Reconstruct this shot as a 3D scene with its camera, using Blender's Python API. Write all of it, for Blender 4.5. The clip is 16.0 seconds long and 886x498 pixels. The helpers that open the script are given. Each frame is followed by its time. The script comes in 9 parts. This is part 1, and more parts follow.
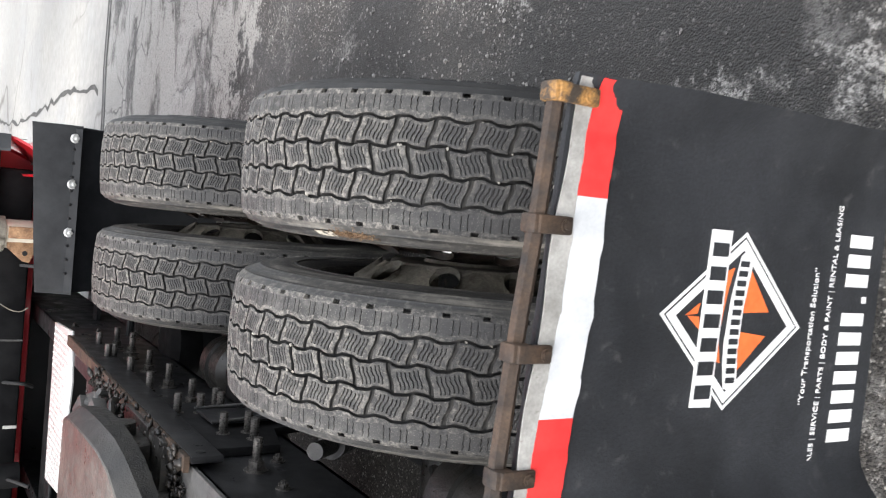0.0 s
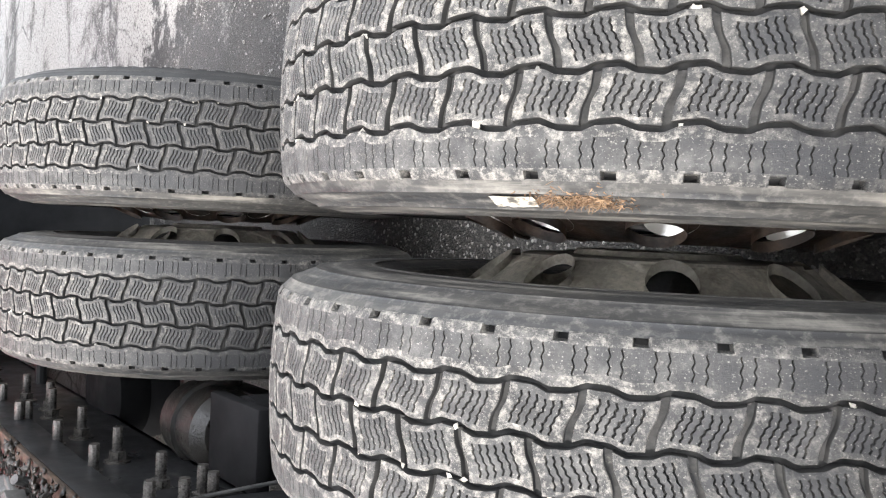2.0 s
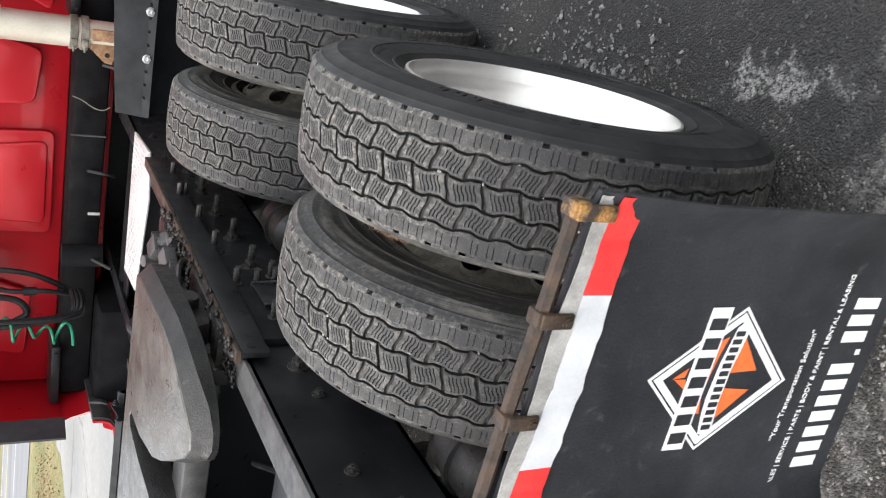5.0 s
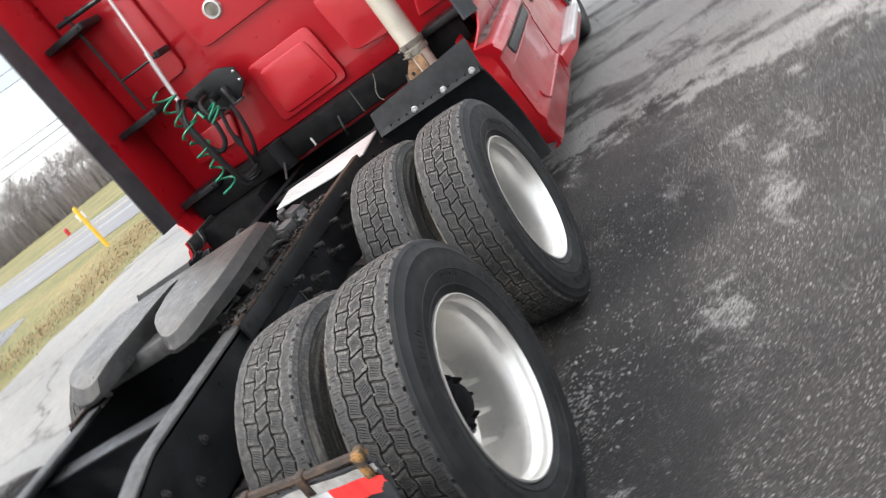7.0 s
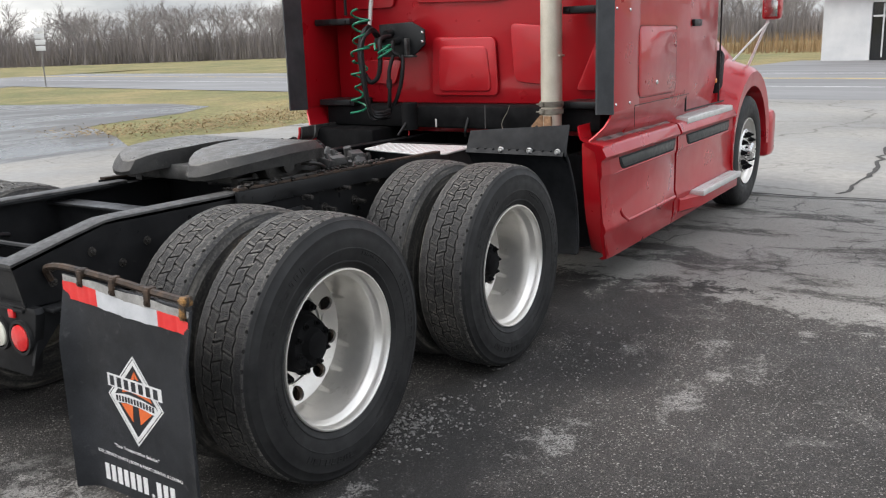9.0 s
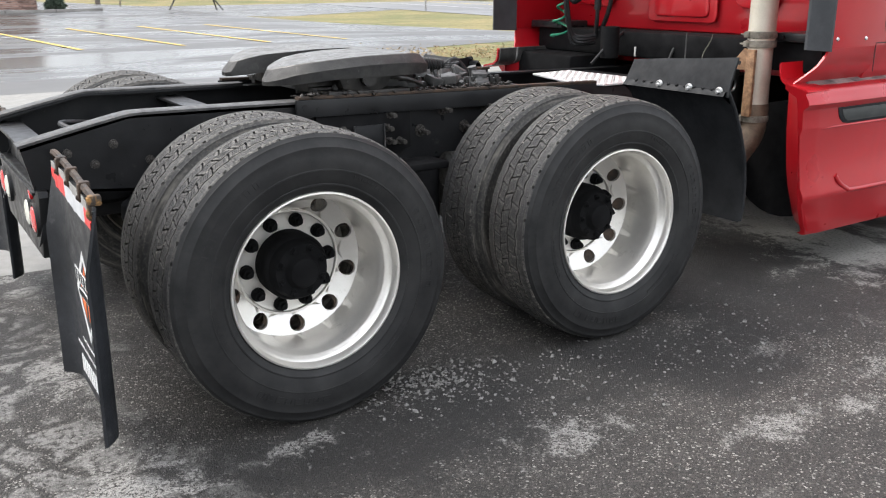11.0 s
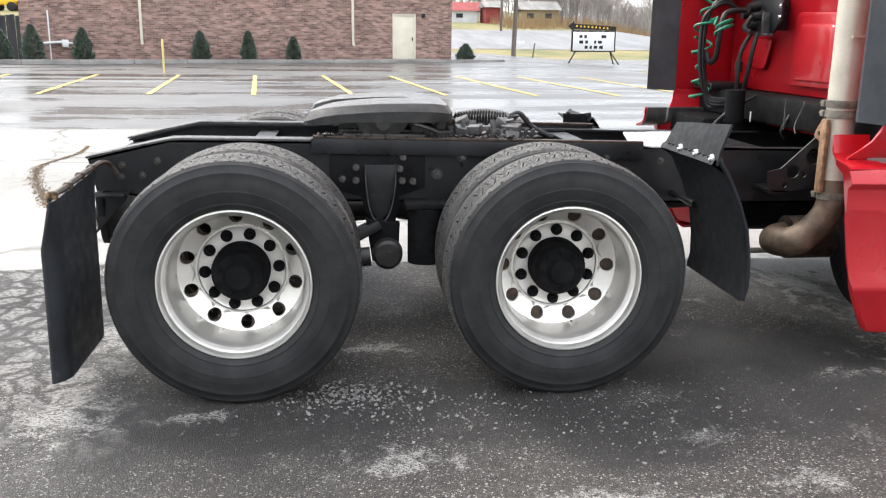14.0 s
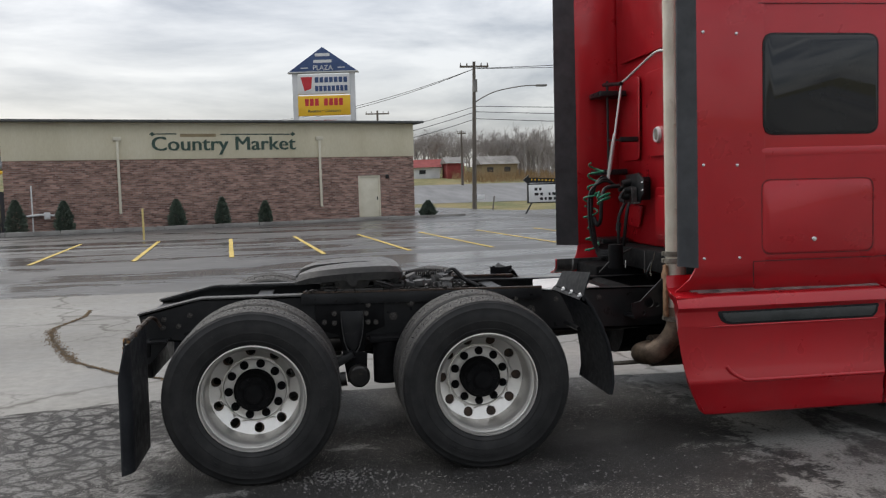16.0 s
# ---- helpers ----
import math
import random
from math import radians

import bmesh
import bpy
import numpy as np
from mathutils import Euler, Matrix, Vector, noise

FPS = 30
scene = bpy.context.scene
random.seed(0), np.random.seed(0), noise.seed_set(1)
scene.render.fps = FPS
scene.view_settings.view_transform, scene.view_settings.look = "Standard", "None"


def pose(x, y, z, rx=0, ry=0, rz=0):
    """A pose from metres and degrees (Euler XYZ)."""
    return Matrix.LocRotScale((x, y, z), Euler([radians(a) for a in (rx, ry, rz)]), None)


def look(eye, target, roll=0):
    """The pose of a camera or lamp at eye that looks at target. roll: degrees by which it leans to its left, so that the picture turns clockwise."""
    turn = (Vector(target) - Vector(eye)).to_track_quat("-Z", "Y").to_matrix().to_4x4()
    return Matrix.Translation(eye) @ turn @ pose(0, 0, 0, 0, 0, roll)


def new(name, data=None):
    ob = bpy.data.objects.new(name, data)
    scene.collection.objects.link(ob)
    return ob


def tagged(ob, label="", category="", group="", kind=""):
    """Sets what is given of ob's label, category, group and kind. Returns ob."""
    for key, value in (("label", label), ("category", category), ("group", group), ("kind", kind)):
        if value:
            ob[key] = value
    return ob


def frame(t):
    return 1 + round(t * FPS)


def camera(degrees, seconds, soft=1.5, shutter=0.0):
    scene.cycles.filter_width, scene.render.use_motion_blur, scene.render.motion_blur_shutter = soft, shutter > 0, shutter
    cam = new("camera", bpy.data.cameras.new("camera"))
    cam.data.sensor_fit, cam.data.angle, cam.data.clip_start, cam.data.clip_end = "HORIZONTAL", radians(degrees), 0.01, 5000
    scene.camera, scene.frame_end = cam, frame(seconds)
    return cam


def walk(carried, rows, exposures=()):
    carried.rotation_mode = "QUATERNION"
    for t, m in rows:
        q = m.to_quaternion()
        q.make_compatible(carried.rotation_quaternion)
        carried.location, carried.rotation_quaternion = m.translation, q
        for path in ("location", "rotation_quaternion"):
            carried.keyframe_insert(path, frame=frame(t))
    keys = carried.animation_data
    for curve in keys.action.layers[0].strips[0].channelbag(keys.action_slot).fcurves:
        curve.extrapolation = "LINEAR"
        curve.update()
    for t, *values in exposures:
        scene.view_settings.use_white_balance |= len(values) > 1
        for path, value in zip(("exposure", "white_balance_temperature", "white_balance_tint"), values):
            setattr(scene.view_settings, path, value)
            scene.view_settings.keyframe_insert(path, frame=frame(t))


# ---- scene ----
cam = camera(53.5, 16.0, soft=1.12, shutter=0.22)
PATH = [
    (0, (-1.518, -1.014, 1.551), (0.163, -0.938, 0.47), -86.2),
    (0.5, (-1.282, -0.994, 1.511), (0.381, -0.869, 0.407), -87.7),
    (1, (-1.048, -1.011, 1.494), (0.582, -0.866, 0.345), -88.6),
    (1.5, (-0.83, -0.974, 1.459), (0.743, -0.89, 0.227), -88.9),
    (2, (-0.711, -0.942, 1.444), (0.83, -0.893, 0.17), -88.6),
    (2.5, (-0.695, -0.943, 1.44), (0.848, -0.858, 0.17), -88.9),
    (3, (-0.772, -1.014, 1.454), (0.802, -0.762, 0.246), -89.3),
    (3.5, (-0.944, -1.104, 1.484), (0.658, -0.587, 0.403), -89.9),
    (6, (-1.873, -1.828, 1.585), (-0.191, -1.067, 0.816), -85.5),
    (6.5, (-1.975, -2.032, 1.595), (-0.252, -1.254, 0.943), -68.1),
    (7, (-2.075, -2.283, 1.639), (-0.334, -1.497, 1.046), -38.1),
    (7.5, (-2.295, -2.482, 1.628), (-0.526, -1.725, 1.083), -14.6),
    (8, (-2.446, -2.715, 1.664), (-0.697, -1.862, 1.204), -8.1),
    (8.5, (-2.489, -3.017, 1.636), (-0.817, -2.017, 1.185), -3.9),
    (9, (-2.315, -3.18, 1.57), (-0.687, -2.115, 1.106), -2.0),
    (9.5, (-2.057, -3.32, 1.57), (-0.523, -2.132, 1.084), -1.7),
    (10, (-1.759, -3.462, 1.522), (-0.391, -2.101, 0.996), -1.3),
    (12.5, (-0.169, -3.879, 1.366), (0.456, -2.078, 0.764), 0.1),
    (13, (0.123, -3.939, 1.379), (0.616, -2.094, 0.784), -0.2),
    (13.5, (0.364, -4.16, 1.402), (0.692, -2.27, 0.836), 0.5),
    (14, (0.448, -4.542, 1.435), (0.657, -2.61, 0.965), 0.6),
    (14.5, (0.459, -4.947, 1.503), (0.655, -2.991, 1.133), 0.2),
    (15, (0.515, -5.361, 1.537), (0.678, -3.388, 1.252), -0.3),
    (15.5, (0.455, -5.743, 1.544), (0.653, -3.764, 1.337), -0.9),
    (16, (0.385, -6.097, 1.609), (0.669, -4.122, 1.475), -1.7),
]
EXPOSURES = [(0, 1.32), (0.5, 1.28), (1, 1.28), (1.5, 1.75), (2, 2.15), (2.5, 2.25), (3, 2.06), (3.5, 2.03), (6, 0.78), (7, 1.08), (8, 0.58), (9, 0.52), (10, 0.66), (12.5, 1.60), (13, 1.63), (13.5, 1.58), (14, 1.38), (14.5, 0.98), (15, 0.46), (16, -0.20)]
walk(cam, [(t, look(eye, target, roll)) for t, eye, target, roll in PATH],
     exposures=EXPOSURES)

# ---- sky and sun: a bright overcast day ----
world = bpy.data.worlds.new("overcast")
scene.world = world
world.use_nodes = True
wn = world.node_tree
SUN_HEIGHT, SUN_TURN = radians(48), radians(322)
sky = wn.nodes.new("ShaderNodeTexSky")
sky.sky_type, sky.sun_disc = "NISHITA", False
sky.sun_elevation, sky.sun_rotation, sky.air_density, sky.dust_density = SUN_HEIGHT, SUN_TURN, 1.0, 3.0
wtc = wn.nodes.new("ShaderNodeTexCoord")
wmap = wn.nodes.new("ShaderNodeMapping")
wmap.inputs["Scale"].default_value = (1.0, 1.0, 4.5)
wn.links.new(wtc.outputs["Generated"], wmap.inputs["Vector"])
wcloud = wn.nodes.new("ShaderNodeTexNoise")
wcloud.inputs["Scale"].default_value, wcloud.inputs["Detail"].default_value = 2.6, 9.0
wcloud.inputs["Roughness"].default_value, wcloud.inputs["Distortion"].default_value = 0.56, 0.3
wn.links.new(wmap.outputs["Vector"], wcloud.inputs["Vector"])
wramp = wn.nodes.new("ShaderNodeValToRGB")
for e, (at, col) in zip(wramp.color_ramp.elements, ((0.38, (0.37, 0.39, 0.43)), (0.60, (0.90, 0.90, 0.90)))):
    e.position, e.color = at, (*col, 1)
wn.links.new(wcloud.outputs["Fac"], wramp.inputs["Fac"])
wback = wn.nodes["Background"]
wsky = wn.nodes.new("ShaderNodeBackground")
wsky.inputs["Strength"].default_value = 0.05
wn.links.new(sky.outputs["Color"], wsky.inputs["Color"])
wsep = wn.nodes.new("ShaderNodeSeparateXYZ")
wn.links.new(wtc.outputs["Generated"], wsep.inputs[0])
wlift = wn.nodes.new("ShaderNodeMapRange")
wlift.inputs["From Min"].default_value, wlift.inputs["From Max"].default_value = 0.05, 1.0
wlift.inputs["To Min"].default_value, wlift.inputs["To Max"].default_value = 0.82, 1.85
wn.links.new(wsep.outputs["Z"], wlift.inputs["Value"])
wscale = wn.nodes.new("ShaderNodeVectorMath")
wscale.operation = "SCALE"
wn.links.new(wramp.outputs["Color"], wscale.inputs[0])
wn.links.new(wlift.outputs[0], wscale.inputs["Scale"])
wn.links.new(wscale.outputs[0], wback.inputs["Color"])
wback.inputs["Strength"].default_value = 0.93
wadd = wn.nodes.new("ShaderNodeAddShader")
wn.links.new(wback.outputs[0], wadd.inputs[0])
wn.links.new(wsky.outputs[0], wadd.inputs[1])
wn.links.new(wadd.outputs[0], wn.nodes["World Output"].inputs["Surface"])

sun = new("sun", bpy.data.lights.new("sun", "SUN"))
sun.data.energy, sun.data.angle, sun.data.color = 1.15, radians(25), (1.0, 0.97, 0.93)
sun.matrix_world = pose(0, 0, 0, 90 - math.degrees(SUN_HEIGHT), 0, 180 - math.degrees(SUN_TURN))

# ---- helpers of this scene ----


def finish(bm, name, mats, smooth=30):
    """Turns a bmesh into mesh data with its materials."""
    me = bpy.data.meshes.new(name)
    bm.normal_update()
    bm.to_mesh(me)
    bm.free()
    for m in mats if isinstance(mats, (list, tuple)) else [mats]:
        me.materials.append(m)
    if smooth:
        me.shade_smooth()
        me.set_sharp_from_angle(angle=radians(smooth))
    return me


def part(name, bm, material, parent, label="", smooth=30):
    """One mesh object under a thing or a part."""
    me = bm if isinstance(bm, bpy.types.Mesh) else finish(bm, name, material, smooth)
    ob = new(name, me)
    ob.parent = parent
    if label:
        ob["label"] = label
    return ob


def thing(name, place, label, category, group="", kind=""):
    ob = new(name)
    ob.location = place
    ob.empty_display_size = 0.1
    return tagged(ob, label, category, group, kind)


def solid(name, bm, material, label, category, group="", kind="", smooth=30):
    """A top-level thing of a single mesh."""
    return tagged(new(name, finish(bm, name, material, smooth)), label, category, group, kind)


def box(bm, x0, x1, y0, y1, z0, z1, bevel=0.0, m=None, mi=0):
    vs = [bm.verts.new((x, y, z)) for x in (x0, x1) for y in (y0, y1) for z in (z0, z1)]
    idx = [(0, 1, 3, 2), (4, 6, 7, 5), (0, 4, 5, 1), (2, 3, 7, 6), (0, 2, 6, 4), (1, 5, 7, 3)]
    fs = [bm.faces.new([vs[i] for i in f]) for f in idx]
    for f in fs:
        f.material_index = mi
    if bevel:
        es = list({e for f in fs for e in f.edges})
        r = bmesh.ops.bevel(bm, geom=es, offset=bevel, segments=2, profile=0.5, affect="EDGES")
        vs = list({v for v in vs if v.is_valid} | {v for f in r["faces"] for v in f.verts} | {v for f in fs if f.is_valid for v in f.verts})
    if m is not None:
        bmesh.ops.transform(bm, matrix=m, verts=[v for v in vs if v.is_valid])
    return bm


def prism(bm, poly, axis, lo, hi, bevel=0.0, mi=0):
    """A polygon (pairs in the two other axes, in x, y, z order) drawn out along an axis."""
    def at(p, c):
        q = list(p)
        q.insert("xyz".index(axis), c)
        return q
    a = [bm.verts.new(at(p, lo)) for p in poly]
    b = [bm.verts.new(at(p, hi)) for p in poly]
    n = len(poly)
    fs = [bm.faces.new(a[::-1]), bm.faces.new(b)]
    fs += [bm.faces.new((a[i], a[(i + 1) % n], b[(i + 1) % n], b[i])) for i in range(n)]
    bmesh.ops.recalc_face_normals(bm, faces=fs)
    for f in fs:
        f.material_index = mi
    if bevel:
        es = list({e for f in fs[:2] for e in f.edges})
        bmesh.ops.bevel(bm, geom=es, offset=bevel, segments=2, profile=0.5, affect="EDGES")
    return bm


def basis(d):
    d = Vector(d).normalized()
    u = d.orthogonal().normalized()
    return u, d.cross(u)


def cyl(bm, p0, p1, r0, r1=None, seg=16, caps=True, mi=0):
    p0, p1 = Vector(p0), Vector(p1)
    r1 = r0 if r1 is None else r1
    u, w = basis(p1 - p0)
    ang = [2 * math.pi * i / seg for i in range(seg)]
    a = [bm.verts.new(p0 + r0 * (math.cos(t) * u + math.sin(t) * w)) for t in ang]
    b = [bm.verts.new(p1 + r1 * (math.cos(t) * u + math.sin(t) * w)) for t in ang]
    fs = [bm.faces.new((a[i], a[(i + 1) % seg], b[(i + 1) % seg], b[i])) for i in range(seg)]
    if caps:
        fs += [bm.faces.new(a[::-1]), bm.faces.new(b)]
    for f in fs:
        f.material_index = mi
    return bm


def tube(bm, pts, r, seg=8, caps=True, mi=0):
    """A round pipe along points; r a number or one for each point."""
    pts = [Vector(p) for p in pts]
    rs = r if isinstance(r, (list, tuple)) else [r] * len(pts)
    u, w = basis(pts[1] - pts[0])
    rings = []
    for i, p in enumerate(pts):
        d = (pts[min(i + 1, len(pts) - 1)] - pts[max(i - 1, 0)]).normalized()
        u = (u - d * u.dot(d)).normalized()
        w = d.cross(u)
        rings.append([bm.verts.new(p + rs[i] * (math.cos(2 * math.pi * k / seg) * u + math.sin(2 * math.pi * k / seg) * w)) for k in range(seg)])
    for a, b in zip(rings, rings[1:]):
        for k in range(seg):
            bm.faces.new((a[k], a[(k + 1) % seg], b[(k + 1) % seg], b[k])).material_index = mi
    if caps:
        bm.faces.new(rings[0][::-1]).material_index = mi
        bm.faces.new(rings[-1]).material_index = mi
    return bm


def bend(pts, n=6):
    """A smooth curve through points."""
    pts = [Vector(p) for p in pts]
    out = []
    for i in range(len(pts) - 1):
        p0, p1, p2, p3 = pts[max(i - 1, 0)], pts[i], pts[i + 1], pts[min(i + 2, len(pts) - 1)]
        for k in range(n):
            t = k / n
            out.append(0.5 * (2 * p1 + (p2 - p0) * t + (2 * p0 - 5 * p1 + 4 * p2 - p3) * t * t + (3 * p1 - p0 - 3 * p2 + p3) * t ** 3))
    return out + [pts[-1]]


def lathe(bm, profile, centre=(0, 0, 0), seg=64, mi=0, axis="y"):
    """Turns pairs (radius, along) round an axis through the centre."""
    c = Vector(centre)
    rings = []
    for r, a in profile:
        ring = []
        for k in range(seg):
            t = 2 * math.pi * k / seg
            p = (r * math.sin(t), a, r * math.cos(t)) if axis == "y" else ((r * math.cos(t), r * math.sin(t), a) if axis == "z" else (a, r * math.cos(t), r * math.sin(t)))
            ring.append(bm.verts.new(c + Vector(p)))
        rings.append(ring)
    for a, b in zip(rings, rings[1:]):
        for k in range(seg):
            bm.faces.new((a[k], a[(k + 1) % seg], b[(k + 1) % seg], b[k])).material_index = mi
    return rings


def bolt(bm, p, d, r=0.012, h=0.012, stud=0.0):
    """A hexagonal nut at p, turned to d, with a stud that stands out."""
    p, d = Vector(p), Vector(d).normalized()
    cyl(bm, p - d * 0.003, p + d * 0.003, r * 1.45, seg=12)
    cyl(bm, p, p + d * h, r, seg=6)
    if stud:
        cyl(bm, p, p + d * (h + stud), r * 0.55, seg=8)


# ---- materials ----
def material(name, build):
    m = bpy.data.materials.new(name)
    m.use_nodes = True
    nt = m.node_tree
    bsdf = nt.nodes["Principled BSDF"]
    build(nt, bsdf)
    return m


def node(nt, kind, **values):
    n = nt.nodes.new(kind)
    for key, v in values.items():
        n.inputs[key.replace("_", " ")].default_value = v
    return n


def coords(nt, scale=(1, 1, 1), rot=(0, 0, 0)):
    """Coordinates in metres, in the object's own space."""
    tc = nt.nodes.new("ShaderNodeTexCoord")
    mp = nt.nodes.new("ShaderNodeMapping")
    mp.inputs["Scale"].default_value = scale
    mp.inputs["Rotation"].default_value = rot
    nt.links.new(tc.outputs["Object"], mp.inputs["Vector"])
    return mp.outputs["Vector"]


def noisy(nt, vec, scale, detail=4.0, rough=0.55, distortion=0.0):
    n = node(nt, "ShaderNodeTexNoise", Scale=scale, Detail=detail, Roughness=rough, Distortion=distortion)
    nt.links.new(vec, n.inputs["Vector"])
    return n.outputs["Fac"]


def ramp(nt, fac, stops):
    r = nt.nodes.new("ShaderNodeValToRGB")
    while len(r.color_ramp.elements) < len(stops):
        r.color_ramp.elements.new(0.5)
    for e, (pos, col) in zip(r.color_ramp.elements, stops):
        e.position = pos
        e.color = (*col, 1) if not isinstance(col, (int, float)) else (col, col, col, 1)
    nt.links.new(fac, r.inputs["Fac"])
    return r.outputs["Color"]


def mix(nt, fac, a, b, how="MIX"):
    m = nt.nodes.new("ShaderNodeMix")
    m.data_type, m.blend_type = "RGBA", how
    for sock, v in ((m.inputs["Factor"], fac), (m.inputs["A"], a), (m.inputs["B"], b)):
        if isinstance(v, (int, float)):
            sock.default_value = v
        elif isinstance(v, tuple):
            sock.default_value = (*v, 1)
        else:
            nt.links.new(v, sock)
    return m.outputs["Result"]


def maths(nt, op, a, b=0.0):
    m = nt.nodes.new("ShaderNodeMath")
    m.operation = op
    for sock, v in zip(m.inputs, (a, b)):
        if isinstance(v, (int, float)):
            sock.default_value = v
        else:
            nt.links.new(v, sock)
    return m.outputs[0]


def bump(nt, bsdf, height, strength=0.3, distance=0.01):
    b = nt.nodes.new("ShaderNodeBump")
    b.inputs["Strength"].default_value, b.inputs["Distance"].default_value = strength, distance
    nt.links.new(height, b.inputs["Height"])
    nt.links.new(b.outputs["Normal"], bsdf.inputs["Normal"])


def surface(name, a, b, scale, rough=(0.5, 0.7), metallic=0.0, fine=0.0, fine_scale=200.0, relief=0.0, spots=None, coat=0.0, lo=0.35, hi=0.65, squeeze=(1, 1, 1), spec=0.5):
    """Two colours mixed by noise at two scales, with grain, relief and stains."""
    def build(nt, bsdf):
        vec = coords(nt, squeeze)
        big = noisy(nt, vec, scale, 6, 0.6)
        col = ramp(nt, big, [(lo, a), (hi, b)])
        small = noisy(nt, vec, fine_scale, 3, 0.6)
        if fine:
            col = mix(nt, fine, col, ramp(nt, small, [(0.3, 0.1), (0.7, 0.9)]), "OVERLAY")
        if spots:
            colour, at, width, sc = spots
            blot = ramp(nt, noisy(nt, vec, sc, 5, 0.65, 0.4), [(at, 0.0), (at + width, 1.0)])
            col = mix(nt, blot, col, colour)
        nt.links.new(col, bsdf.inputs["Base Color"])
        nt.links.new(ramp(nt, noisy(nt, vec, scale * 3.1, 4), [(0.3, rough[0]), (0.7, rough[1])]), bsdf.inputs["Roughness"])
        bsdf.inputs["Metallic"].default_value = metallic
        bsdf.inputs["Specular IOR Level"].default_value = spec
        bsdf.inputs["Coat Weight"].default_value = coat
        bsdf.inputs["Coat Roughness"].default_value = 0.06
        if relief:
            bump(nt, bsdf, small, 0.5, relief)
    return material(name, build)


def loft(bm, sections, caps=True):
    """Closed rings of equally many points joined one to the next."""
    rings = [[bm.verts.new(p) for p in sec] for sec in sections]
    n = len(rings[0])
    fs = []
    for a, b in zip(rings, rings[1:]):
        fs += [bm.faces.new((a[k], a[(k + 1) % n], b[(k + 1) % n], b[k])) for k in range(n)]
    if caps:
        fs += [bm.faces.new(rings[0][::-1]), bm.faces.new(rings[-1])]
    bmesh.ops.recalc_face_normals(bm, faces=fs)
    return rings

RUBBER = surface("tyre_sidewall_rubber", (0.010, 0.010, 0.0104), (0.023, 0.0228, 0.0226), 9, (0.52, 0.68), fine=0.15, fine_scale=300, relief=0.0006, spec=0.32)


def dusty_side_look(nt, bsdf):
    """Dust and water marks that run round the tyre."""
    vec = coords(nt)
    sep = nt.nodes.new("ShaderNodeSeparateXYZ")
    nt.links.new(vec, sep.inputs[0])
    radius = maths(nt, "SQRT", maths(nt, "ADD", maths(nt, "MULTIPLY", sep.outputs["X"], sep.outputs["X"]), maths(nt, "MULTIPLY", sep.outputs["Z"], sep.outputs["Z"])))
    around = nt.nodes.new("ShaderNodeCombineXYZ")
    nt.links.new(maths(nt, "MULTIPLY", radius, 30.0), around.inputs[0])
    nt.links.new(maths(nt, "MULTIPLY", sep.outputs["X"], 2.2), around.inputs[1])
    nt.links.new(maths(nt, "MULTIPLY", sep.outputs["Z"], 2.2), around.inputs[2])
    streak = noisy(nt, around.outputs[0], 1.6, 6, 0.65)
    col = ramp(nt, streak, [(0.42, (0.013, 0.013, 0.013)), (0.53, (0.048, 0.045, 0.040)), (0.68, (0.20, 0.185, 0.16))])
    col = mix(nt, ramp(nt, noisy(nt, vec, 6, 6, 0.65), [(0.48, 0.0), (0.64, 0.75)]), col, (0.018, 0.018, 0.0185))
    col = mix(nt, maths(nt, "MULTIPLY", ramp(nt, noisy(nt, vec, 90, 5, 0.7), [(0.5, 0.0), (0.7, 1.0)]), 0.35), col, (0.22, 0.205, 0.18))
    nt.links.new(col, bsdf.inputs["Base Color"])
    nt.links.new(ramp(nt, streak, [(0.35, 0.5), (0.65, 0.9)]), bsdf.inputs["Roughness"])
    bump(nt, bsdf, noisy(nt, vec, 160, 4, 0.7), 0.5, 0.001)


SIDE_DUSTY = material("tyre_sidewall_dusty", dusty_side_look)
# groove walls, floors and sipes are coloured darker than the tread tops
GROOVE = surface("dark_tyre_groove", (0.008, 0.008, 0.008), (0.026, 0.0245, 0.0225), 30, (0.8, 0.95), fine=0.2, fine_scale=300)


# spots where shade on the tread is painted in: x, z, radius
SHADE_PATCHES = ((0.47, 0.17, 0.36), (-0.47, 0.17, 0.36), (0.14, -0.47, 0.32), (-0.18, -0.47, 0.32))


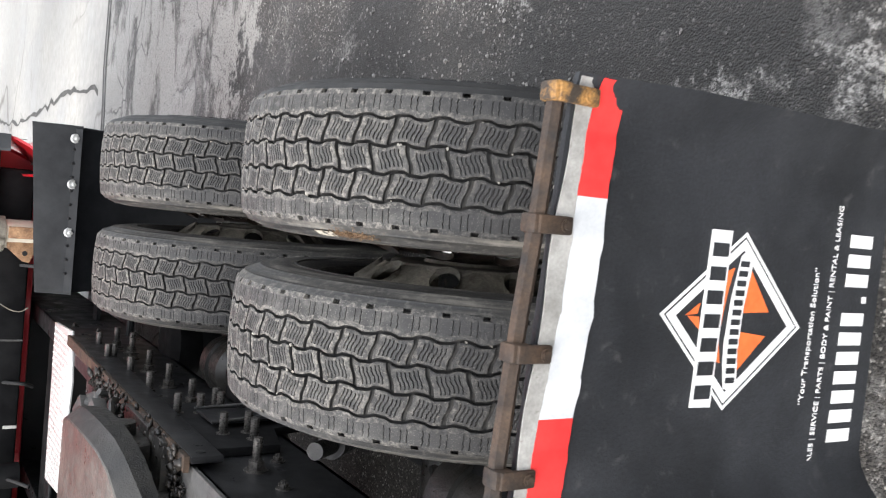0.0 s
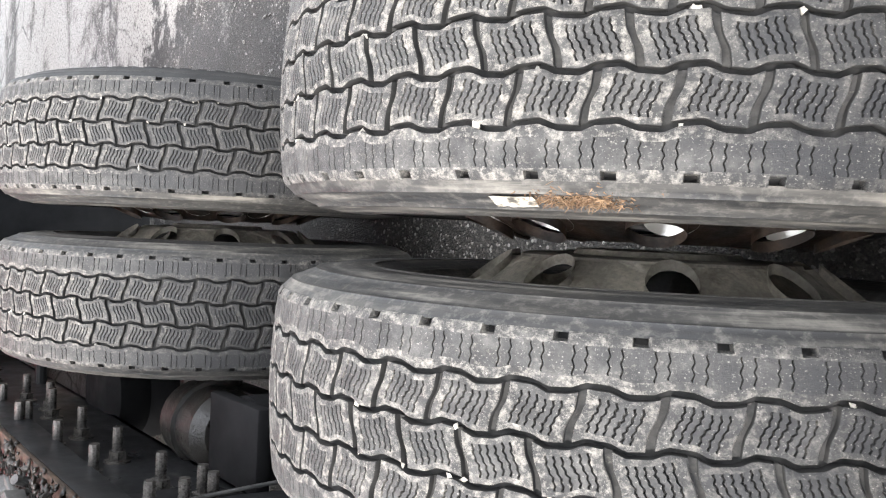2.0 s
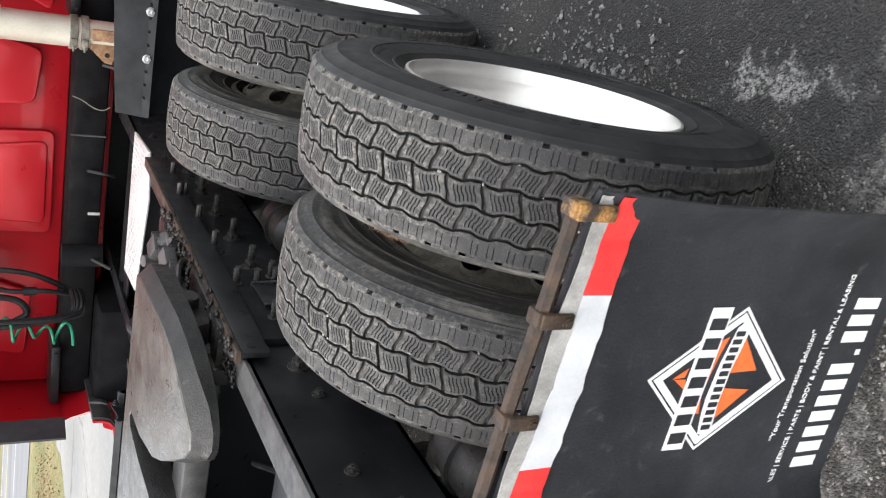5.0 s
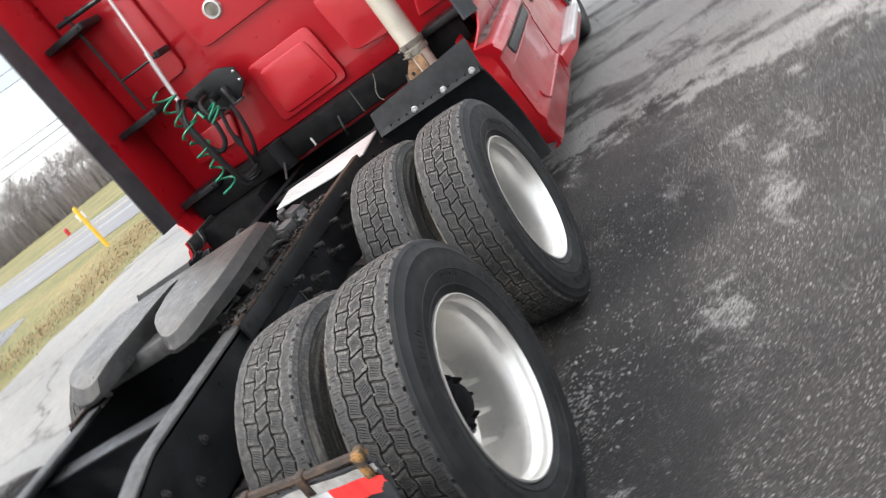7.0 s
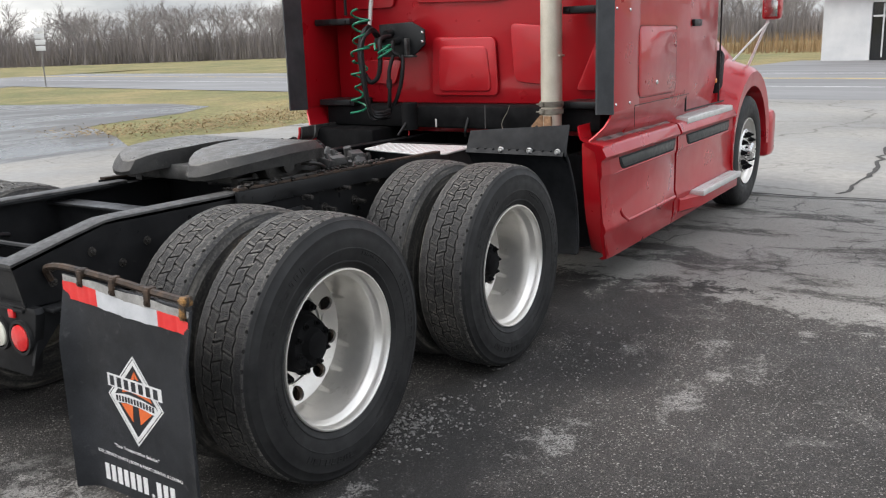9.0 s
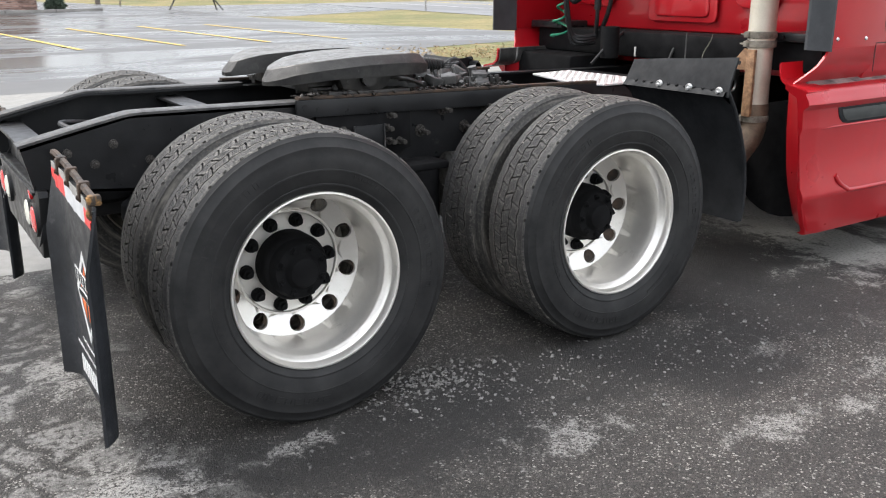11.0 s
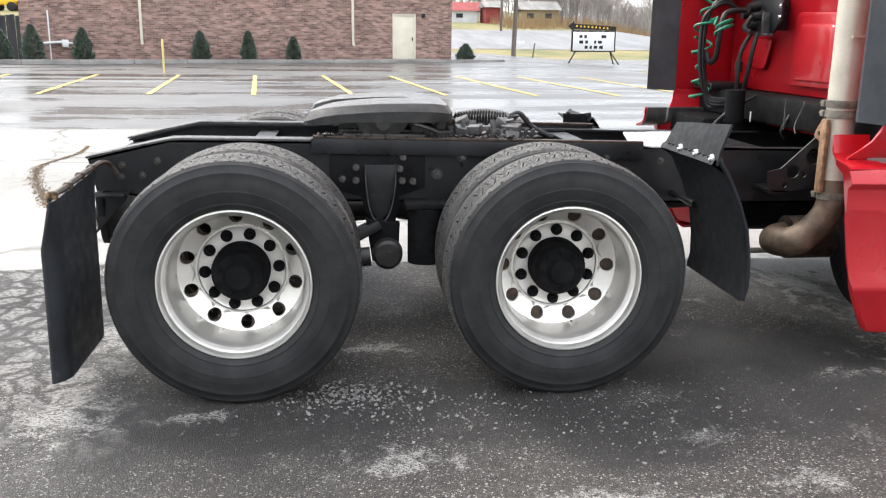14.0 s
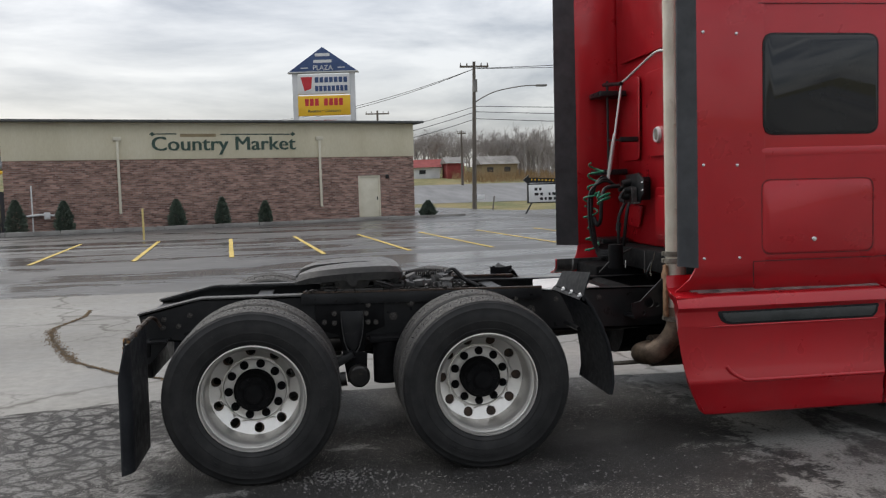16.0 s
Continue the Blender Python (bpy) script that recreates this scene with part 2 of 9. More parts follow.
def tread_look(worn):
    """Worn tread rubber: grey with road dust, dustier and scuffed where worn is high."""
    def build(nt, bsdf):
        vec = coords(nt)
        col = ramp(nt, noisy(nt, vec, 34, 7, 0.72), [(0.34, (0.022, 0.0215, 0.021)), (0.50, (0.043, 0.0415, 0.0395)), (0.66, (0.092, 0.088, 0.081))])
        dust = ramp(nt, noisy(nt, vec, 120, 6, 0.78), [(0.57 - 0.10 * worn, 0.0), (0.70 - 0.06 * worn, 1.0)])
        col = mix(nt, maths(nt, "MULTIPLY", dust, 0.42 + 0.30 * worn), col, (0.31, 0.287, 0.252))
        # shade painted into the tread colour, with a wandering edge
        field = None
        for x, z, r in SHADE_PATCHES:
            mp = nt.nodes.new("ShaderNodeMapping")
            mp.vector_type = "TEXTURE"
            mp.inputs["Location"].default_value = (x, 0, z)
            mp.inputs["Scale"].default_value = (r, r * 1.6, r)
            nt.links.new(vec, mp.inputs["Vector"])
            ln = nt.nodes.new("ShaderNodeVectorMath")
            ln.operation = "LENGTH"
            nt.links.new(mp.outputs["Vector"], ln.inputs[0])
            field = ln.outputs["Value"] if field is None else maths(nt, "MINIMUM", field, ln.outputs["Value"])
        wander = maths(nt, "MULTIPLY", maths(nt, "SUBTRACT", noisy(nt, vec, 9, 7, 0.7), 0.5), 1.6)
        darkened = ramp(nt, maths(nt, "ADD", field, wander), [(0.45, 0.85 - 0.12 * worn), (1.0, 0.0)])
        col = mix(nt, darkened, col, (0.013, 0.0133, 0.0145))
        specks = ramp(nt, noisy(nt, vec, 520, 2, 0.5), [(0.63, 0.0), (0.72, 1.0)])
        col = mix(nt, maths(nt, "MULTIPLY", specks, 0.34), col, (0.46, 0.435, 0.39))
        nt.links.new(col, bsdf.inputs["Base Color"])
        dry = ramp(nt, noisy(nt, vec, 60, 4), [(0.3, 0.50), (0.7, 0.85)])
        nt.links.new(mix(nt, darkened, dry, (0.56, 0.56, 0.56)), bsdf.inputs["Roughness"])
        bsdf.inputs["Specular IOR Level"].default_value = 0.4
        bump(nt, bsdf, noisy(nt, vec, 170, 6, 0.8), 0.8, 0.0022 + 0.0010 * worn)
    return build


SHALLOW = surface("dark_shallow_groove", (0.008, 0.0079, 0.0077), (0.030, 0.0285, 0.026), 60, (0.7, 0.9), fine=0.25, fine_scale=300, relief=0.001, spots=((0.10, 0.092, 0.08), 0.64, 0.1, 110))
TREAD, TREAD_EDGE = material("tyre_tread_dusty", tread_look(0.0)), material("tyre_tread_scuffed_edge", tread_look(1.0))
SILVER = surface("silver_wheel_paint", (0.74, 0.715, 0.67), (0.84, 0.815, 0.77), 7, (0.30, 0.42), 0.78, fine=0.07, fine_scale=160, spots=((0.60, 0.57, 0.52), 0.60, 0.16, 14), relief=0.0004)
STEEL_DIRTY = surface("dirty_steel_wheel", (0.105, 0.095, 0.076), (0.255, 0.232, 0.188), 14, (0.6, 0.85), 0.1, fine=0.3, relief=0.001, spots=((0.09, 0.075, 0.055), 0.55, 0.15, 30))
BLACK = surface("black_chassis_paint", (0.0075, 0.0078, 0.0086), (0.019, 0.0194, 0.0205), 5, (0.26, 0.52), fine=0.1, spots=((0.045, 0.043, 0.04), 0.66, 0.10, 18), relief=0.0006, spec=0.3)
GREASY = surface("greasy_black_steel", (0.006, 0.0057, 0.0052), (0.026, 0.0235, 0.0205), 16, (0.25, 0.65), 0.0, fine=0.3, relief=0.003, spots=((0.085, 0.055, 0.035), 0.64, 0.08, 22), spec=0.5)
PLATE = surface("greased_fifth_wheel_steel", (0.050, 0.046, 0.040), (0.110, 0.101, 0.087), 6, (0.24, 0.50), 0.0, fine=0.25, fine_scale=90, relief=0.004, spots=((0.040, 0.037, 0.033), 0.62, 0.08, 12))
# the coupling plate's edge, coloured darker than its top
PLATE_SIDE = surface("dark_plate_edge", (0.009, 0.0086, 0.008), (0.030, 0.028, 0.025), 9, (0.45, 0.7), fine=0.3, relief=0.004, spots=((0.10, 0.092, 0.078), 0.64, 0.08, 16))
SCUFFED = surface("scuffed_rail_paint", (0.022, 0.022, 0.0225), (0.075, 0.073, 0.070), 14, (0.4, 0.65), fine=0.25, relief=0.0008, spots=((0.14, 0.135, 0.125), 0.64, 0.1, 30))
GREASE = surface("caked_grease", (0.006, 0.006, 0.006), (0.028, 0.0265, 0.024), 14, (0.3, 0.7), fine=0.3, relief=0.004, spots=((0.07, 0.066, 0.06), 0.62, 0.1, 24))
# dull black for hubs and springs; under the truck it also paints the shade
SHADED_BLACK = surface("shaded_black", (0.005, 0.005, 0.0054), (0.012, 0.012, 0.0125), 8, (0.65, 0.9), fine=0.1, spec=0.08)
RUST = surface("rusty_steel", (0.020, 0.017, 0.015), (0.075, 0.047, 0.03), 24, (0.5, 0.8), 0.3, fine=0.3, relief=0.0015)
RUST_ORANGE = surface("orange_rust", (0.15, 0.078, 0.040), (0.33, 0.19, 0.10), 30, (0.7, 0.9), fine=0.3, relief=0.001)
FLAP = surface("black_flap_rubber", (0.0105, 0.0118, 0.0140), (0.024, 0.026, 0.030), 5, (0.34, 0.62), fine=0.35, spots=((0.05, 0.05, 0.052), 0.60, 0.12, 26), relief=0.0014)
SLOT_MESH = surface("grey_slot_mesh", (0.022, 0.026, 0.026), (0.045, 0.050, 0.050), 9, (0.32, 0.5), fine=0.2, fine_scale=400)
FENDER = surface("black_plastic", (0.007, 0.0077, 0.009), (0.016, 0.0172, 0.019), 9, (0.5, 0.72), fine=0.1, spec=0.22)
# the ledge's pale highlight painted as a colour, with dark road dirt
LEDGE_STRIP = surface("ledge_highlight_and_dirt", (0.12, 0.075, 0.072), (0.26, 0.19, 0.18), 12, (0.8, 0.95), fine=0.3, relief=0.002, spots=((0.02, 0.019, 0.018), 0.58, 0.1, 9))
GREY_RUBBER = surface("grey_rubber_strip", (0.035, 0.037, 0.040), (0.06, 0.062, 0.066), 6, (0.6, 0.8), fine=0.1)
RED = surface("red_truck_paint", (0.40, 0.0060, 0.0125), (0.465, 0.0085, 0.0165), 1.5, (0.26, 0.38), 0.22, coat=0.5, fine=0.03, spots=((0.32, 0.016, 0.02), 0.62, 0.3, 3), spec=0.5)
REFLECT_RED = surface("red_reflective_tape", (0.72, 0.03, 0.03), (0.80, 0.05, 0.045), 20, (0.3, 0.45), fine=0.06)
REFLECT_WHITE = surface("white_reflective_tape", (0.50, 0.515, 0.53), (0.62, 0.63, 0.645), 12, (0.3, 0.5), fine=0.06, spots=((0.40, 0.39, 0.37), 0.62, 0.12, 25))
TAPE_EDGE = surface("dirty_tape_edge", (0.22, 0.215, 0.20), (0.40, 0.39, 0.37), 18, (0.5, 0.7), fine=0.15, spots=((0.14, 0.13, 0.11), 0.6, 0.12, 30))
STUD_STEEL = surface("oily_stud_steel", (0.026, 0.025, 0.024), (0.13, 0.12, 0.11), 60, (0.2, 0.42), 0.5, fine=0.2)
RUST_CAP = surface("rusted_yellow_cap", (0.035, 0.025, 0.017), (0.30, 0.155, 0.045), 45, (0.6, 0.85), fine=0.4, relief=0.0015, lo=0.45, hi=0.60)
WHITE_PRINT = surface("white_print", (0.66, 0.66, 0.65), (0.78, 0.78, 0.77), 30, (0.5, 0.7), spots=((0.2, 0.2, 0.2), 0.68, 0.1, 60))
ORANGE_PRINT = surface("orange_print", (0.70, 0.13, 0.03), (0.78, 0.17, 0.04), 30, (0.5, 0.7), spots=((0.3, 0.08, 0.03), 0.68, 0.1, 60))
CHROME = surface("bright_metal", (0.62, 0.62, 0.61), (0.74, 0.74, 0.73), 10, (0.16, 0.3), 1.0)
ALU = surface("ribbed_aluminium", (0.60, 0.60, 0.585), (0.72, 0.72, 0.705), 9, (0.35, 0.55), 0.6, fine=0.1)
STACK = surface("heat_stained_exhaust", (0.50, 0.45, 0.36), (0.68, 0.63, 0.53), 5, (0.35, 0.55), 0.35, fine=0.1, spots=((0.26, 0.17, 0.10), 0.6, 0.16, 6), squeeze=(1, 1, 0.6))
STACK_LOW = surface("sooty_exhaust_elbow", (0.065, 0.045, 0.030), (0.19, 0.14, 0.098), 9, (0.5, 0.75), 0.3, fine=0.25, spots=((0.09, 0.055, 0.035), 0.55, 0.16, 12))
GLASS_DARK = surface("dark_window_glass", (0.012, 0.013, 0.014), (0.016, 0.017, 0.018), 2, (0.03, 0.06))
GREEN_HOSE = surface("green_air_hose", (0.004, 0.13, 0.07), (0.01, 0.22, 0.115), 30, (0.35, 0.5))
HOSE = surface("black_rubber_hose", (0.006, 0.006, 0.0065), (0.016, 0.016, 0.0165), 30, (0.4, 0.6), spec=0.35)
LAMP_RED = surface("red_lamp_lens", (0.62, 0.012, 0.016), (0.72, 0.02, 0.02), 60, (0.12, 0.25), coat=0.5)
LAMP_WHITE = surface("cream_lamp_lens", (0.66, 0.66, 0.56), (0.74, 0.74, 0.64), 60, (0.12, 0.25), coat=0.5)
LAMP_AMBER = surface("amber_lamp_lens", (0.75, 0.22, 0.02), (0.8, 0.28, 0.03), 60, (0.12, 0.25), coat=0.5)


# ground darkened in its colour for the truck's shade: x, y, half sizes
TRUCK_SHADE_SPOTS = [(2.2, -0.9, 1.0, 0.60), (3.5, -1.05, 1.0, 0.42), (2.3, -1.38, 0.7, 0.40), (1.0, -1.25, 0.85, 0.28), (0.1, -1.45, 0.8, 0.32), (1.35, -1.5, 0.7, 0.28), (3.1, -1.75, 0.55, 0.22), (1.5, -1.75, 0.4, 0.14), (-1.1, 0.2, 0.7, 0.8)]
WORN_SPOTS = [(1.24, -2.08, 0.30, 0.13), (1.79, -2.27, 0.24, 0.10), (2.37, -2.38, 0.14, 0.06), (0.57, -1.73, 0.24, 0.11), (2.64, -1.07, 0.22, 0.07),
              (-0.66, -1.30, 0.26, 0.30), (-0.16, -1.33, 0.20, 0.09), (0.66, -1.78, 0.26, 0.12), (1.57, -2.13, 0.16, 0.09), (1.96, -2.0, 0.17, 0.11),
              (-0.68, -0.36, 0.18, 0.34), (0.55, -0.6, 0.2, 0.1), (2.9, -2.75, 0.5, 0.2), (1.6, -3.1, 0.4, 0.2)]


def asphalt_look(nt, bsdf):
    """Coarse asphalt: chips in a dark binder, pale worn spots, one end worn pale and cracked, the other crazed like old hide."""
    vec = coords(nt)
    sep = nt.nodes.new("ShaderNodeSeparateXYZ")
    nt.links.new(vec, sep.inputs[0])
    px, py = sep.outputs["X"], sep.outputs["Y"]
    chips = nt.nodes.new("ShaderNodeTexVoronoi")
    chips.inputs["Scale"].default_value = 190
    nt.links.new(vec, chips.inputs["Vector"])
    grey = nt.nodes.new("ShaderNodeSeparateColor")
    nt.links.new(chips.outputs["Color"], grey.inputs[0])
    col = ramp(nt, grey.outputs[0], [(0.0, (0.015, 0.0133, 0.012)), (0.5, (0.037, 0.0332, 0.030)), (0.86, (0.066, 0.0595, 0.052)), (0.94, (0.13, 0.121, 0.108)), (1.0, (0.36, 0.342, 0.31))])
    big_chips = nt.nodes.new("ShaderNodeTexVoronoi")
    big_chips.inputs["Scale"].default_value = 75
    nt.links.new(vec, big_chips.inputs["Vector"])
    big = nt.nodes.new("ShaderNodeSeparateColor")
    nt.links.new(big_chips.outputs["Color"], big.inputs[0])
    stone_at = maths(nt, "MULTIPLY", ramp(nt, big.outputs[1], [(0.875, 0.0), (0.90, 1.0)]), ramp(nt, big_chips.outputs["Distance"], [(0.30, 1.0), (0.42, 0.0)]))
    col = mix(nt, maths(nt, "MULTIPLY", stone_at, 0.9), col, ramp(nt, big.outputs[2], [(0.0, (0.07, 0.064, 0.056)), (1.0, (0.40, 0.385, 0.355))]))
    col = mix(nt, 0.75, col, ramp(nt, noisy(nt, vec, 1.3, 7, 0.62), [(0.3, 0.22), (0.7, 0.74)]), "OVERLAY")
    # the truck's shade, under it and beside its wheels, painted into the asphalt colour
    truck_shade = None
    for x, y, a, b in TRUCK_SHADE_SPOTS:
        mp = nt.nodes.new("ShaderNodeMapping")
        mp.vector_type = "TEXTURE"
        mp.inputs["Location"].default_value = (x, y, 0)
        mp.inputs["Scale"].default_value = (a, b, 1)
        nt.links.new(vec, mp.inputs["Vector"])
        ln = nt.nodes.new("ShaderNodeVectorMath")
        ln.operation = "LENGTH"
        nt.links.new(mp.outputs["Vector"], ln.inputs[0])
        truck_shade = ln.outputs["Value"] if truck_shade is None else maths(nt, "MINIMUM", truck_shade, ln.outputs["Value"])
    truck_shade = maths(nt, "ADD", truck_shade, maths(nt, "MULTIPLY", maths(nt, "SUBTRACT", noisy(nt, vec, 3.4, 8, 0.7), 0.5), 2.6))
    truck_shade = ramp(nt, truck_shade, [(0.62, 0.78), (1.0, 0.0)])
    col = mix(nt, truck_shade, col, (0.0165, 0.0152, 0.014))
    # pale worn spots with crumbled edges
    field = None
    for x, y, a, b in WORN_SPOTS:
        mp = nt.nodes.new("ShaderNodeMapping")
        mp.vector_type = "TEXTURE"
        mp.inputs["Location"].default_value = (x, y, 0)
        mp.inputs["Scale"].default_value = (a, b, 1)
        nt.links.new(vec, mp.inputs["Vector"])
        ln = nt.nodes.new("ShaderNodeVectorMath")
        ln.operation = "LENGTH"
        nt.links.new(mp.outputs["Vector"], ln.inputs[0])
        d = ln.outputs["Value"]
        field = d if field is None else maths(nt, "MINIMUM", field, d)
    crumble = noisy(nt, vec, 9.0, 9, 0.78, 0.3)
    spot = maths(nt, "ADD", maths(nt, "SUBTRACT", 1.15, field), maths(nt, "MULTIPLY", maths(nt, "SUBTRACT", crumble, 0.5), 5.5))
    spot = ramp(nt, spot, [(0.45, 0.0), (0.95, 1.0)])
    loose = ramp(nt, noisy(nt, vec, 2.3, 9, 0.75, 0.5), [(0.60, 0.0), (0.70, 0.8)])
    spot = maths(nt, "MAXIMUM", spot, loose)
    grit = ramp(nt, noisy(nt, vec, 85, 5, 0.75), [(0.44, 0.0), (0.53, 1.0)])
    spot = maths(nt, "MULTIPLY", spot, grit)
    # the worn end
    lean = maths(nt, "MULTIPLY", maths(nt, "MAXIMUM", maths(nt, "SUBTRACT", -1.5, py), 0.0), 0.5)
    edge = maths(nt, "ADD", maths(nt, "ADD", px, lean), maths(nt, "MULTIPLY", maths(nt, "SUBTRACT", noisy(nt, coords(nt, (1, 0.6, 1)), 1.7, 8, 0.7), 0.5), 2.6))
    bite = maths(nt, "MULTIPLY", maths(nt, "SUBTRACT", crumble, 0.5), 2.2)
    worn = ramp(nt, maths(nt, "MULTIPLY", maths(nt, "ADD", edge, bite), 0.1), [(0.295, 0.0), (0.315, 1.0)])
    bands = maths(nt, "ADD", noisy(nt, coords(nt, (1.0, 0.45, 1)), 2.0, 8, 0.72, 0.4), maths(nt, "MULTIPLY", bite, 0.12))
    worn = maths(nt, "MULTIPLY", worn, ramp(nt, bands, [(0.42, 0.10), (0.50, 1.0)]))
    worn = maths(nt, "MULTIPLY", worn, ramp(nt, noisy(nt, vec, 70, 5, 0.75), [(0.38, 0.25), (0.50, 1.0)]))
    # warped cells for cracks
    warp = nt.nodes.new("ShaderNodeVectorMath")
    warp.operation = "MULTIPLY_ADD"
    nz = node(nt, "ShaderNodeTexNoise", Scale=3.0, Detail=6.0)
    nt.links.new(vec, nz.inputs["Vector"])
    nt.links.new(nz.outputs["Color"], warp.inputs[0])
    warp.inputs[1].default_value = (0.32, 0.32, 0.0)
    nt.links.new(vec, warp.inputs[2])

    def cells(scale):
        cr = nt.nodes.new("ShaderNodeTexVoronoi")
        cr.feature = "DISTANCE_TO_EDGE"
        cr.inputs["Scale"].default_value = scale
        nt.links.new(warp.outputs[0], cr.inputs["Vector"])
        return cr.outputs["Distance"]
    crack = ramp(nt, cells(1.5), [(0.0, 1.0), (0.016, 0.0)])
    crack = maths(nt, "MULTIPLY", crack, ramp(nt, noisy(nt, vec, 0.7, 3), [(0.42, 0.0), (0.52, 1.0)]))
    crack = maths(nt, "MULTIPLY", crack, ramp(nt, maths(nt, "MULTIPLY", edge, 0.1), [(0.32, 0.0), (0.40, 1.0)]))
    # crazed hide beyond the tail
    tail = maths(nt, "ADD", px, maths(nt, "MULTIPLY", maths(nt, "SUBTRACT", noisy(nt, vec, 1.4, 6, 0.65), 0.5), 1.8))
    tail = ramp(nt, maths(nt, "MULTIPLY", tail, -0.1), [(0.045, 0.0), (0.085, 1.0)])
    tail = maths(nt, "MULTIPLY", tail, ramp(nt, maths(nt, "ADD", maths(nt, "MULTIPLY", py, 0.1), 0.5), [(0.31, 0.0), (0.39, 1.0)]))
    hide = ramp(nt, cells(6.0), [(0.07, 0.0), (0.17, 1.0)])
    hide = maths(nt, "MULTIPLY", maths(nt, "MULTIPLY", hide, tail), ramp(nt, noisy(nt, vec, 38, 6, 0.75), [(0.42, 0.05), (0.53, 1.0)]))
    col = mix(nt, maths(nt, "MULTIPLY", worn, 0.85), col, (0.34, 0.33, 0.305))
    col = mix(nt, maths(nt, "MULTIPLY", hide, 0.82), col, (0.33, 0.318, 0.30))
    col = mix(nt, maths(nt, "MULTIPLY", spot, 0.80), col, (0.40, 0.385, 0.36))
    col = mix(nt, maths(nt, "MULTIPLY", crack, 0.85), col, (0.025, 0.025, 0.024))
    nt.links.new(col, bsdf.inputs["Base Color"])
    nt.links.new(ramp(nt, noisy(nt, vec, 0.8, 5), [(0.35, 0.5), (0.65, 0.85)]), bsdf.inputs["Roughness"])
    h = maths(nt, "SUBTRACT", noisy(nt, vec, 140, 4, 0.7), maths(nt, "MULTIPLY", crack, 1.2))
    h = maths(nt, "ADD", h, maths(nt, "MULTIPLY", hide, 0.6))
    h = maths(nt, "SUBTRACT", h, maths(nt, "MULTIPLY", chips.outputs["Distance"], 0.9))
    h = maths(nt, "ADD", h, maths(nt, "MULTIPLY", stone_at, 0.8))
    bump(nt, bsdf, h, 0.85, 0.008)


ASPHALT = material("coarse_dark_asphalt", asphalt_look)


def concrete_look(nt, bsdf):
    vec = coords(nt)
    col = ramp(nt, noisy(nt, vec, 0.35, 8, 0.62), [(0.3, (0.130, 0.124, 0.112)), (0.5, (0.215, 0.207, 0.189)), (0.7, (0.295, 0.283, 0.257))])
    col = mix(nt, 0.5, col, ramp(nt, noisy(nt, vec, 9, 7, 0.7), [(0.3, 0.3), (0.7, 0.7)]), "OVERLAY")
    cr = nt.nodes.new("ShaderNodeTexVoronoi")
    cr.feature = "DISTANCE_TO_EDGE"
    cr.inputs["Scale"].default_value = 0.22
    warp = nt.nodes.new("ShaderNodeVectorMath")
    warp.operation = "MULTIPLY_ADD"
    nz = node(nt, "ShaderNodeTexNoise", Scale=0.9, Detail=8.0)
    nt.links.new(vec, nz.inputs["Vector"])
    nt.links.new(nz.outputs["Color"], warp.inputs[0])
    warp.inputs[1].default_value = (1.6, 1.6, 0.0)
    nt.links.new(vec, warp.inputs[2])
    nt.links.new(warp.outputs[0], cr.inputs["Vector"])
    crack = ramp(nt, cr.outputs["Distance"], [(0.0, 1.0), (0.010, 0.0)])
    fine_cells = nt.nodes.new("ShaderNodeTexVoronoi")
    fine_cells.feature = "DISTANCE_TO_EDGE"
    fine_cells.inputs["Scale"].default_value = 1.1
    nt.links.new(warp.outputs[0], fine_cells.inputs["Vector"])
    hair = maths(nt, "MULTIPLY", ramp(nt, fine_cells.outputs["Distance"], [(0.0, 1.0), (0.016, 0.0)]), ramp(nt, noisy(nt, vec, 0.5, 4), [(0.50, 0.0), (0.58, 1.0)]))
    col = mix(nt, maths(nt, "MULTIPLY", hair, 0.6), col, (0.07, 0.062, 0.05))
    col = mix(nt, maths(nt, "MULTIPLY", crack, 0.8), col, (0.05, 0.042, 0.03))
    nt.links.new(col, bsdf.inputs["Base Color"])
    nt.links.new(ramp(nt, noisy(nt, vec, 0.7, 5), [(0.35, 0.42), (0.65, 0.8)]), bsdf.inputs["Roughness"])
    bump(nt, bsdf, maths(nt, "SUBTRACT", noisy(nt, vec, 60, 4, 0.7), crack), 0.3, 0.004)


CONCRETE = material("worn_concrete", concrete_look)


def lot_look(nt, bsdf):
    vec = coords(nt)
    wet = ramp(nt, noisy(nt, coords(nt, (0.25, 1, 1)), 0.55, 7, 0.62, 0.5), [(0.45, 0.0), (0.56, 1.0)])
    col = ramp(nt, noisy(nt, vec, 0.6, 7, 0.6), [(0.3, (0.056, 0.054, 0.052)), (0.7, (0.104, 0.100, 0.095))])
    col = mix(nt, maths(nt, "MULTIPLY", wet, 0.6), col, (0.040, 0.039, 0.038))
    nt.links.new(col, bsdf.inputs["Base Color"])
    nt.links.new(ramp(nt, wet, [(0.0, 0.52), (1.0, 0.20)]), bsdf.inputs["Roughness"])
    bump(nt, bsdf, noisy(nt, vec, 50, 3), 0.05, 0.003)


LOT = material("damp_lot_asphalt", lot_look)
ROAD = surface("road_asphalt", (0.13, 0.13, 0.132), (0.20, 0.20, 0.20), 0.4, (0.6, 0.8), fine=0.12, fine_scale=12, squeeze=(1, 0.15, 1))
YELLOW_PAINT = surface("worn_yellow_paint", (0.50, 0.35, 0.07), (0.66, 0.49, 0.12), 4, (0.6, 0.8), fine=0.2, fine_scale=40, spots=((0.16, 0.14, 0.10), 0.6, 0.12, 9))
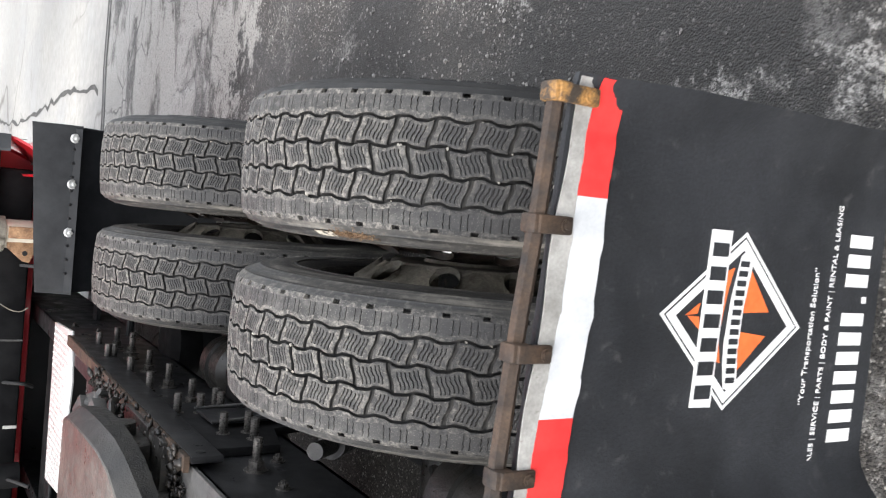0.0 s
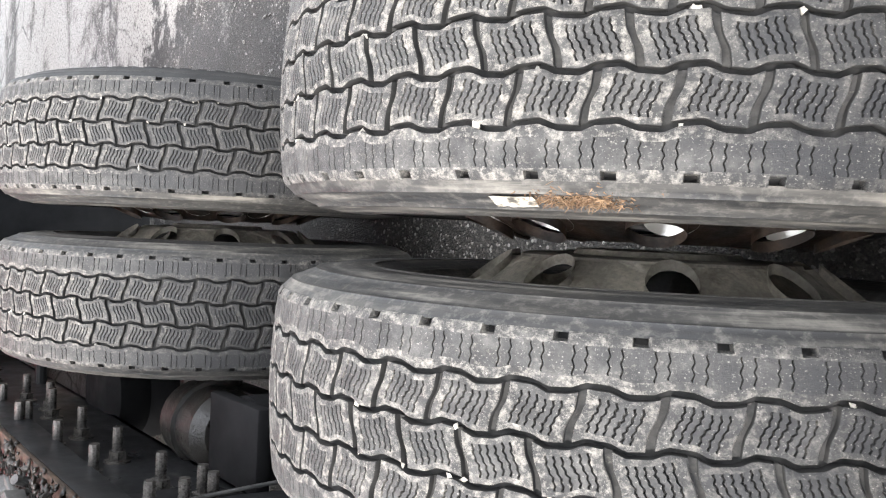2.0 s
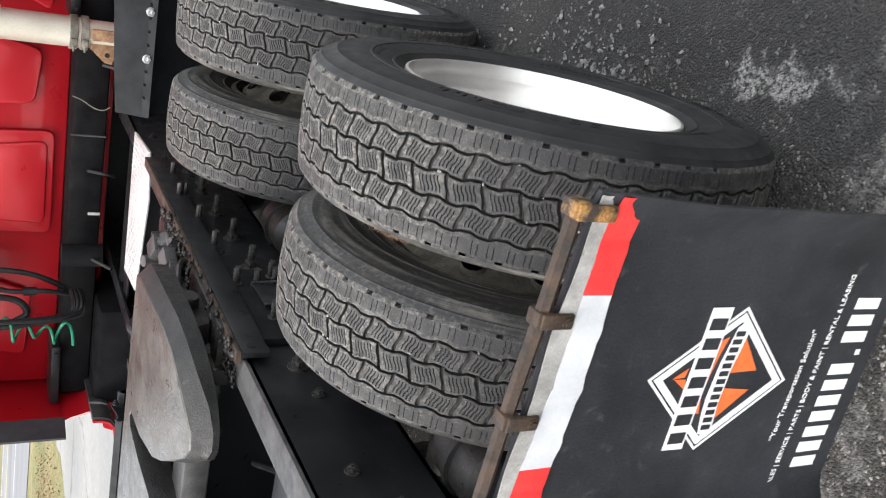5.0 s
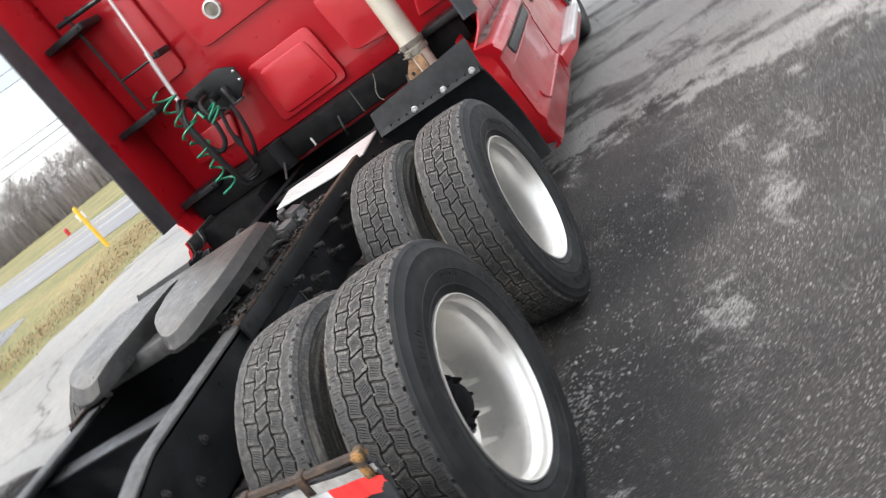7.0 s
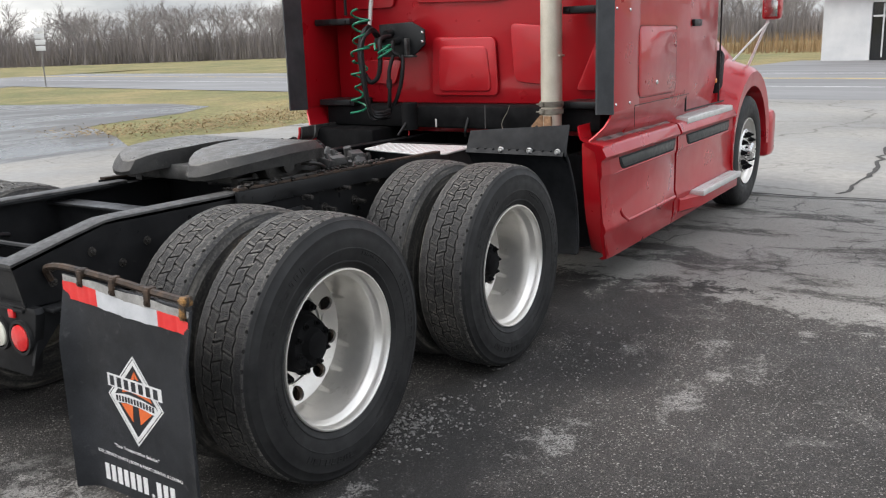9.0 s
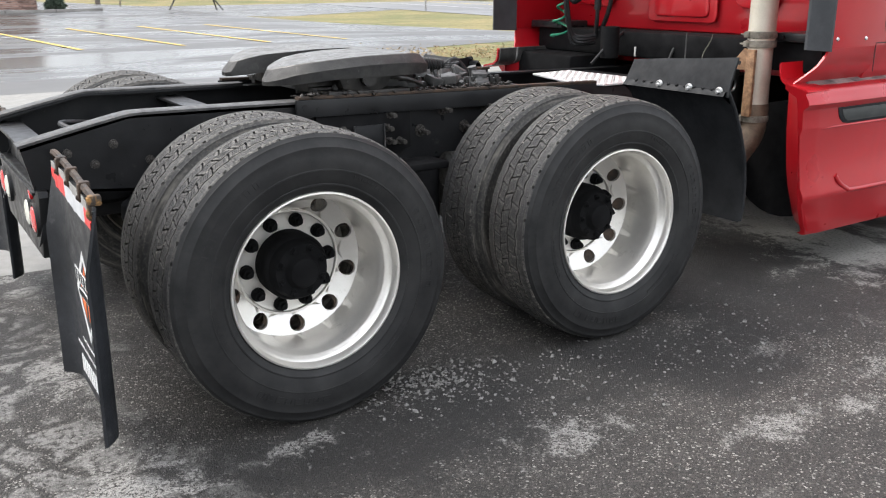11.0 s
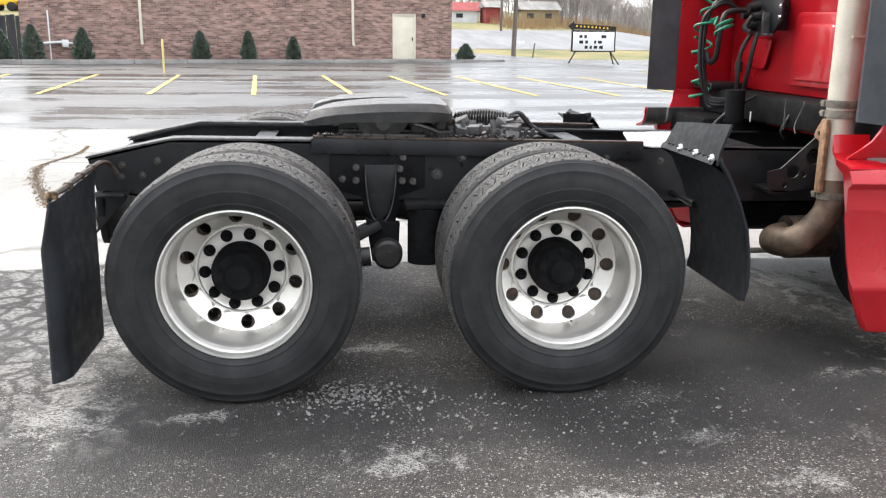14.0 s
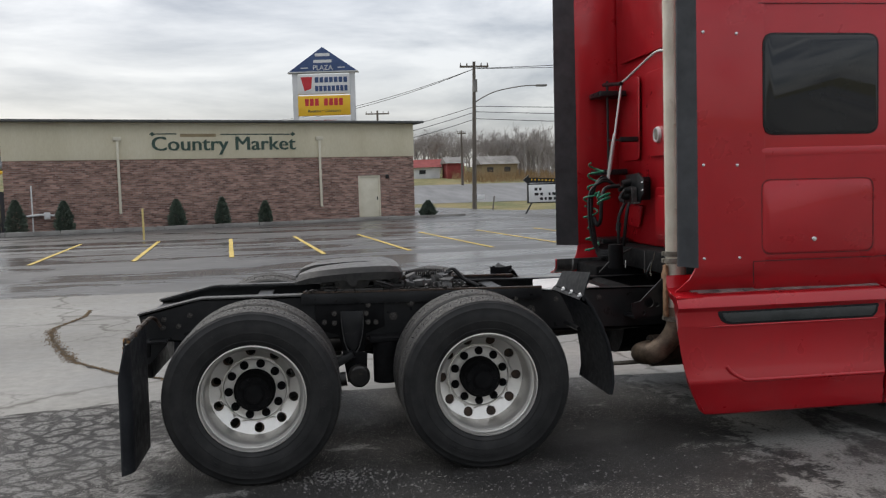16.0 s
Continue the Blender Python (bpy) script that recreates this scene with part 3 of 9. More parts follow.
WHITE_LINE = surface("worn_white_paint", (0.42, 0.42, 0.42), (0.66, 0.66, 0.66), 4, (0.6, 0.8), fine=0.2, fine_scale=40, spots=((0.2, 0.2, 0.2), 0.58, 0.12, 9))
GRASS = surface("winter_grass", (0.105, 0.115, 0.035), (0.23, 0.185, 0.075), 0.22, (0.85, 0.98), fine=0.5, fine_scale=9, spots=((0.26, 0.19, 0.09), 0.56, 0.16, 0.5), relief=0.05)


# ---- ground ----
def rise(x, y):
    """The lot climbs gently towards the shop."""
    s = min(max((x - 8) / 8, 0), 1)
    return 0.0125 * min(max(y - 8, 0), 30) * (1 - s * s * (3 - 2 * s))


def sheet(name, outline, z, mat, label, category):
    bm = bmesh.new()
    bm.faces.new([bm.verts.new((x, y, 0)) for x, y in outline])
    for co, no in [((0, y, 0), (0, 1, 0)) for y in (8, 12, 16, 20, 26, 32, 38, 44)] + [((8 + 0.5 * k, 0, 0), (1, 0, 0)) for k in range(17)]:
        bmesh.ops.bisect_plane(bm, geom=bm.verts[:] + bm.edges[:] + bm.faces[:], plane_co=co, plane_no=no)
    bmesh.ops.triangulate(bm, faces=bm.faces[:])
    for v in bm.verts:
        v.co.z = z + rise(v.co.x, v.co.y)
    bmesh.ops.recalc_face_normals(bm, faces=bm.faces[:])
    for f in bm.faces:
        if f.normal.z < 0:
            f.normal_flip()
    return solid(name, bm, mat, label, category, kind="structure", smooth=0)


def ragged(a, b, n, amp, seed):
    """Points from a to b along a wandering edge, b left out."""
    r = random.Random(seed)
    d = Vector((b[0] - a[0], b[1] - a[1]))
    side = Vector((-d.y, d.x)).normalized()
    return [(a[0] + d.x * i / n + side.x * (r.uniform(-amp, amp) if i else 0), a[1] + d.y * i / n + side.y * (r.uniform(-amp, amp) if i else 0)) for i in range(n)]


sheet("ground", [(-900, -900), (1500, -900), (1500, 1500), (-900, 1500)], -0.06, GRASS, "winter lawn, green and straw coloured, worn at the edges", "ground")
sheet("concrete_apron", [(-40, -30)] + ragged((17.6, -30), (19.0, 8), 12, 0.12, 3) + ragged((19, 8), (8.2, 9.3), 14, 0.25, 4) + [(8.2, 9.3), (-40, 9.6)], -0.012, CONCRETE, "pale worn concrete apron with dark cracks", "pavement")
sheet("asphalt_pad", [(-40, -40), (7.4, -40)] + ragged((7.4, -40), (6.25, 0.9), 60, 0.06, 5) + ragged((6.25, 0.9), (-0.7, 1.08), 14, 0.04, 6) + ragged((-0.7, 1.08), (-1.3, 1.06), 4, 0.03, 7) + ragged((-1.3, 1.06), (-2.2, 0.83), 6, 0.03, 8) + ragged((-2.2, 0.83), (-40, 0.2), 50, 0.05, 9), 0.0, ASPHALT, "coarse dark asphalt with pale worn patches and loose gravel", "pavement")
sheet("parking_lot", [(-60, 9.4), (7.2, 9.2), (8.4, 11.2), (9.5, 13.5), (13, 14.6), (15.2, 16.0), (15.9, 18.5), (15.2, 22), (13.5, 26), (12.5, 33), (30, 44), (30, 60), (-60, 60)], -0.052, LOT, "damp dark parking lot asphalt with puddles", "pavement")
RD = Vector((0.145, 0.989))
RN = Vector((0.989, -0.145))


def road_strip(name, near, far, z, mat, label, s0=-260, s1=420):
    o = Vector((18.0, 0.9))
    pts = [o + RD * s + RN * k for s, k in ((s0, near), (s0, far), (s1, far), (s1, near))]
    return sheet(name, [tuple(p) for p in pts], z, mat, label, "road")


road_strip("road", 0.6, 13.6, -0.042, ROAD, "grey two-way road beyond the apron")
road_strip("road_line", 5.6, 5.75, -0.038, WHITE_LINE, "worn white edge line on the road")
road_strip("shop_forecourt", 13.2, 25.5, -0.047, ROAD, "grey forecourt before the white shop", -60, 9)
road_strip("road_line", 9.6, 9.85, -0.038, YELLOW_PAINT, "worn yellow centre line on the road")
road_strip("road_line", 12.9, 13.05, -0.038, WHITE_LINE, "worn white edge line on the road")


# ---- the truck ----
truck = thing("semi_truck", (0, 0, 0), "red sleeper tractor truck with bare black frame, parked on asphalt", "truck")

TYRE_R, PITCHES, RIB = 0.495, 48, 0.0445


def tyre_mesh(name, tread_mat, side_mats):
    """A worn drive tyre: zigzag ribs cut into siped blocks, notched shoulders, ringed sidewalls."""
    verts, faces, slots = [], [], []
    step = 2 * math.pi / PITCHES

    def wave(u):
        t = (u % 1.0) * 4
        tri = t if t < 1 else (2 - t if t < 3 else t - 4)
        return 0.0034 * math.sin(tri * math.pi / 2 * 0.92) + 0.0007 * math.sin(u * 6 * math.pi + 0.7)

    def crown(s):
        return TYRE_R - 0.008 * (s / 0.111) ** 2

    def put(u, s, drop):
        a, r = u * step, crown(s) - drop
        verts.append((r * math.sin(a), s, r * math.cos(a)))
        return len(verts) - 1

    def grid(rows, slot):
        for ra, rb in zip(rows, rows[1:]):
            for k in range(len(ra) - 1):
                faces.append((ra[k], ra[k + 1], rb[k + 1], rb[k]))
                slots.append(slot[(len(rows), k)] if isinstance(slot, dict) else slot)

    sipes = [0.235, 0.34, 0.445, 0.555, 0.66, 0.765]
    vlines = [-1.0, -0.9, -0.74, -0.68, -0.51, -0.34, -0.17, 0.0, 0.17, 0.34, 0.51, 0.68, 0.74, 0.9, 1.0]
    zig = [0, 0, 0, 0.011, -0.011, 0.011, -0.011, 0.011, -0.011, 0.011, -0.011, 0.011, 0, 0, 0]
    rr = random.Random(11)
    for rib in (-1, 0, 1):
        lean = -0.072 if rib == 0 else 0.072
        half = RIB / 2 - 0.0029
        for i in range(PITCHES):
            base = i + (0.5 if rib == 0 else 0.0)
            low = rr.uniform(0, 0.0006)
            ul = [0.058, 0.078]
            deep = [0, 0]
            for c in sipes:
                ul += [c - 0.0165, c - 0.0105, c + 0.0105, c + 0.0165]
                deep += [0, 1, 1, 0]
            ul += [0.922, 0.942]
            deep += [0, 0]
            rows = []
            for j, (u, dp) in enumerate(zip(ul, deep)):
                row = []
                for n, v in enumerate(vlines):
                    # the block's ends run in a soft S from side to side
                    lat = 0.4 * lean * v + math.copysign(0.050, lean) * math.tanh(3.4 * v)
                    wob = zig[n] if 2 <= j < len(ul) - 2 else 0
                    uu = base + u + lat + wob
                    s = rib * RIB + v * half + wave(uu)
                    drop = low + (0.0045 if dp and abs(v) < 0.72 else 0)
                    if n in (0, len(vlines) - 1) or j in (0, len(ul) - 1):
                        drop += 0.0011
                    row.append(put(uu, s, drop))
                rows.append(row)
            for j in range(len(rows) - 1):
                for n in range(len(vlines) - 1):
                    faces.append((rows[j][n], rows[j][n + 1], rows[j + 1][n + 1], rows[j + 1][n]))
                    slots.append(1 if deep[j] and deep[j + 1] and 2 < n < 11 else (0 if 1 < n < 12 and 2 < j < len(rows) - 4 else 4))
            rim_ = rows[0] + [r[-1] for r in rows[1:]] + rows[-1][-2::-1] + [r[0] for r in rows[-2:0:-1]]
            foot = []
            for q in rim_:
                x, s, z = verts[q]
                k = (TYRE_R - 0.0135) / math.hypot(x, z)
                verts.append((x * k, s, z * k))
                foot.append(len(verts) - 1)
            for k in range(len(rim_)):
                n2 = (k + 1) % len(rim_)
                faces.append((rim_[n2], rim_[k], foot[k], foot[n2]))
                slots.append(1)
        # worn shallow floors between one block and the next
        for i in range(PITCHES):
            base = i + (0.5 if rib == 0 else 0.0)
            rows = []
            for u in (-0.075, 0.0, 0.075):
                row = []
                for v in (-0.97, -0.6, -0.2, 0.2, 0.6, 0.97):
                    uu = base + u + 0.4 * lean * v + math.copysign(0.050, lean) * math.tanh(3.4 * v)
                    row.append(put(uu, rib * RIB + v * half + wave(uu), 0.0088 if u == 0.0 else 0.0080))
                rows.append(row)
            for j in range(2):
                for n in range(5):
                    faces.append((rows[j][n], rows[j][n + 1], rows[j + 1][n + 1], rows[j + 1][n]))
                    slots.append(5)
    # shoulders
    s_in, s_out = 1.5 * RIB + 0.0026, 0.1115
    uls = [0.0, 0.138, 0.144, 0.156, 0.162, 0.298, 0.304, 0.316, 0.322, 0.40, 0.42, 0.58, 0.60, 0.698, 0.704, 0.716, 0.722, 0.858, 0.864, 0.876, 0.882, 1.0]
    sip = {2, 3, 6, 7, 14, 15, 18, 19}
    vs = [0.0, 0.07, 0.2, 0.24, 0.36, 0.48, 0.6, 0.72, 0.76, 0.80, 0.82, 0.96, 1.0]
    kink = [0, 0, 0, 0.012, -0.016, 0.016, -0.016, 0.012, 0, 0, 0, 0, 0]
    for side in (-1, 1):
        rows = []
        for i in range(PITCHES):
            for j, u in enumerate(uls[:-1]):
                row = []
                for n, v in enumerate(vs):
                    uu = i + u + (0.25 if side > 0 else 0.75) + (kink[n] if j not in (0, 9, 10, 11, 12) else 0)
                    s = side * (s_in + v * (s_out - s_in)) + wave(uu) * max(0, 1 - v * 1.6)
                    drop = 0.0012 if n == 0 else 0
                    if j in sip and 2 < n < 8:
                        drop += 0.004
                    if j in (10, 11) and n >= 10:
                        drop += 0.012
                    drop += 0.004 * max(0, v - 0.9) / 0.1
                    row.append(put(uu, s, drop))
                rows.append(row)
        rows.append(rows[0])
        nu = len(uls) - 1
        for j in range(len(rows) - 1):
            for n in range(len(vs) - 1):
                f = (rows[j][n], rows[j][n + 1], rows[j + 1][n + 1], rows[j + 1][n])
                faces.append(f if side > 0 else f[::-1])
                jj = j % nu
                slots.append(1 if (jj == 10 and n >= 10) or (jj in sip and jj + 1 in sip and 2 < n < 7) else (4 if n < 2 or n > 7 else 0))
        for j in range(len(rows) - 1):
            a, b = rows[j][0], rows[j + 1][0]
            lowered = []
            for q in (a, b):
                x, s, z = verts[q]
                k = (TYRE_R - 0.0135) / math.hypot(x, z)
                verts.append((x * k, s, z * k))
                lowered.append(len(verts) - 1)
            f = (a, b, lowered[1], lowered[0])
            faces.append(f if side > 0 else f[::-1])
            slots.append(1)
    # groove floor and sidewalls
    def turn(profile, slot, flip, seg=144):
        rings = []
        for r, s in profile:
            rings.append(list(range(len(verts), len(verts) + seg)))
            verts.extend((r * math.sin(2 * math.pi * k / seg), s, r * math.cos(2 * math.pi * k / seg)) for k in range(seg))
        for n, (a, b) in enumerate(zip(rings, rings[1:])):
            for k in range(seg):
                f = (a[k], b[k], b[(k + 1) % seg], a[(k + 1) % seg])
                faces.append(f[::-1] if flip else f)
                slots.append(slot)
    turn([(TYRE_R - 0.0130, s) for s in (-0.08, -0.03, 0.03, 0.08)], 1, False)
    wall = [(0.4830, 0.1100), (0.4800, 0.1140), (0.4770, 0.1168), (0.474, 0.1195), (0.4730, 0.1218), (0.4670, 0.1225), (0.4600, 0.1265), (0.4450, 0.1325),
            (0.4435, 0.1345), (0.4390, 0.1350), (0.4370, 0.1345), (0.4150, 0.1390), (0.3900, 0.1400), (0.3750, 0.1390), (0.3740, 0.1400), (0.3700, 0.1400), (0.3690, 0.1380),
            (0.3450, 0.1330), (0.3270, 0.1270), (0.3255, 0.1285), (0.3210, 0.1280), (0.3190, 0.1255), (0.3070, 0.1200), (0.2990, 0.1130), (0.2900, 0.1040)]
    turn(wall, 2, False)
    turn([(r, -s) for r, s in wall], 3, True)
    # raised marks on the outer wall, plain blocks in short arcs
    rm = random.Random(4)
    for start, count, r0, r1, gap in ((0.5, 9, 0.392, 0.416, 0.085), (2.5, 8, 0.392, 0.416, 0.085), (4.5, 9, 0.392, 0.416, 0.085), (1.6, 9, 0.352, 0.364, 0.05), (3.6, 12, 0.352, 0.364, 0.05), (5.6, 7, 0.352, 0.364, 0.05)):
        for k in range(count):
            a0 = start + k * gap
            a1 = a0 + gap * rm.uniform(0.45, 0.8)
            for q0, q1 in (((a0, a0 + 0.012), (r0, r1)), ((a0, a1), (r1 - 0.006, r1)), ((a1 - 0.012, a1), (r0, r1))) if rm.random() < 0.6 else (((a0, a0 + 0.012), (r0, r1)), ((a0, a1), (r0, r0 + 0.006)), ((a0, a1), (r1 - 0.006, r1))):
                base = len(verts)
                for up in (0.0, 0.0020):
                    for r in q1:
                        s_ = np.interp(r, [w[0] for w in wall[::-1]], [w[1] for w in wall[::-1]])
                        verts.extend((r * math.sin(a), s_ + up, r * math.cos(a)) for a in q0)
                for f in ((4, 5, 7, 6), (0, 1, 5, 4), (1, 3, 7, 5), (3, 2, 6, 7), (2, 0, 4, 6)):
                    faces.append(tuple(base + n for n in f))
                    slots.append(2)
    # the weight flattens it where it stands
    flat = -0.4895
    for k, (x, s, z) in enumerate(verts):
        if z < flat + 0.035:
            t = (flat + 0.035 - z) / 0.07
            verts[k] = (x * (1 + 0.01 * t), s * (1 + 0.10 * t), max(z, flat))
    me = bpy.data.meshes.new(name)
    me.from_pydata(verts, [], faces)
    for m in (tread_mat, GROOVE, *side_mats, TREAD_EDGE, SHALLOW):
        me.materials.append(m)
    me.polygons.foreach_set("material_index", np.array(slots, dtype=np.int32))
    me.shade_smooth()
    me.set_sharp_from_angle(angle=radians(32))
    me.update()
    return me


def holed_ring(bm, r0, a0, r1, a1, hole_r, count, rows=24):
    """A coned ring from (r0, a0) to (r1, a1) with round holes through it."""
    mid, step, lip = (r0 + r1) / 2, 2 * math.pi / count, 0.012

    def at(r, t, sink=0.0):
        k = (r - r0) / (r1 - r0)
        return (r * math.sin(t), a0 + k * (a1 - a0) - sink, r * math.cos(t))
    n = 8
    for c in range(count):
        t0 = c * step
        sq = [(r0, t0 + step * (k / n - 0.5)) for k in range(n)] + [(r0 + (r1 - r0) * k / n, t0 + step / 2) for k in range(n)]
        sq += [(r1, t0 + step * (0.5 - k / n)) for k in range(n)] + [(r1 - (r1 - r0) * k / n, t0 - step / 2) for k in range(n)]
        ring = []
        for r, t in sq:
            d = Vector(((t - t0) * mid, r - mid)).normalized()
            ring.append((mid + d.y * hole_r, t0 + d.x * hole_r / mid))
        vo = [bm.verts.new(at(r, t)) for r, t in sq]
        vi = [bm.verts.new(at(r, t)) for r, t in ring]
        vd = [bm.verts.new(at(r, t, lip)) for r, t in ring]
        m = len(sq)
        for k in range(m):
            bm.faces.new((vo[k], vo[(k + 1) % m], vi[(k + 1) % m], vi[k]))
            bm.faces.new((vi[k], vi[(k + 1) % m], vd[(k + 1) % m], vd[k]))


def rim_mesh(name, mat, deep=0.0, back=0.0):
    """A ten-hole disc wheel, its deep dish open towards +y; deep: how far its disc bulges past the rim; back: how far the whole disc is set back."""
    bm = bmesh.new()
    lathe(bm, [(0.283, -0.118), (0.2985, -0.112), (0.2985, -0.100), (0.284, -0.094), (0.262, -0.05), (0.262, 0.05), (0.286, 0.094), (0.2975, 0.101), (0.2995, 0.112), (0.2975, 0.120), (0.292, 0.121), (0.2875, 0.113),
               (0.2855, 0.098), (0.2815, 0.082), (0.270, 0.070), (0.2655, 0.058), (0.2635, 0.030), (0.2610, 0.000), (0.2600, -0.040), (0.2590, -0.072 - back)], seg=96)
    holed_ring(bm, 0.2590, -0.072 - back, 0.1900, -0.094 - deep - back, 0.0285, 10)
    lathe(bm, [(r, a - deep - back) for r, a in ((0.1900, -0.094), (0.1865, -0.0885), (0.1810, -0.0885), (0.1775, -0.097), (0.170, -0.099), (0.150, -0.099), (0.110, -0.099), (0.105, -0.106))], seg=96)
    bmesh.ops.remove_doubles(bm, verts=bm.verts[:], dist=0.0002)
    bmesh.ops.recalc_face_normals(bm, faces=bm.faces[:])
    return finish(bm, name, mat, 35)


def disc_back_mesh():
    """The dirty rear face of the outer wheel's disc, which meets the inner wheel's; its dark colour paints the shade in
    the hand holes.
    """
    bm = bmesh.new()
    holed_ring(bm, 0.2570, -0.126, 0.1900, -0.154, 0.0322, 10)
    lathe(bm, [(0.1900, -0.154), (0.178, -0.159), (0.150, -0.161), (0.105, -0.161)], seg=64)
    bmesh.ops.remove_doubles(bm, verts=bm.verts[:], dist=0.0002)
    bmesh.ops.recalc_face_normals(bm, faces=bm.faces[:])
    return finish(bm, "disc_back", RUST, 35)


def hub_mesh():
    bm = bmesh.new()
    lathe(bm, [(0.118, -0.150), (0.118, -0.080), (0.113, -0.068), (0.104, -0.062), (0.098, -0.034), (0.092, -0.024), (0.062, -0.020), (0.056, -0.012), (0.050, 0.004), (0.040, 0.010), (0.0, 0.012)], seg=40)
    for k in range(8):
        t = 2 * math.pi * (k + 0.3) / 8
        bolt(bm, (0.080 * math.sin(t), -0.021, 0.080 * math.cos(t)), (0, 1, 0), 0.010, 0.011, 0.008)
    bmesh.ops.recalc_face_normals(bm, faces=bm.faces[:])
    return finish(bm, "hub", SHADED_BLACK, 35)


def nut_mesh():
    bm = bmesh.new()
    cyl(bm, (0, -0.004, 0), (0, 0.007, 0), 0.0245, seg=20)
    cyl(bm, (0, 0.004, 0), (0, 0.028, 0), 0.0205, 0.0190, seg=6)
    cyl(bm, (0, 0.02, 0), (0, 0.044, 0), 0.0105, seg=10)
    return finish(bm, "lug_nut", SHADED_BLACK, 35)


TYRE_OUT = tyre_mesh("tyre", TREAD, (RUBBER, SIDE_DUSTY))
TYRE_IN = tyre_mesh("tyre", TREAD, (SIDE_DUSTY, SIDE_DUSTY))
RIM_SILVER, RIM_STEEL, HUB, NUT = rim_mesh("rim", SILVER, 0.006, 0.042), rim_mesh("rim", STEEL_DIRTY, 0.03, 0.035), hub_mesh(), nut_mesh()
DISC_BACK = disc_back_mesh()
AXLE_Z, DUAL_OUT, DUAL_IN, AXLES = 0.49, 1.095, 0.752, (0.0, 1.32)


def wheel(x, y, spin, outward, rim, tyre, label, hub=True):
    """A wheel at (x, y) whose dish opens to outward (-1: the right-hand side of the truck)."""
    w = new("wheel")
    w.parent = truck
    w["label"] = label
    part("tyre", tyre, None, w)
    w.matrix_local = pose(x, y, AXLE_Z, 0, 0, 180 if outward < 0 else 0)
    r = part("rim", rim, None, w, "silver ten-hole disc wheel" if rim is RIM_SILVER else "dirty steel disc wheel")
    r.matrix_local = pose(0, 0, 0, 0, spin, 0)
    if hub:
        part("disc_back", DISC_BACK, None, r, "dirty inner face of the disc, darkened for shade")
        h = part("hub", HUB, None, w, "black axle hub")
        h.matrix_local = pose(0, 0, 0, 0, spin * 2, 0)
        for k in range(10):
            t = 2 * math.pi * (k + 0.5) / 10 + radians(spin)
            n = part("lug_nut", NUT, None, w)
            n.matrix_local = pose(0.1515 * math.sin(t), -0.145, 0.1515 * math.cos(t))
    return w


for side in (-1, 1):
    for n, x in enumerate(AXLES):
        wheel(x, side * DUAL_OUT, 4 + 13 * n, side, RIM_SILVER, TYRE_OUT, "outer drive wheel, grey worn tread and black sidewall")
        wheel(x, side * DUAL_IN, -5 + 7 * n, -side, RIM_STEEL, TYRE_IN, "inner drive wheel with dusty tyre", hub=False)


# ---- chassis ----
RAIL_TOP = [(-0.73, 0.880), (-0.36, 0.965), (0.30, 0.955), (2.6, 0.915), (5.9, 0.90)]
RAIL_LOW = [(5.9, 0.63), (2.6, 0.645), (0.30, 0.675), (-0.36, 0.69), (-0.70, 0.725)]


def rail(side):
    """A channel rail whose rear end is cut down to a ramp."""
    bm = bmesh.new()
    y0, y1 = side * 0.43, side * 0.352
    prism(bm, RAIL_TOP + RAIL_LOW, "y", min(y0, y0 - side * 0.010), max(y0, y0 - side * 0.010))
    for line, down in ((RAIL_TOP, -0.010), (RAIL_LOW, 0.010)):
        for a, b in zip(line, line[1:]):
            prism(bm, [a, b, (b[0], b[1] + down), (a[0], a[1] + down)], "y", min(y1, y0), max(y1, y0))
    ob = part("frame_rail", bm, BLACK, truck, "black channel frame rail, scuffed grey along its top edge")
    bm = bmesh.new()
    line = [(-0.738, 0.893), (-0.55, 0.936), (-0.40, 0.968), (-0.355, 0.976), (-0.30, 0.977), (0.36, 0.968)]
    ya, yb = sorted((y1, y0 + side * 0.006))
    loft(bm, [[(x, ya, z - 0.012), (x, yb, z - 0.012), (x, yb, z - 0.003), (x, yb - 0.010 if side > 0 else yb - 0.004, z), (x, ya + 0.004 if side > 0 else ya + 0.010, z), (x, ya, z - 0.003)] for x, z in line])
    part("rail_cap", bm, SCUFFED, ob, "scuffed grey ramp along the rail's tail", smooth=40)
    return ob


rails = {side: rail(side) for side in (-1, 1)}

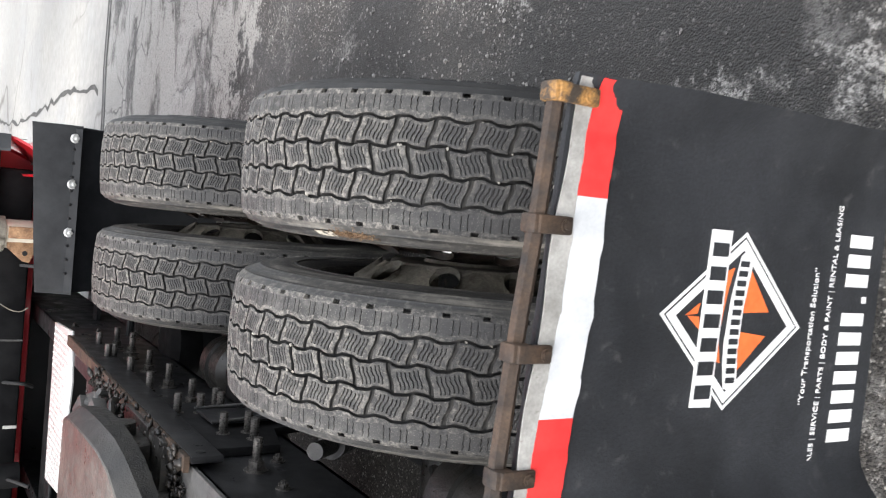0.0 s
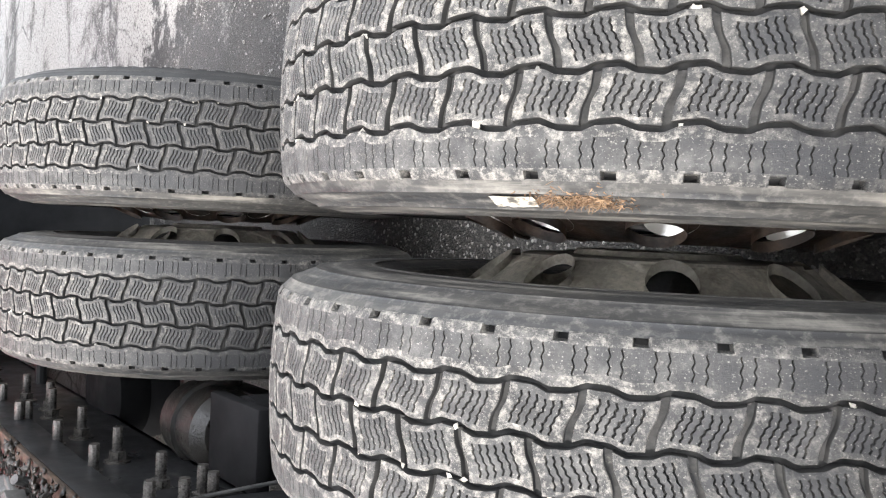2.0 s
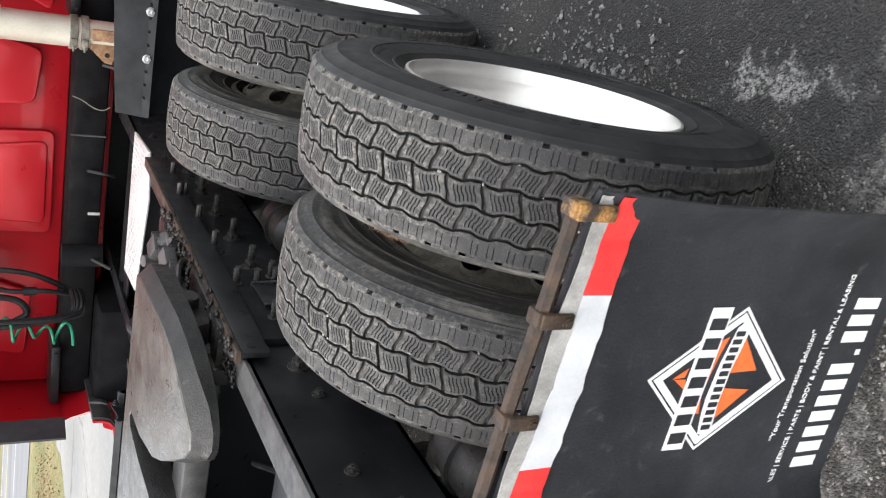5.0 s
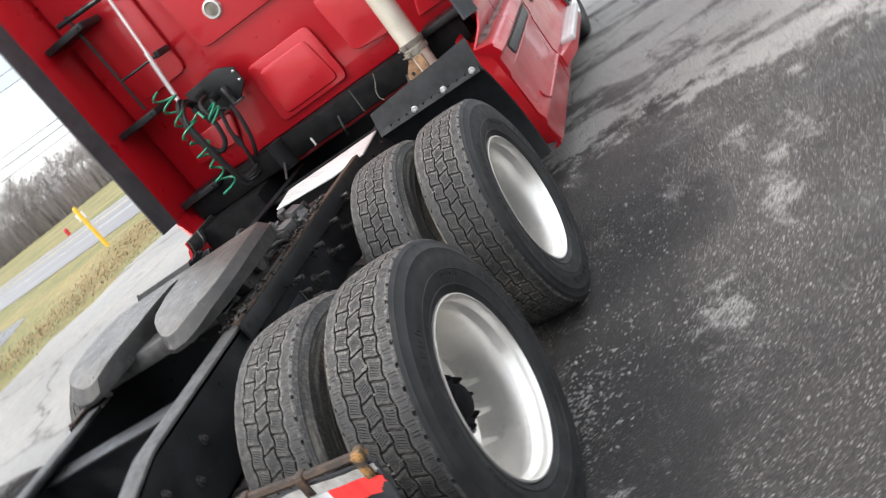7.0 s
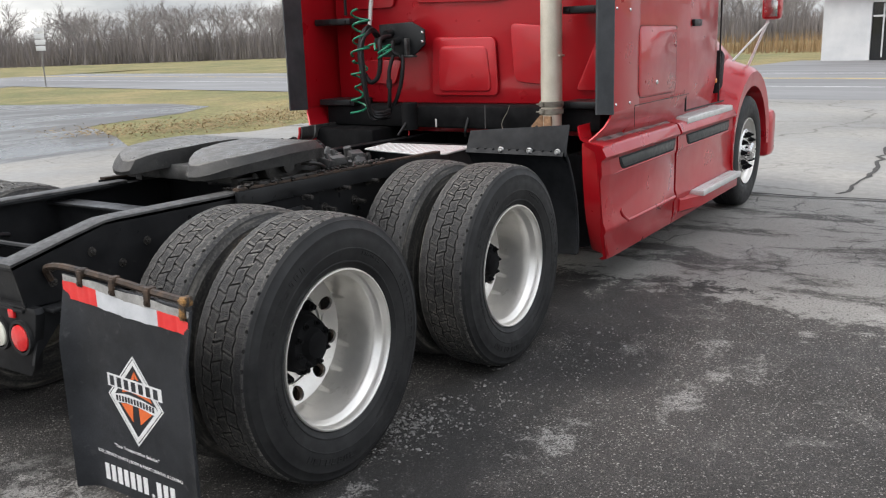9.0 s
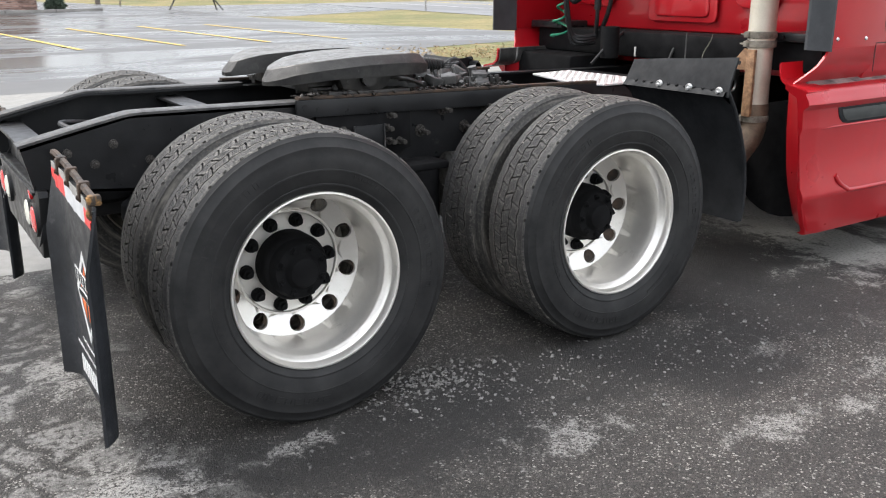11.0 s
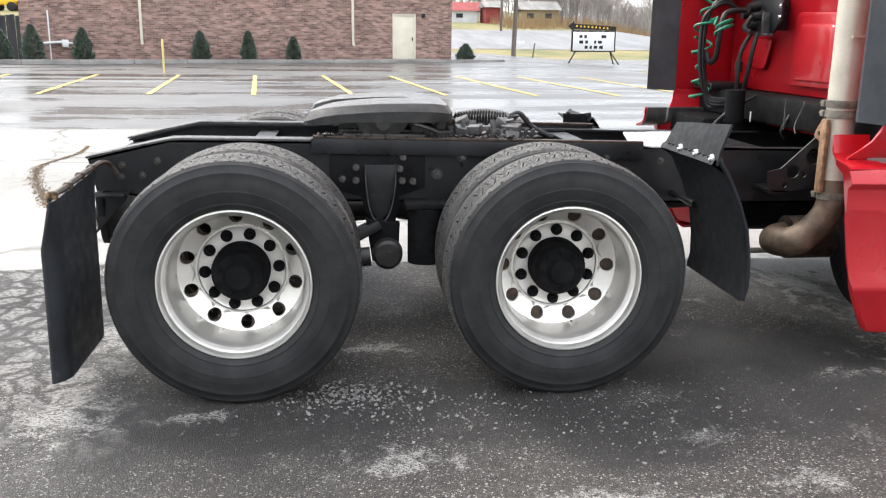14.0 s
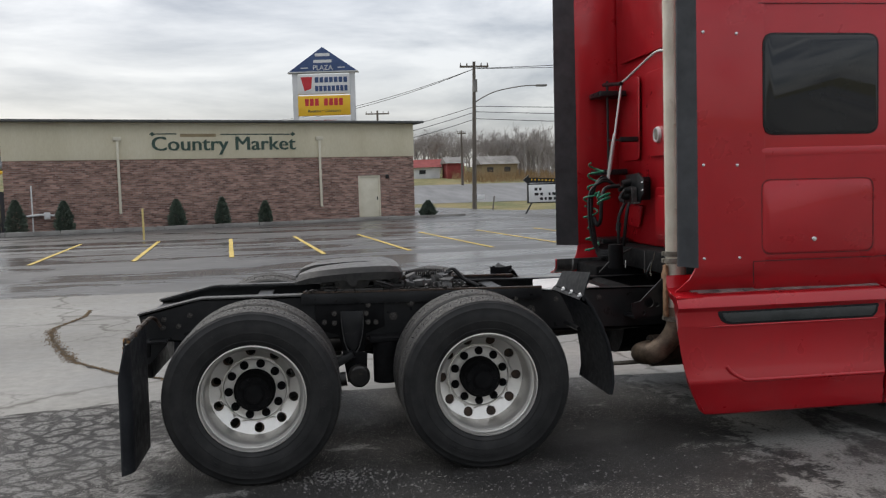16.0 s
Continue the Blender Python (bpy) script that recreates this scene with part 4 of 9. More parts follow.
# bolts and studs along the outer webs
bm = bmesh.new()
bolt(bm, (0, 0, 0), (0, -1, 0), 0.0185, 0.022, 0.050)
cyl(bm, (0, 0.001, 0), (0, -0.004, 0), 0.022, seg=16)
for k in range(7):
    cyl(bm, (0, -0.0255 - 0.0062 * k, 0), (0, -0.0285 - 0.0062 * k, 0), 0.0108, seg=10)
STUD = finish(bm, "stud", STUD_STEEL, 35)
bm = bmesh.new()
bolt(bm, (0, 0, 0), (0, -1, 0), 0.0115, 0.011, 0.006)
NUTM = finish(bm, "bolt", STUD_STEEL, 35)
for side in (-1, 1):
    spots = [(0.683, 0.831, 1), (0.694, 0.774, 1), (1.43, 0.905, 1), (1.65, 0.777, 1), (0.478, 0.777, 1), (0.479, 0.838, 1), (0.415, 0.785, 1), (0.744, 0.771, 1), (0.698, 0.885, 1), (-0.581, 0.850, 0), (-0.589, 0.798, 0), (-0.493, 0.803, 0), (-0.423, 0.869, 0), (-0.30, 0.80, 0), (-0.18, 0.86, 0)]
    spots += [(0.86 + 0.115 * k, 0.885 if k % 2 else 0.80, 1) for k in range(9)] + [(0.25, 0.84, 1), (0.30, 0.77, 0), (0.12, 0.83, 0), (1.95, 0.86, 0), (2.1, 0.80, 0), (2.25, 0.86, 0)]
    for x, z, long in spots:
        o = part("stud" if long else "bolt", STUD if long else NUTM, None, rails[side])
        o.matrix_local = pose(x, side * 0.431, z, 0, 0, 0 if side < 0 else 180)

# rusty angle irons that carry the fifth wheel slide
for side in (-1, 1):
    bm = bmesh.new()
    a, b = sorted((side * 0.447, side * 0.462))
    prism(bm, [(0.275, 0.905), (0.275, 0.974), (1.85, 0.943), (1.85, 0.87)], "y", a, b, 0.002)
    cyl(bm, (0.31, side * 0.464, 0.945), (0.31, side * 0.461, 0.945), 0.012, seg=12)
    a, b = sorted((side * 0.426, side * 0.462))
    part("slide_angle", bm, BLACK, truck, "black steel angle along the rail")
    bm = bmesh.new()
    prism(bm, [(0.285, 0.9745), (0.285, 0.9865), (1.85, 0.956), (1.85, 0.9435)], "y", a, b, 0.002)
    part("angle_flange", bm, RUST, truck, "rust-streaked flange of the slide angle")
    bm = bmesh.new()
    a, b = sorted((side * 0.30, side * 0.345))
    prism(bm, [(0.40, 0.965), (0.40, 1.005), (1.36, 0.990), (1.36, 0.950)], "y", a, b, 0.003)
    for k in range(12):
        x = 0.95 + 0.034 * k
        box(bm, x, x + 0.018, side * 0.345 - 0.008, side * 0.345 + 0.008, 0.955, 1.005, 0.002)
    for k in range(8):
        x = 0.98 + 0.05 * k
        bolt(bm, (x, side * 0.40, 0.984 - 0.02 * (x - 0.36)), (0, 0, 1), 0.010, 0.010, 0.004)
    part("slide_rack", bm, GREASY, truck, "greasy toothed slide rack with a row of bolts")

# crossmembers, driveshaft, axles
for x, z0, z1 in ((-0.66, 0.72, 0.86), (0.02, 0.70, 0.92), (0.66, 0.68, 0.93), (1.62, 0.66, 0.91), (2.35, 0.66, 0.90), (3.3, 0.66, 0.9)):
    bm = bmesh.new()
    box(bm, x - 0.006, x + 0.006, -0.42, 0.42, z0, z1)
    for z in (z0, z1):
        box(bm, x - 0.05, x + 0.05, -0.42, 0.42, z - 0.006, z + 0.006, 0.002)
    part("crossmember", bm, BLACK, truck)
for x in AXLES:
    bm = bmesh.new()
    cyl(bm, (x, -0.9, 0.49), (x, 0.9, 0.49), 0.075, seg=20)
    lathe(bm, [(0.03, -0.30), (0.16, -0.24), (0.23, -0.10), (0.24, 0.02), (0.20, 0.14), (0.12, 0.22), (0.03, 0.25)], (x, 0, 0.49), 32)
    cyl(bm, (x, 0.0, 0.52), (x + 0.36, 0.0, 0.56), 0.11, 0.08, 20)
    part("axle_housing", bm, GREASY, truck, "greasy black drive axle housing")
bm = bmesh.new()
tube(bm, [(0.34, 0, 0.56), (1.0, 0, 0.55)], 0.05, 14)
tube(bm, [(1.66, 0, 0.57), (3.4, 0, 0.66)], 0.055, 14)
part("driveshaft", bm, GREASY, truck)
for side in (-1, 1):
    for x in AXLES:
        bm = bmesh.new()
        lathe(bm, [(0.0, -0.10), (0.06, -0.10), (0.085, -0.08), (0.085, -0.01), (0.094, -0.008), (0.094, 0.008), (0.085, 0.01), (0.085, 0.07), (0.06, 0.10), (0.0, 0.10)], (x - 0.28, side * 0.50, 0.62), 24, axis="x")
        tube(bm, [(x - 0.17, side * 0.50, 0.62), (x - 0.05, side * 0.50, 0.58)], 0.012, 8)
        part("brake_chamber", bm, GREASY, truck, "round greasy brake chamber")
        bm = bmesh.new()
        lathe(bm, [(0.02, -0.08), (0.205, -0.08), (0.205, 0.09), (0.02, 0.09)], (x, side * 0.69, 0.49), 36)
        part("brake_drum", bm, GREASY, truck, "dark brake drum")
        bm = bmesh.new()
        lathe(bm, [(0.0, 0.0), (0.10, 0.0), (0.125, 0.02), (0.13, 0.07), (0.118, 0.10), (0.13, 0.13), (0.125, 0.18), (0.09, 0.20), (0.0, 0.20)], (x + 0.30 if x else -0.30, side * 0.47, 0.47), 24, axis="z")
        part("air_spring", bm, SHADED_BLACK, truck, "black rubber air spring")
        bm = bmesh.new()
        prism(bm, [(x - 0.36, 0.40), (x - 0.36, 0.46), (x + 0.30, 0.47), (x + 0.58, 0.60), (x + 0.60, 0.56), (x + 0.32, 0.41)], "y", *sorted((side * 0.43, side * 0.53)), 0.006)
        part("suspension_beam", bm, BLACK, truck)
    # hanger between the axles, with its looped rods and bushing
    bm = bmesh.new()
    prism(bm, [(0.36, 0.92), (0.36, 0.74), (0.50, 0.70), (0.54, 0.56), (0.66, 0.56), (0.68, 0.70), (0.80, 0.74), (0.80, 0.92)], "y", *sorted((side * 0.431, side * 0.452)), 0.003)
    prism(bm, [(0.52, 0.60), (0.55, 0.40), (0.67, 0.38), (0.68, 0.58)], "y", *sorted((side * 0.44, side * 0.51)), 0.006)
    part("hanger_bracket", bm, SHADED_BLACK, truck, "black hanger bracket bolted under the rail")
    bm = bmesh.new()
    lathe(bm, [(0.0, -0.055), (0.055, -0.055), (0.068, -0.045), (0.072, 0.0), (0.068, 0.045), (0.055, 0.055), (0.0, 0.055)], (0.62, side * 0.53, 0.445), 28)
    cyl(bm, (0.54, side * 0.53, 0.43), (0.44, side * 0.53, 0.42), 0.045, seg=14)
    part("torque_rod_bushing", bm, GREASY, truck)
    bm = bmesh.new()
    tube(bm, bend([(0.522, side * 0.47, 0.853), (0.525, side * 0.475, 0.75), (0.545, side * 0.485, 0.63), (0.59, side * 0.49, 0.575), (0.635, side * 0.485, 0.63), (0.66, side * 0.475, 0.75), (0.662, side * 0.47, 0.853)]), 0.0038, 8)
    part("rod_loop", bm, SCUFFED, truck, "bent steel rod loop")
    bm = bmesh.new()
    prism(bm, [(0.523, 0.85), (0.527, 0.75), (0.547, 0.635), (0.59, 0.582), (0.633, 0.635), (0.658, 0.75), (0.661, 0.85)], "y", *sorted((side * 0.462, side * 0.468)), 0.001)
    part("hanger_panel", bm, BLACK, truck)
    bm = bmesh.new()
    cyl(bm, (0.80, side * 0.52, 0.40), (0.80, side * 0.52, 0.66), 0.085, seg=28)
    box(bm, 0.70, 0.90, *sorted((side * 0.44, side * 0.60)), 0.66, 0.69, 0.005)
    part("air_spring", bm, SHADED_BLACK, truck, "black rubber air spring")
    bm = bmesh.new()
    prism(bm, [(-0.66, 0.73), (-0.55, 0.73), (-0.57, 0.69), (-0.715, 0.535)], "y", *sorted((side * 0.44, side * 0.455)), 0.002)
    box(bm, -0.66, -0.56, *sorted((side * 0.44, side * 0.52)), 0.715, 0.73, 0.003)
    part("gusset", bm, BLACK, truck)
    bm = bmesh.new()
    cyl(bm, (0.25, side * 0.50, 0.60), (0.10, side * 0.52, 0.74), 0.03, seg=14)
    cyl(bm, (0.10, side * 0.52, 0.74), (0.05, side * 0.525, 0.80), 0.018, seg=12)
    part("shock_absorber", bm, GREASY, truck)

# rear panel with lamps
bm = bmesh.new()
prism(bm, [(-0.40, 0.48), (0.40, 0.48), (0.425, 0.51), (0.482, 0.715), (0.475, 0.735), (-0.475, 0.735), (-0.482, 0.715), (-0.425, 0.51)], "x", -0.70, -0.664, 0.006)
for s in (-1, 1):
    prism(bm, [(-0.69, 0.72), (-0.66, 0.72), (-0.60, 0.80), (-0.64, 0.80)], "y", s * 0.40 - 0.012, s * 0.40 + 0.012)
rear_panel = part("rear_light_panel", bm, BLACK, truck, "black steel tail panel carrying round lamps")
for y, mat, lab in ((-0.385, LAMP_RED, "round red tail lamp"), (-0.255, LAMP_WHITE, "round cream reversing lamp"), (0.385, LAMP_RED, "round red tail lamp"), (0.255, LAMP_WHITE, "round cream reversing lamp")):
    bm = bmesh.new()
    lathe(bm, [(0.0, -0.018), (0.03, -0.017), (0.046, -0.012), (0.050, 0.0)], (-0.702, y, 0.622), 28, axis="x")
    part("lamp", bm, mat, rear_panel, lab)
    bm = bmesh.new()
    lathe(bm, [(0.050, 0.0), (0.052, -0.010), (0.062, -0.010), (0.064, 0.002)], (-0.702, y, 0.622), 28, axis="x")
    part("lamp_ring", bm, HOSE, rear_panel)
bm = bmesh.new()
box(bm, -0.712, -0.70, -0.367, -0.333, 0.690, 0.722, 0.004)
part("marker_lamp", bm, LAMP_RED, rear_panel)
bm = bmesh.new()
tube(bm, [(-0.60, -0.35, 0.79), (-0.60, 0.35, 0.79)], 0.03, 12)
tube(bm, bend([(-0.5, -0.3, 0.90), (-0.45, -0.1, 0.86), (-0.5, 0.12, 0.88), (-0.3, 0.3, 0.84)]), 0.012, 8)
tube(bm, bend([(-0.4, -0.33, 0.82), (-0.2, -0.12, 0.80), (0.1, -0.18, 0.84), (0.4, -0.05, 0.86)]), 0.010, 8)
part("cross_tube", bm, BLACK, truck)

# ---- fifth wheel ----
fifth = thing("fifth_wheel", (0, 0, 0), "", "")
fifth.parent = truck


def fifth_height(x):
    return float(np.interp(x, [0.21, 0.25, 0.31, 0.37, 0.55, 0.83, 0.95], [1.060, 1.074, 1.098, 1.112, 1.130, 1.132, 1.112]))


half = [(0.76, 0.0), (0.74, 0.024), (0.60, 0.036), (0.46, 0.060), (0.38, 0.098), (0.30, 0.143), (0.248, 0.183), (0.230, 0.22), (0.234, 0.27), (0.262, 0.325), (0.32, 0.385), (0.40, 0.435), (0.48, 0.458), (0.60, 0.465), (0.76, 0.458), (0.86, 0.44), (0.92, 0.40), (0.945, 0.30), (0.95, 0.14), (0.952, 0.0)]
outline = [(x, -y) for x, y in half] + [(x, y) for x, y in half[-2:0:-1]]


def drawn_in(x, y, k):
    """Towards the flat top, which stops short of the edge on the sides and well short at the rear ramps."""
    ky = min(1.0, max(0.0, (abs(y) - 0.12) / 0.2))
    kr = min(1.0, max(0.0, (0.40 - x) / 0.14)) * min(1.0, max(0.0, (abs(y) - 0.04) / 0.08))
    kf = min(1.0, max(0.0, (x - 0.80) / 0.1))
    return x + k * (0.034 * kr - 0.02 * kf), y - math.copysign(0.030 * k * ky, y)


bm = bmesh.new()
r9 = random.Random(19)
rings = []
for k, drop, foot in ((1.0, 0.0, 0), (0.9, 0.003, 0), (0.0, 0.036, 0), (0.06, 0.0, 1)):
    ring_ = []
    for x, y in outline:
        xx, yy = drawn_in(x, y, k)
        edge = 1.0 if abs(y) > 0.1 or x > 0.85 else 0.4
        z = fifth_height(xx) - drop * edge if not foot else (1.045 if x > 0.45 else 1.01 + 0.035 * max(0, (x - 0.19) / 0.26))
        ring_.append(bm.verts.new((xx + r9.uniform(-0.002, 0.002), yy, z)))
    rings.append(ring_)
n = len(outline)
face = bm.faces.new(rings[0])
for level, (a, b) in enumerate(zip(rings, rings[1:])):
    for k in range(n):
        bm.faces.new((a[k], a[(k + 1) % n], b[(k + 1) % n], b[k])).material_index = level
bmesh.ops.recalc_face_normals(bm, faces=bm.faces[:])
bmesh.ops.triangulate(bm, faces=[face])
part("top_plate", bm, [PLATE, PLATE_SIDE, GREASE], fifth, "grey greased coupling plate with a rear slot", smooth=24)
for side in (-1, 1):
    bm = bmesh.new()
    prism(bm, [(0.47, 1.065), (0.50, 1.0), (0.55, 0.985), (0.60, 0.985), (0.66, 0.985), (0.70, 1.0), (0.74, 1.065)], "y", *sorted((side * 0.34, side * 0.43)), 0.006)
    cyl(bm, (0.605, side * 0.33, 1.04), (0.605, side * 0.46, 1.04), 0.032, seg=18)
    prism(bm, [(0.42, 0.972), (0.80, 0.968), (0.80, 0.99), (0.42, 0.995)], "y", *sorted((side * 0.30, side * 0.455)), 0.004)
    part("pivot_bracket", bm, GREASY, fifth, "greasy pivot bracket")
bm = bmesh.new()
for x0, x1, y0, y1, z0, z1 in ((0.40, 0.52, -0.30, 0.30, 0.98, 1.05), (0.74, 0.80, -0.36, 0.36, 0.97, 1.06), (0.60, 0.68, -0.28, 0.28, 1.0, 1.07), (0.86, 0.92, -0.28, 0.24, 0.985, 1.05)):
    box(bm, x0, x1, y0, y1, z0, z1, 0.008)
rr = random.Random(3)
for k in range(64):
    x, y, z = rr.uniform(0.42, 1.30), rr.uniform(-0.40, -0.10), rr.uniform(0.965, 1.02)
    s = rr.uniform(0.012, 0.034)
    if k % 3:
        box(bm, -s, s, -s * rr.uniform(0.5, 1.6), s, -s * 0.6, s * 0.6, 0.003, m=pose(x, y, z, rr.uniform(-30, 30), rr.uniform(-30, 30), rr.uniform(0, 180)))
    else:
        cyl(bm, (x, y, z - 0.02), (x + rr.uniform(-0.03, 0.03), y + rr.uniform(-0.03, 0.03), z + 0.03), s * 0.7, seg=8)
part("lock_mechanism", bm, SCUFFED, fifth, "tangle of greasy lock levers and springs")
bm = bmesh.new()
cyl(bm, (0.84, -0.355, 1.03), (0.86, -0.355, 1.08), 0.022, seg=12)
tube(bm, bend([(0.70, -0.40, 1.04), (0.78, -0.46, 1.03), (0.86, -0.45, 1.0)]), 0.009, 8)
part("release_handle", bm, GREASY, fifth, "greasy release pin")
# sprung hoses ahead of the coupling plate
bm = bmesh.new()
pts = []
for k in range(260):
    t = k / 259
    x, z = 1.00 + 0.26 * t, 1.02 + 0.015 * math.sin(t * 3)
    pts.append((x, 0.02 + 0.030 * math.cos(t * 110), z + 0.030 * math.sin(t * 110)))
tube(bm, pts, 0.0055, 6)
pts = []
for k in range(140):
    t = k / 139
    pts.append((1.20 + 0.10 * t + 0.024 * math.cos(t * 66), -0.04 + 0.024 * math.sin(t * 66), 0.955 + 0.09 * t))
tube(bm, pts, 0.006, 6)
tube(bm, bend([(1.02, 0.02, 1.02), (1.04, 0.0, 0.96), (1.12, -0.04, 0.94), (1.20, -0.04, 0.955)]), 0.016, 10)
tube(bm, bend([(1.27, 0.02, 1.02), (1.33, 0.0, 1.05), (1.40, -0.02, 0.98), (1.5, -0.05, 0.93)]), 0.014, 10)
part("sprung_hose", bm, HOSE, truck, "black hose wrapped in a wire spring")

# ---- deck plate ----
DECK = [(1.94, 0.15), (1.83, -0.29), (1.89, -0.47), (2.245, -0.45), (2.225, 0.18)]
bm = bmesh.new()
prism(bm, DECK, "z", 0.926, 0.937, 0.003)
deck = part("deck_plate", bm, ALU, truck, "bright diamond-pattern aluminium deck plate")
bm = bmesh.new()
for i in range(17):
    for j in range(27):
        x, y = 1.835 + 0.0245 * i, -0.455 + 0.0245 * j
        if any((b[0] - a[0]) * (y - a[1]) - (b[1] - a[1]) * (x - a[0]) < 0.012 * math.dist(a, b) for a, b in zip(DECK, DECK[1:] + DECK[:1])):
            continue
        a = radians(45 if (i + j) % 2 else -45)
        dx, dy = 0.0095 * math.cos(a), 0.0095 * math.sin(a)
        nx, ny = -0.0027 * math.sin(a), 0.0027 * math.cos(a)
        v = [bm.verts.new(p) for p in ((x - dx, y - dy, 0.937), (x + nx, y + ny, 0.937), (x + dx, y + dy, 0.937), (x - nx, y - ny, 0.937), (x, y, 0.9405))]
        for k in range(4):
            bm.faces.new((v[(k + 1) % 4], v[k], v[4])[::-1])
tagged(part("tread_bump", bm, ALU, deck), kind="stuff")

# ---- quarter fenders ----
for side in (-1, 1):
    fender = thing("quarter_fender", (0, 0, 0), "", "")
    fender.parent = truck
    y0, y1 = sorted((side * 0.61, side * 1.205))
    bm = bmesh.new()
    path = [(1.885, 0.955), (1.90, 0.975), (1.95, 0.90), (2.00, 0.80), (2.045, 0.68), (2.065, 0.55), (2.068, 0.45), (2.055, 0.385)]
    inner = [(x - 0.008, z - 0.004) for x, z in path]
    prism(bm, path + inner[::-1], "y", y0, y1)
    tube(bm, [(x + 0.003, side * 1.205, z) for x, z in path[1:]], 0.010, 8)
    part("fender", bm, FENDER, fender, "curved black plastic fender with a rolled edge")
    bm = bmesh.new()
    if side < 0:
        loft(bm, [[(1.893, y, 0.948), (1.901, y, 0.946), (1.915 + 0.4 * d, y, 1.0 - d), (1.952 + 0.5 * d, y, 1.095 - 2.2 * d), (1.944 + 0.5 * d, y, 1.098 - 2.2 * d), (1.906 + 0.4 * d, y, 1.003 - d)] for y, d in ((y0 - 0.012, -0.006), (-1.0, 0.002), (-0.8, 0.008), (y1 + 0.008, 0.016))])
    else:
        # the far one is bent and placed to fit the camera's view
        loft(bm, [[(1.730 + d, 0.66 + k, 0.870), (1.915 + d, 0.70 + k, 0.895), (1.905 + d, 0.69 + k, 0.962), (1.898 + d, 0.68 + k, 0.998), (1.815 + d, 0.665 + k, 0.988), (1.722 + d, 0.645 + k, 0.996)] for d, k in ((0.0, 0.0), (0.006, 0.008))])
        prism(bm, [(1.885, 0.90), (1.893, 0.895), (1.868, 0.925), (1.83, 0.955), (1.823, 0.950), (1.86, 0.915)], "y", 0.71, y1)
        for x, z in ((1.752, 0.990), (1.872, 0.985)):
            bolt(bm, (x, 0.652, z), (0, -1, 0), 0.010, 0.012, 0.006)
    part("top_flap", bm, FENDER, fender, "black rubber flap bolted along the fender top")
    for k, y in enumerate((0.829, 1.004, 1.170) if side < 0 else ()):
        bm = bmesh.new()
        cyl(bm, (1.897, side * y, 0.972), (1.885, side * y, 0.969), 0.0175, 0.016, 16)
        cyl(bm, (1.886, side * y, 0.969), (1.876, side * y, 0.966), 0.007, seg=6)
        part("bolt", bm, ALU, fender, "bright bolt with washer")
    for k in range(11 if side < 0 else 0):
        bm = bmesh.new()
        y = side * (0.68 + 0.05 * k)
        cyl(bm, (1.9, y, 0.975), (1.8885, y, 0.972), 0.0045, seg=8)
        part("rivet_hole", bm, HOSE, fender)
    bm = bmesh.new()
    tube(bm, [(2.02, side * 0.43, 0.70), (2.02, side * 0.72, 0.70)], 0.016, 10)
    part("fender_arm", bm, BLACK, fender)

# ---- mud flaps ----
def flap_x(y, z):
    """The hanging sheet bows: its two long edges curl back, more so lower down."""
    t = (abs(y) - 0.905) / 0.305
    curl = min(1.0, max(0.12, (0.86 - z) / 0.22))
    return -0.650 - 0.05 * curl * (max(0, abs(t) - 0.72) / 0.28) ** 2 - 0.014 * (0.8 - z) ** 2


def words(name, text, size, place, turn, material, parent, depth=0.0006, align="CENTER", bold=0.0):
    """Lettering as a mesh, laid by a pose."""
    cu = bpy.data.curves.new(name, "FONT")
    cu.body, cu.size, cu.align_x, cu.align_y, cu.extrude, cu.resolution_u, cu.offset = text, size, align, "CENTER", depth, 3, bold
    tmp = bpy.data.objects.new(name, cu)
    me = bpy.data.meshes.new_from_object(tmp)
    bpy.data.objects.remove(tmp)
    bpy.data.curves.remove(cu)
    me.materials.clear()
    me.materials.append(material)
    ob = new(name, me)
    ob.parent = parent
    ob.matrix_local = Matrix.Translation(place) @ turn
    return ob


REARWARD = Matrix(((0, 0, -1, 0), (-1, 0, 0, 0), (0, 1, 0, 0), (0, 0, 0, 1)))


def decal(name, poly, parent, mat, lift=0.0012, thick=0.0012, label=""):
    """A printed patch on the flap, from pairs (y, z)."""
    bm = bmesh.new()
    a = [bm.verts.new((flap_x(y, z) - 0.0045 - lift, y, z)) for y, z in poly]
    f = bm.faces.new(a)
    r = bmesh.ops.extrude_face_region(bm, geom=[f])
    for v in r["geom"]:
        if isinstance(v, bmesh.types.BMVert):
            v.co.x += thick
    bmesh.ops.recalc_face_normals(bm, faces=bm.faces[:])
    return part(name, bm, mat, parent, label, smooth=0)


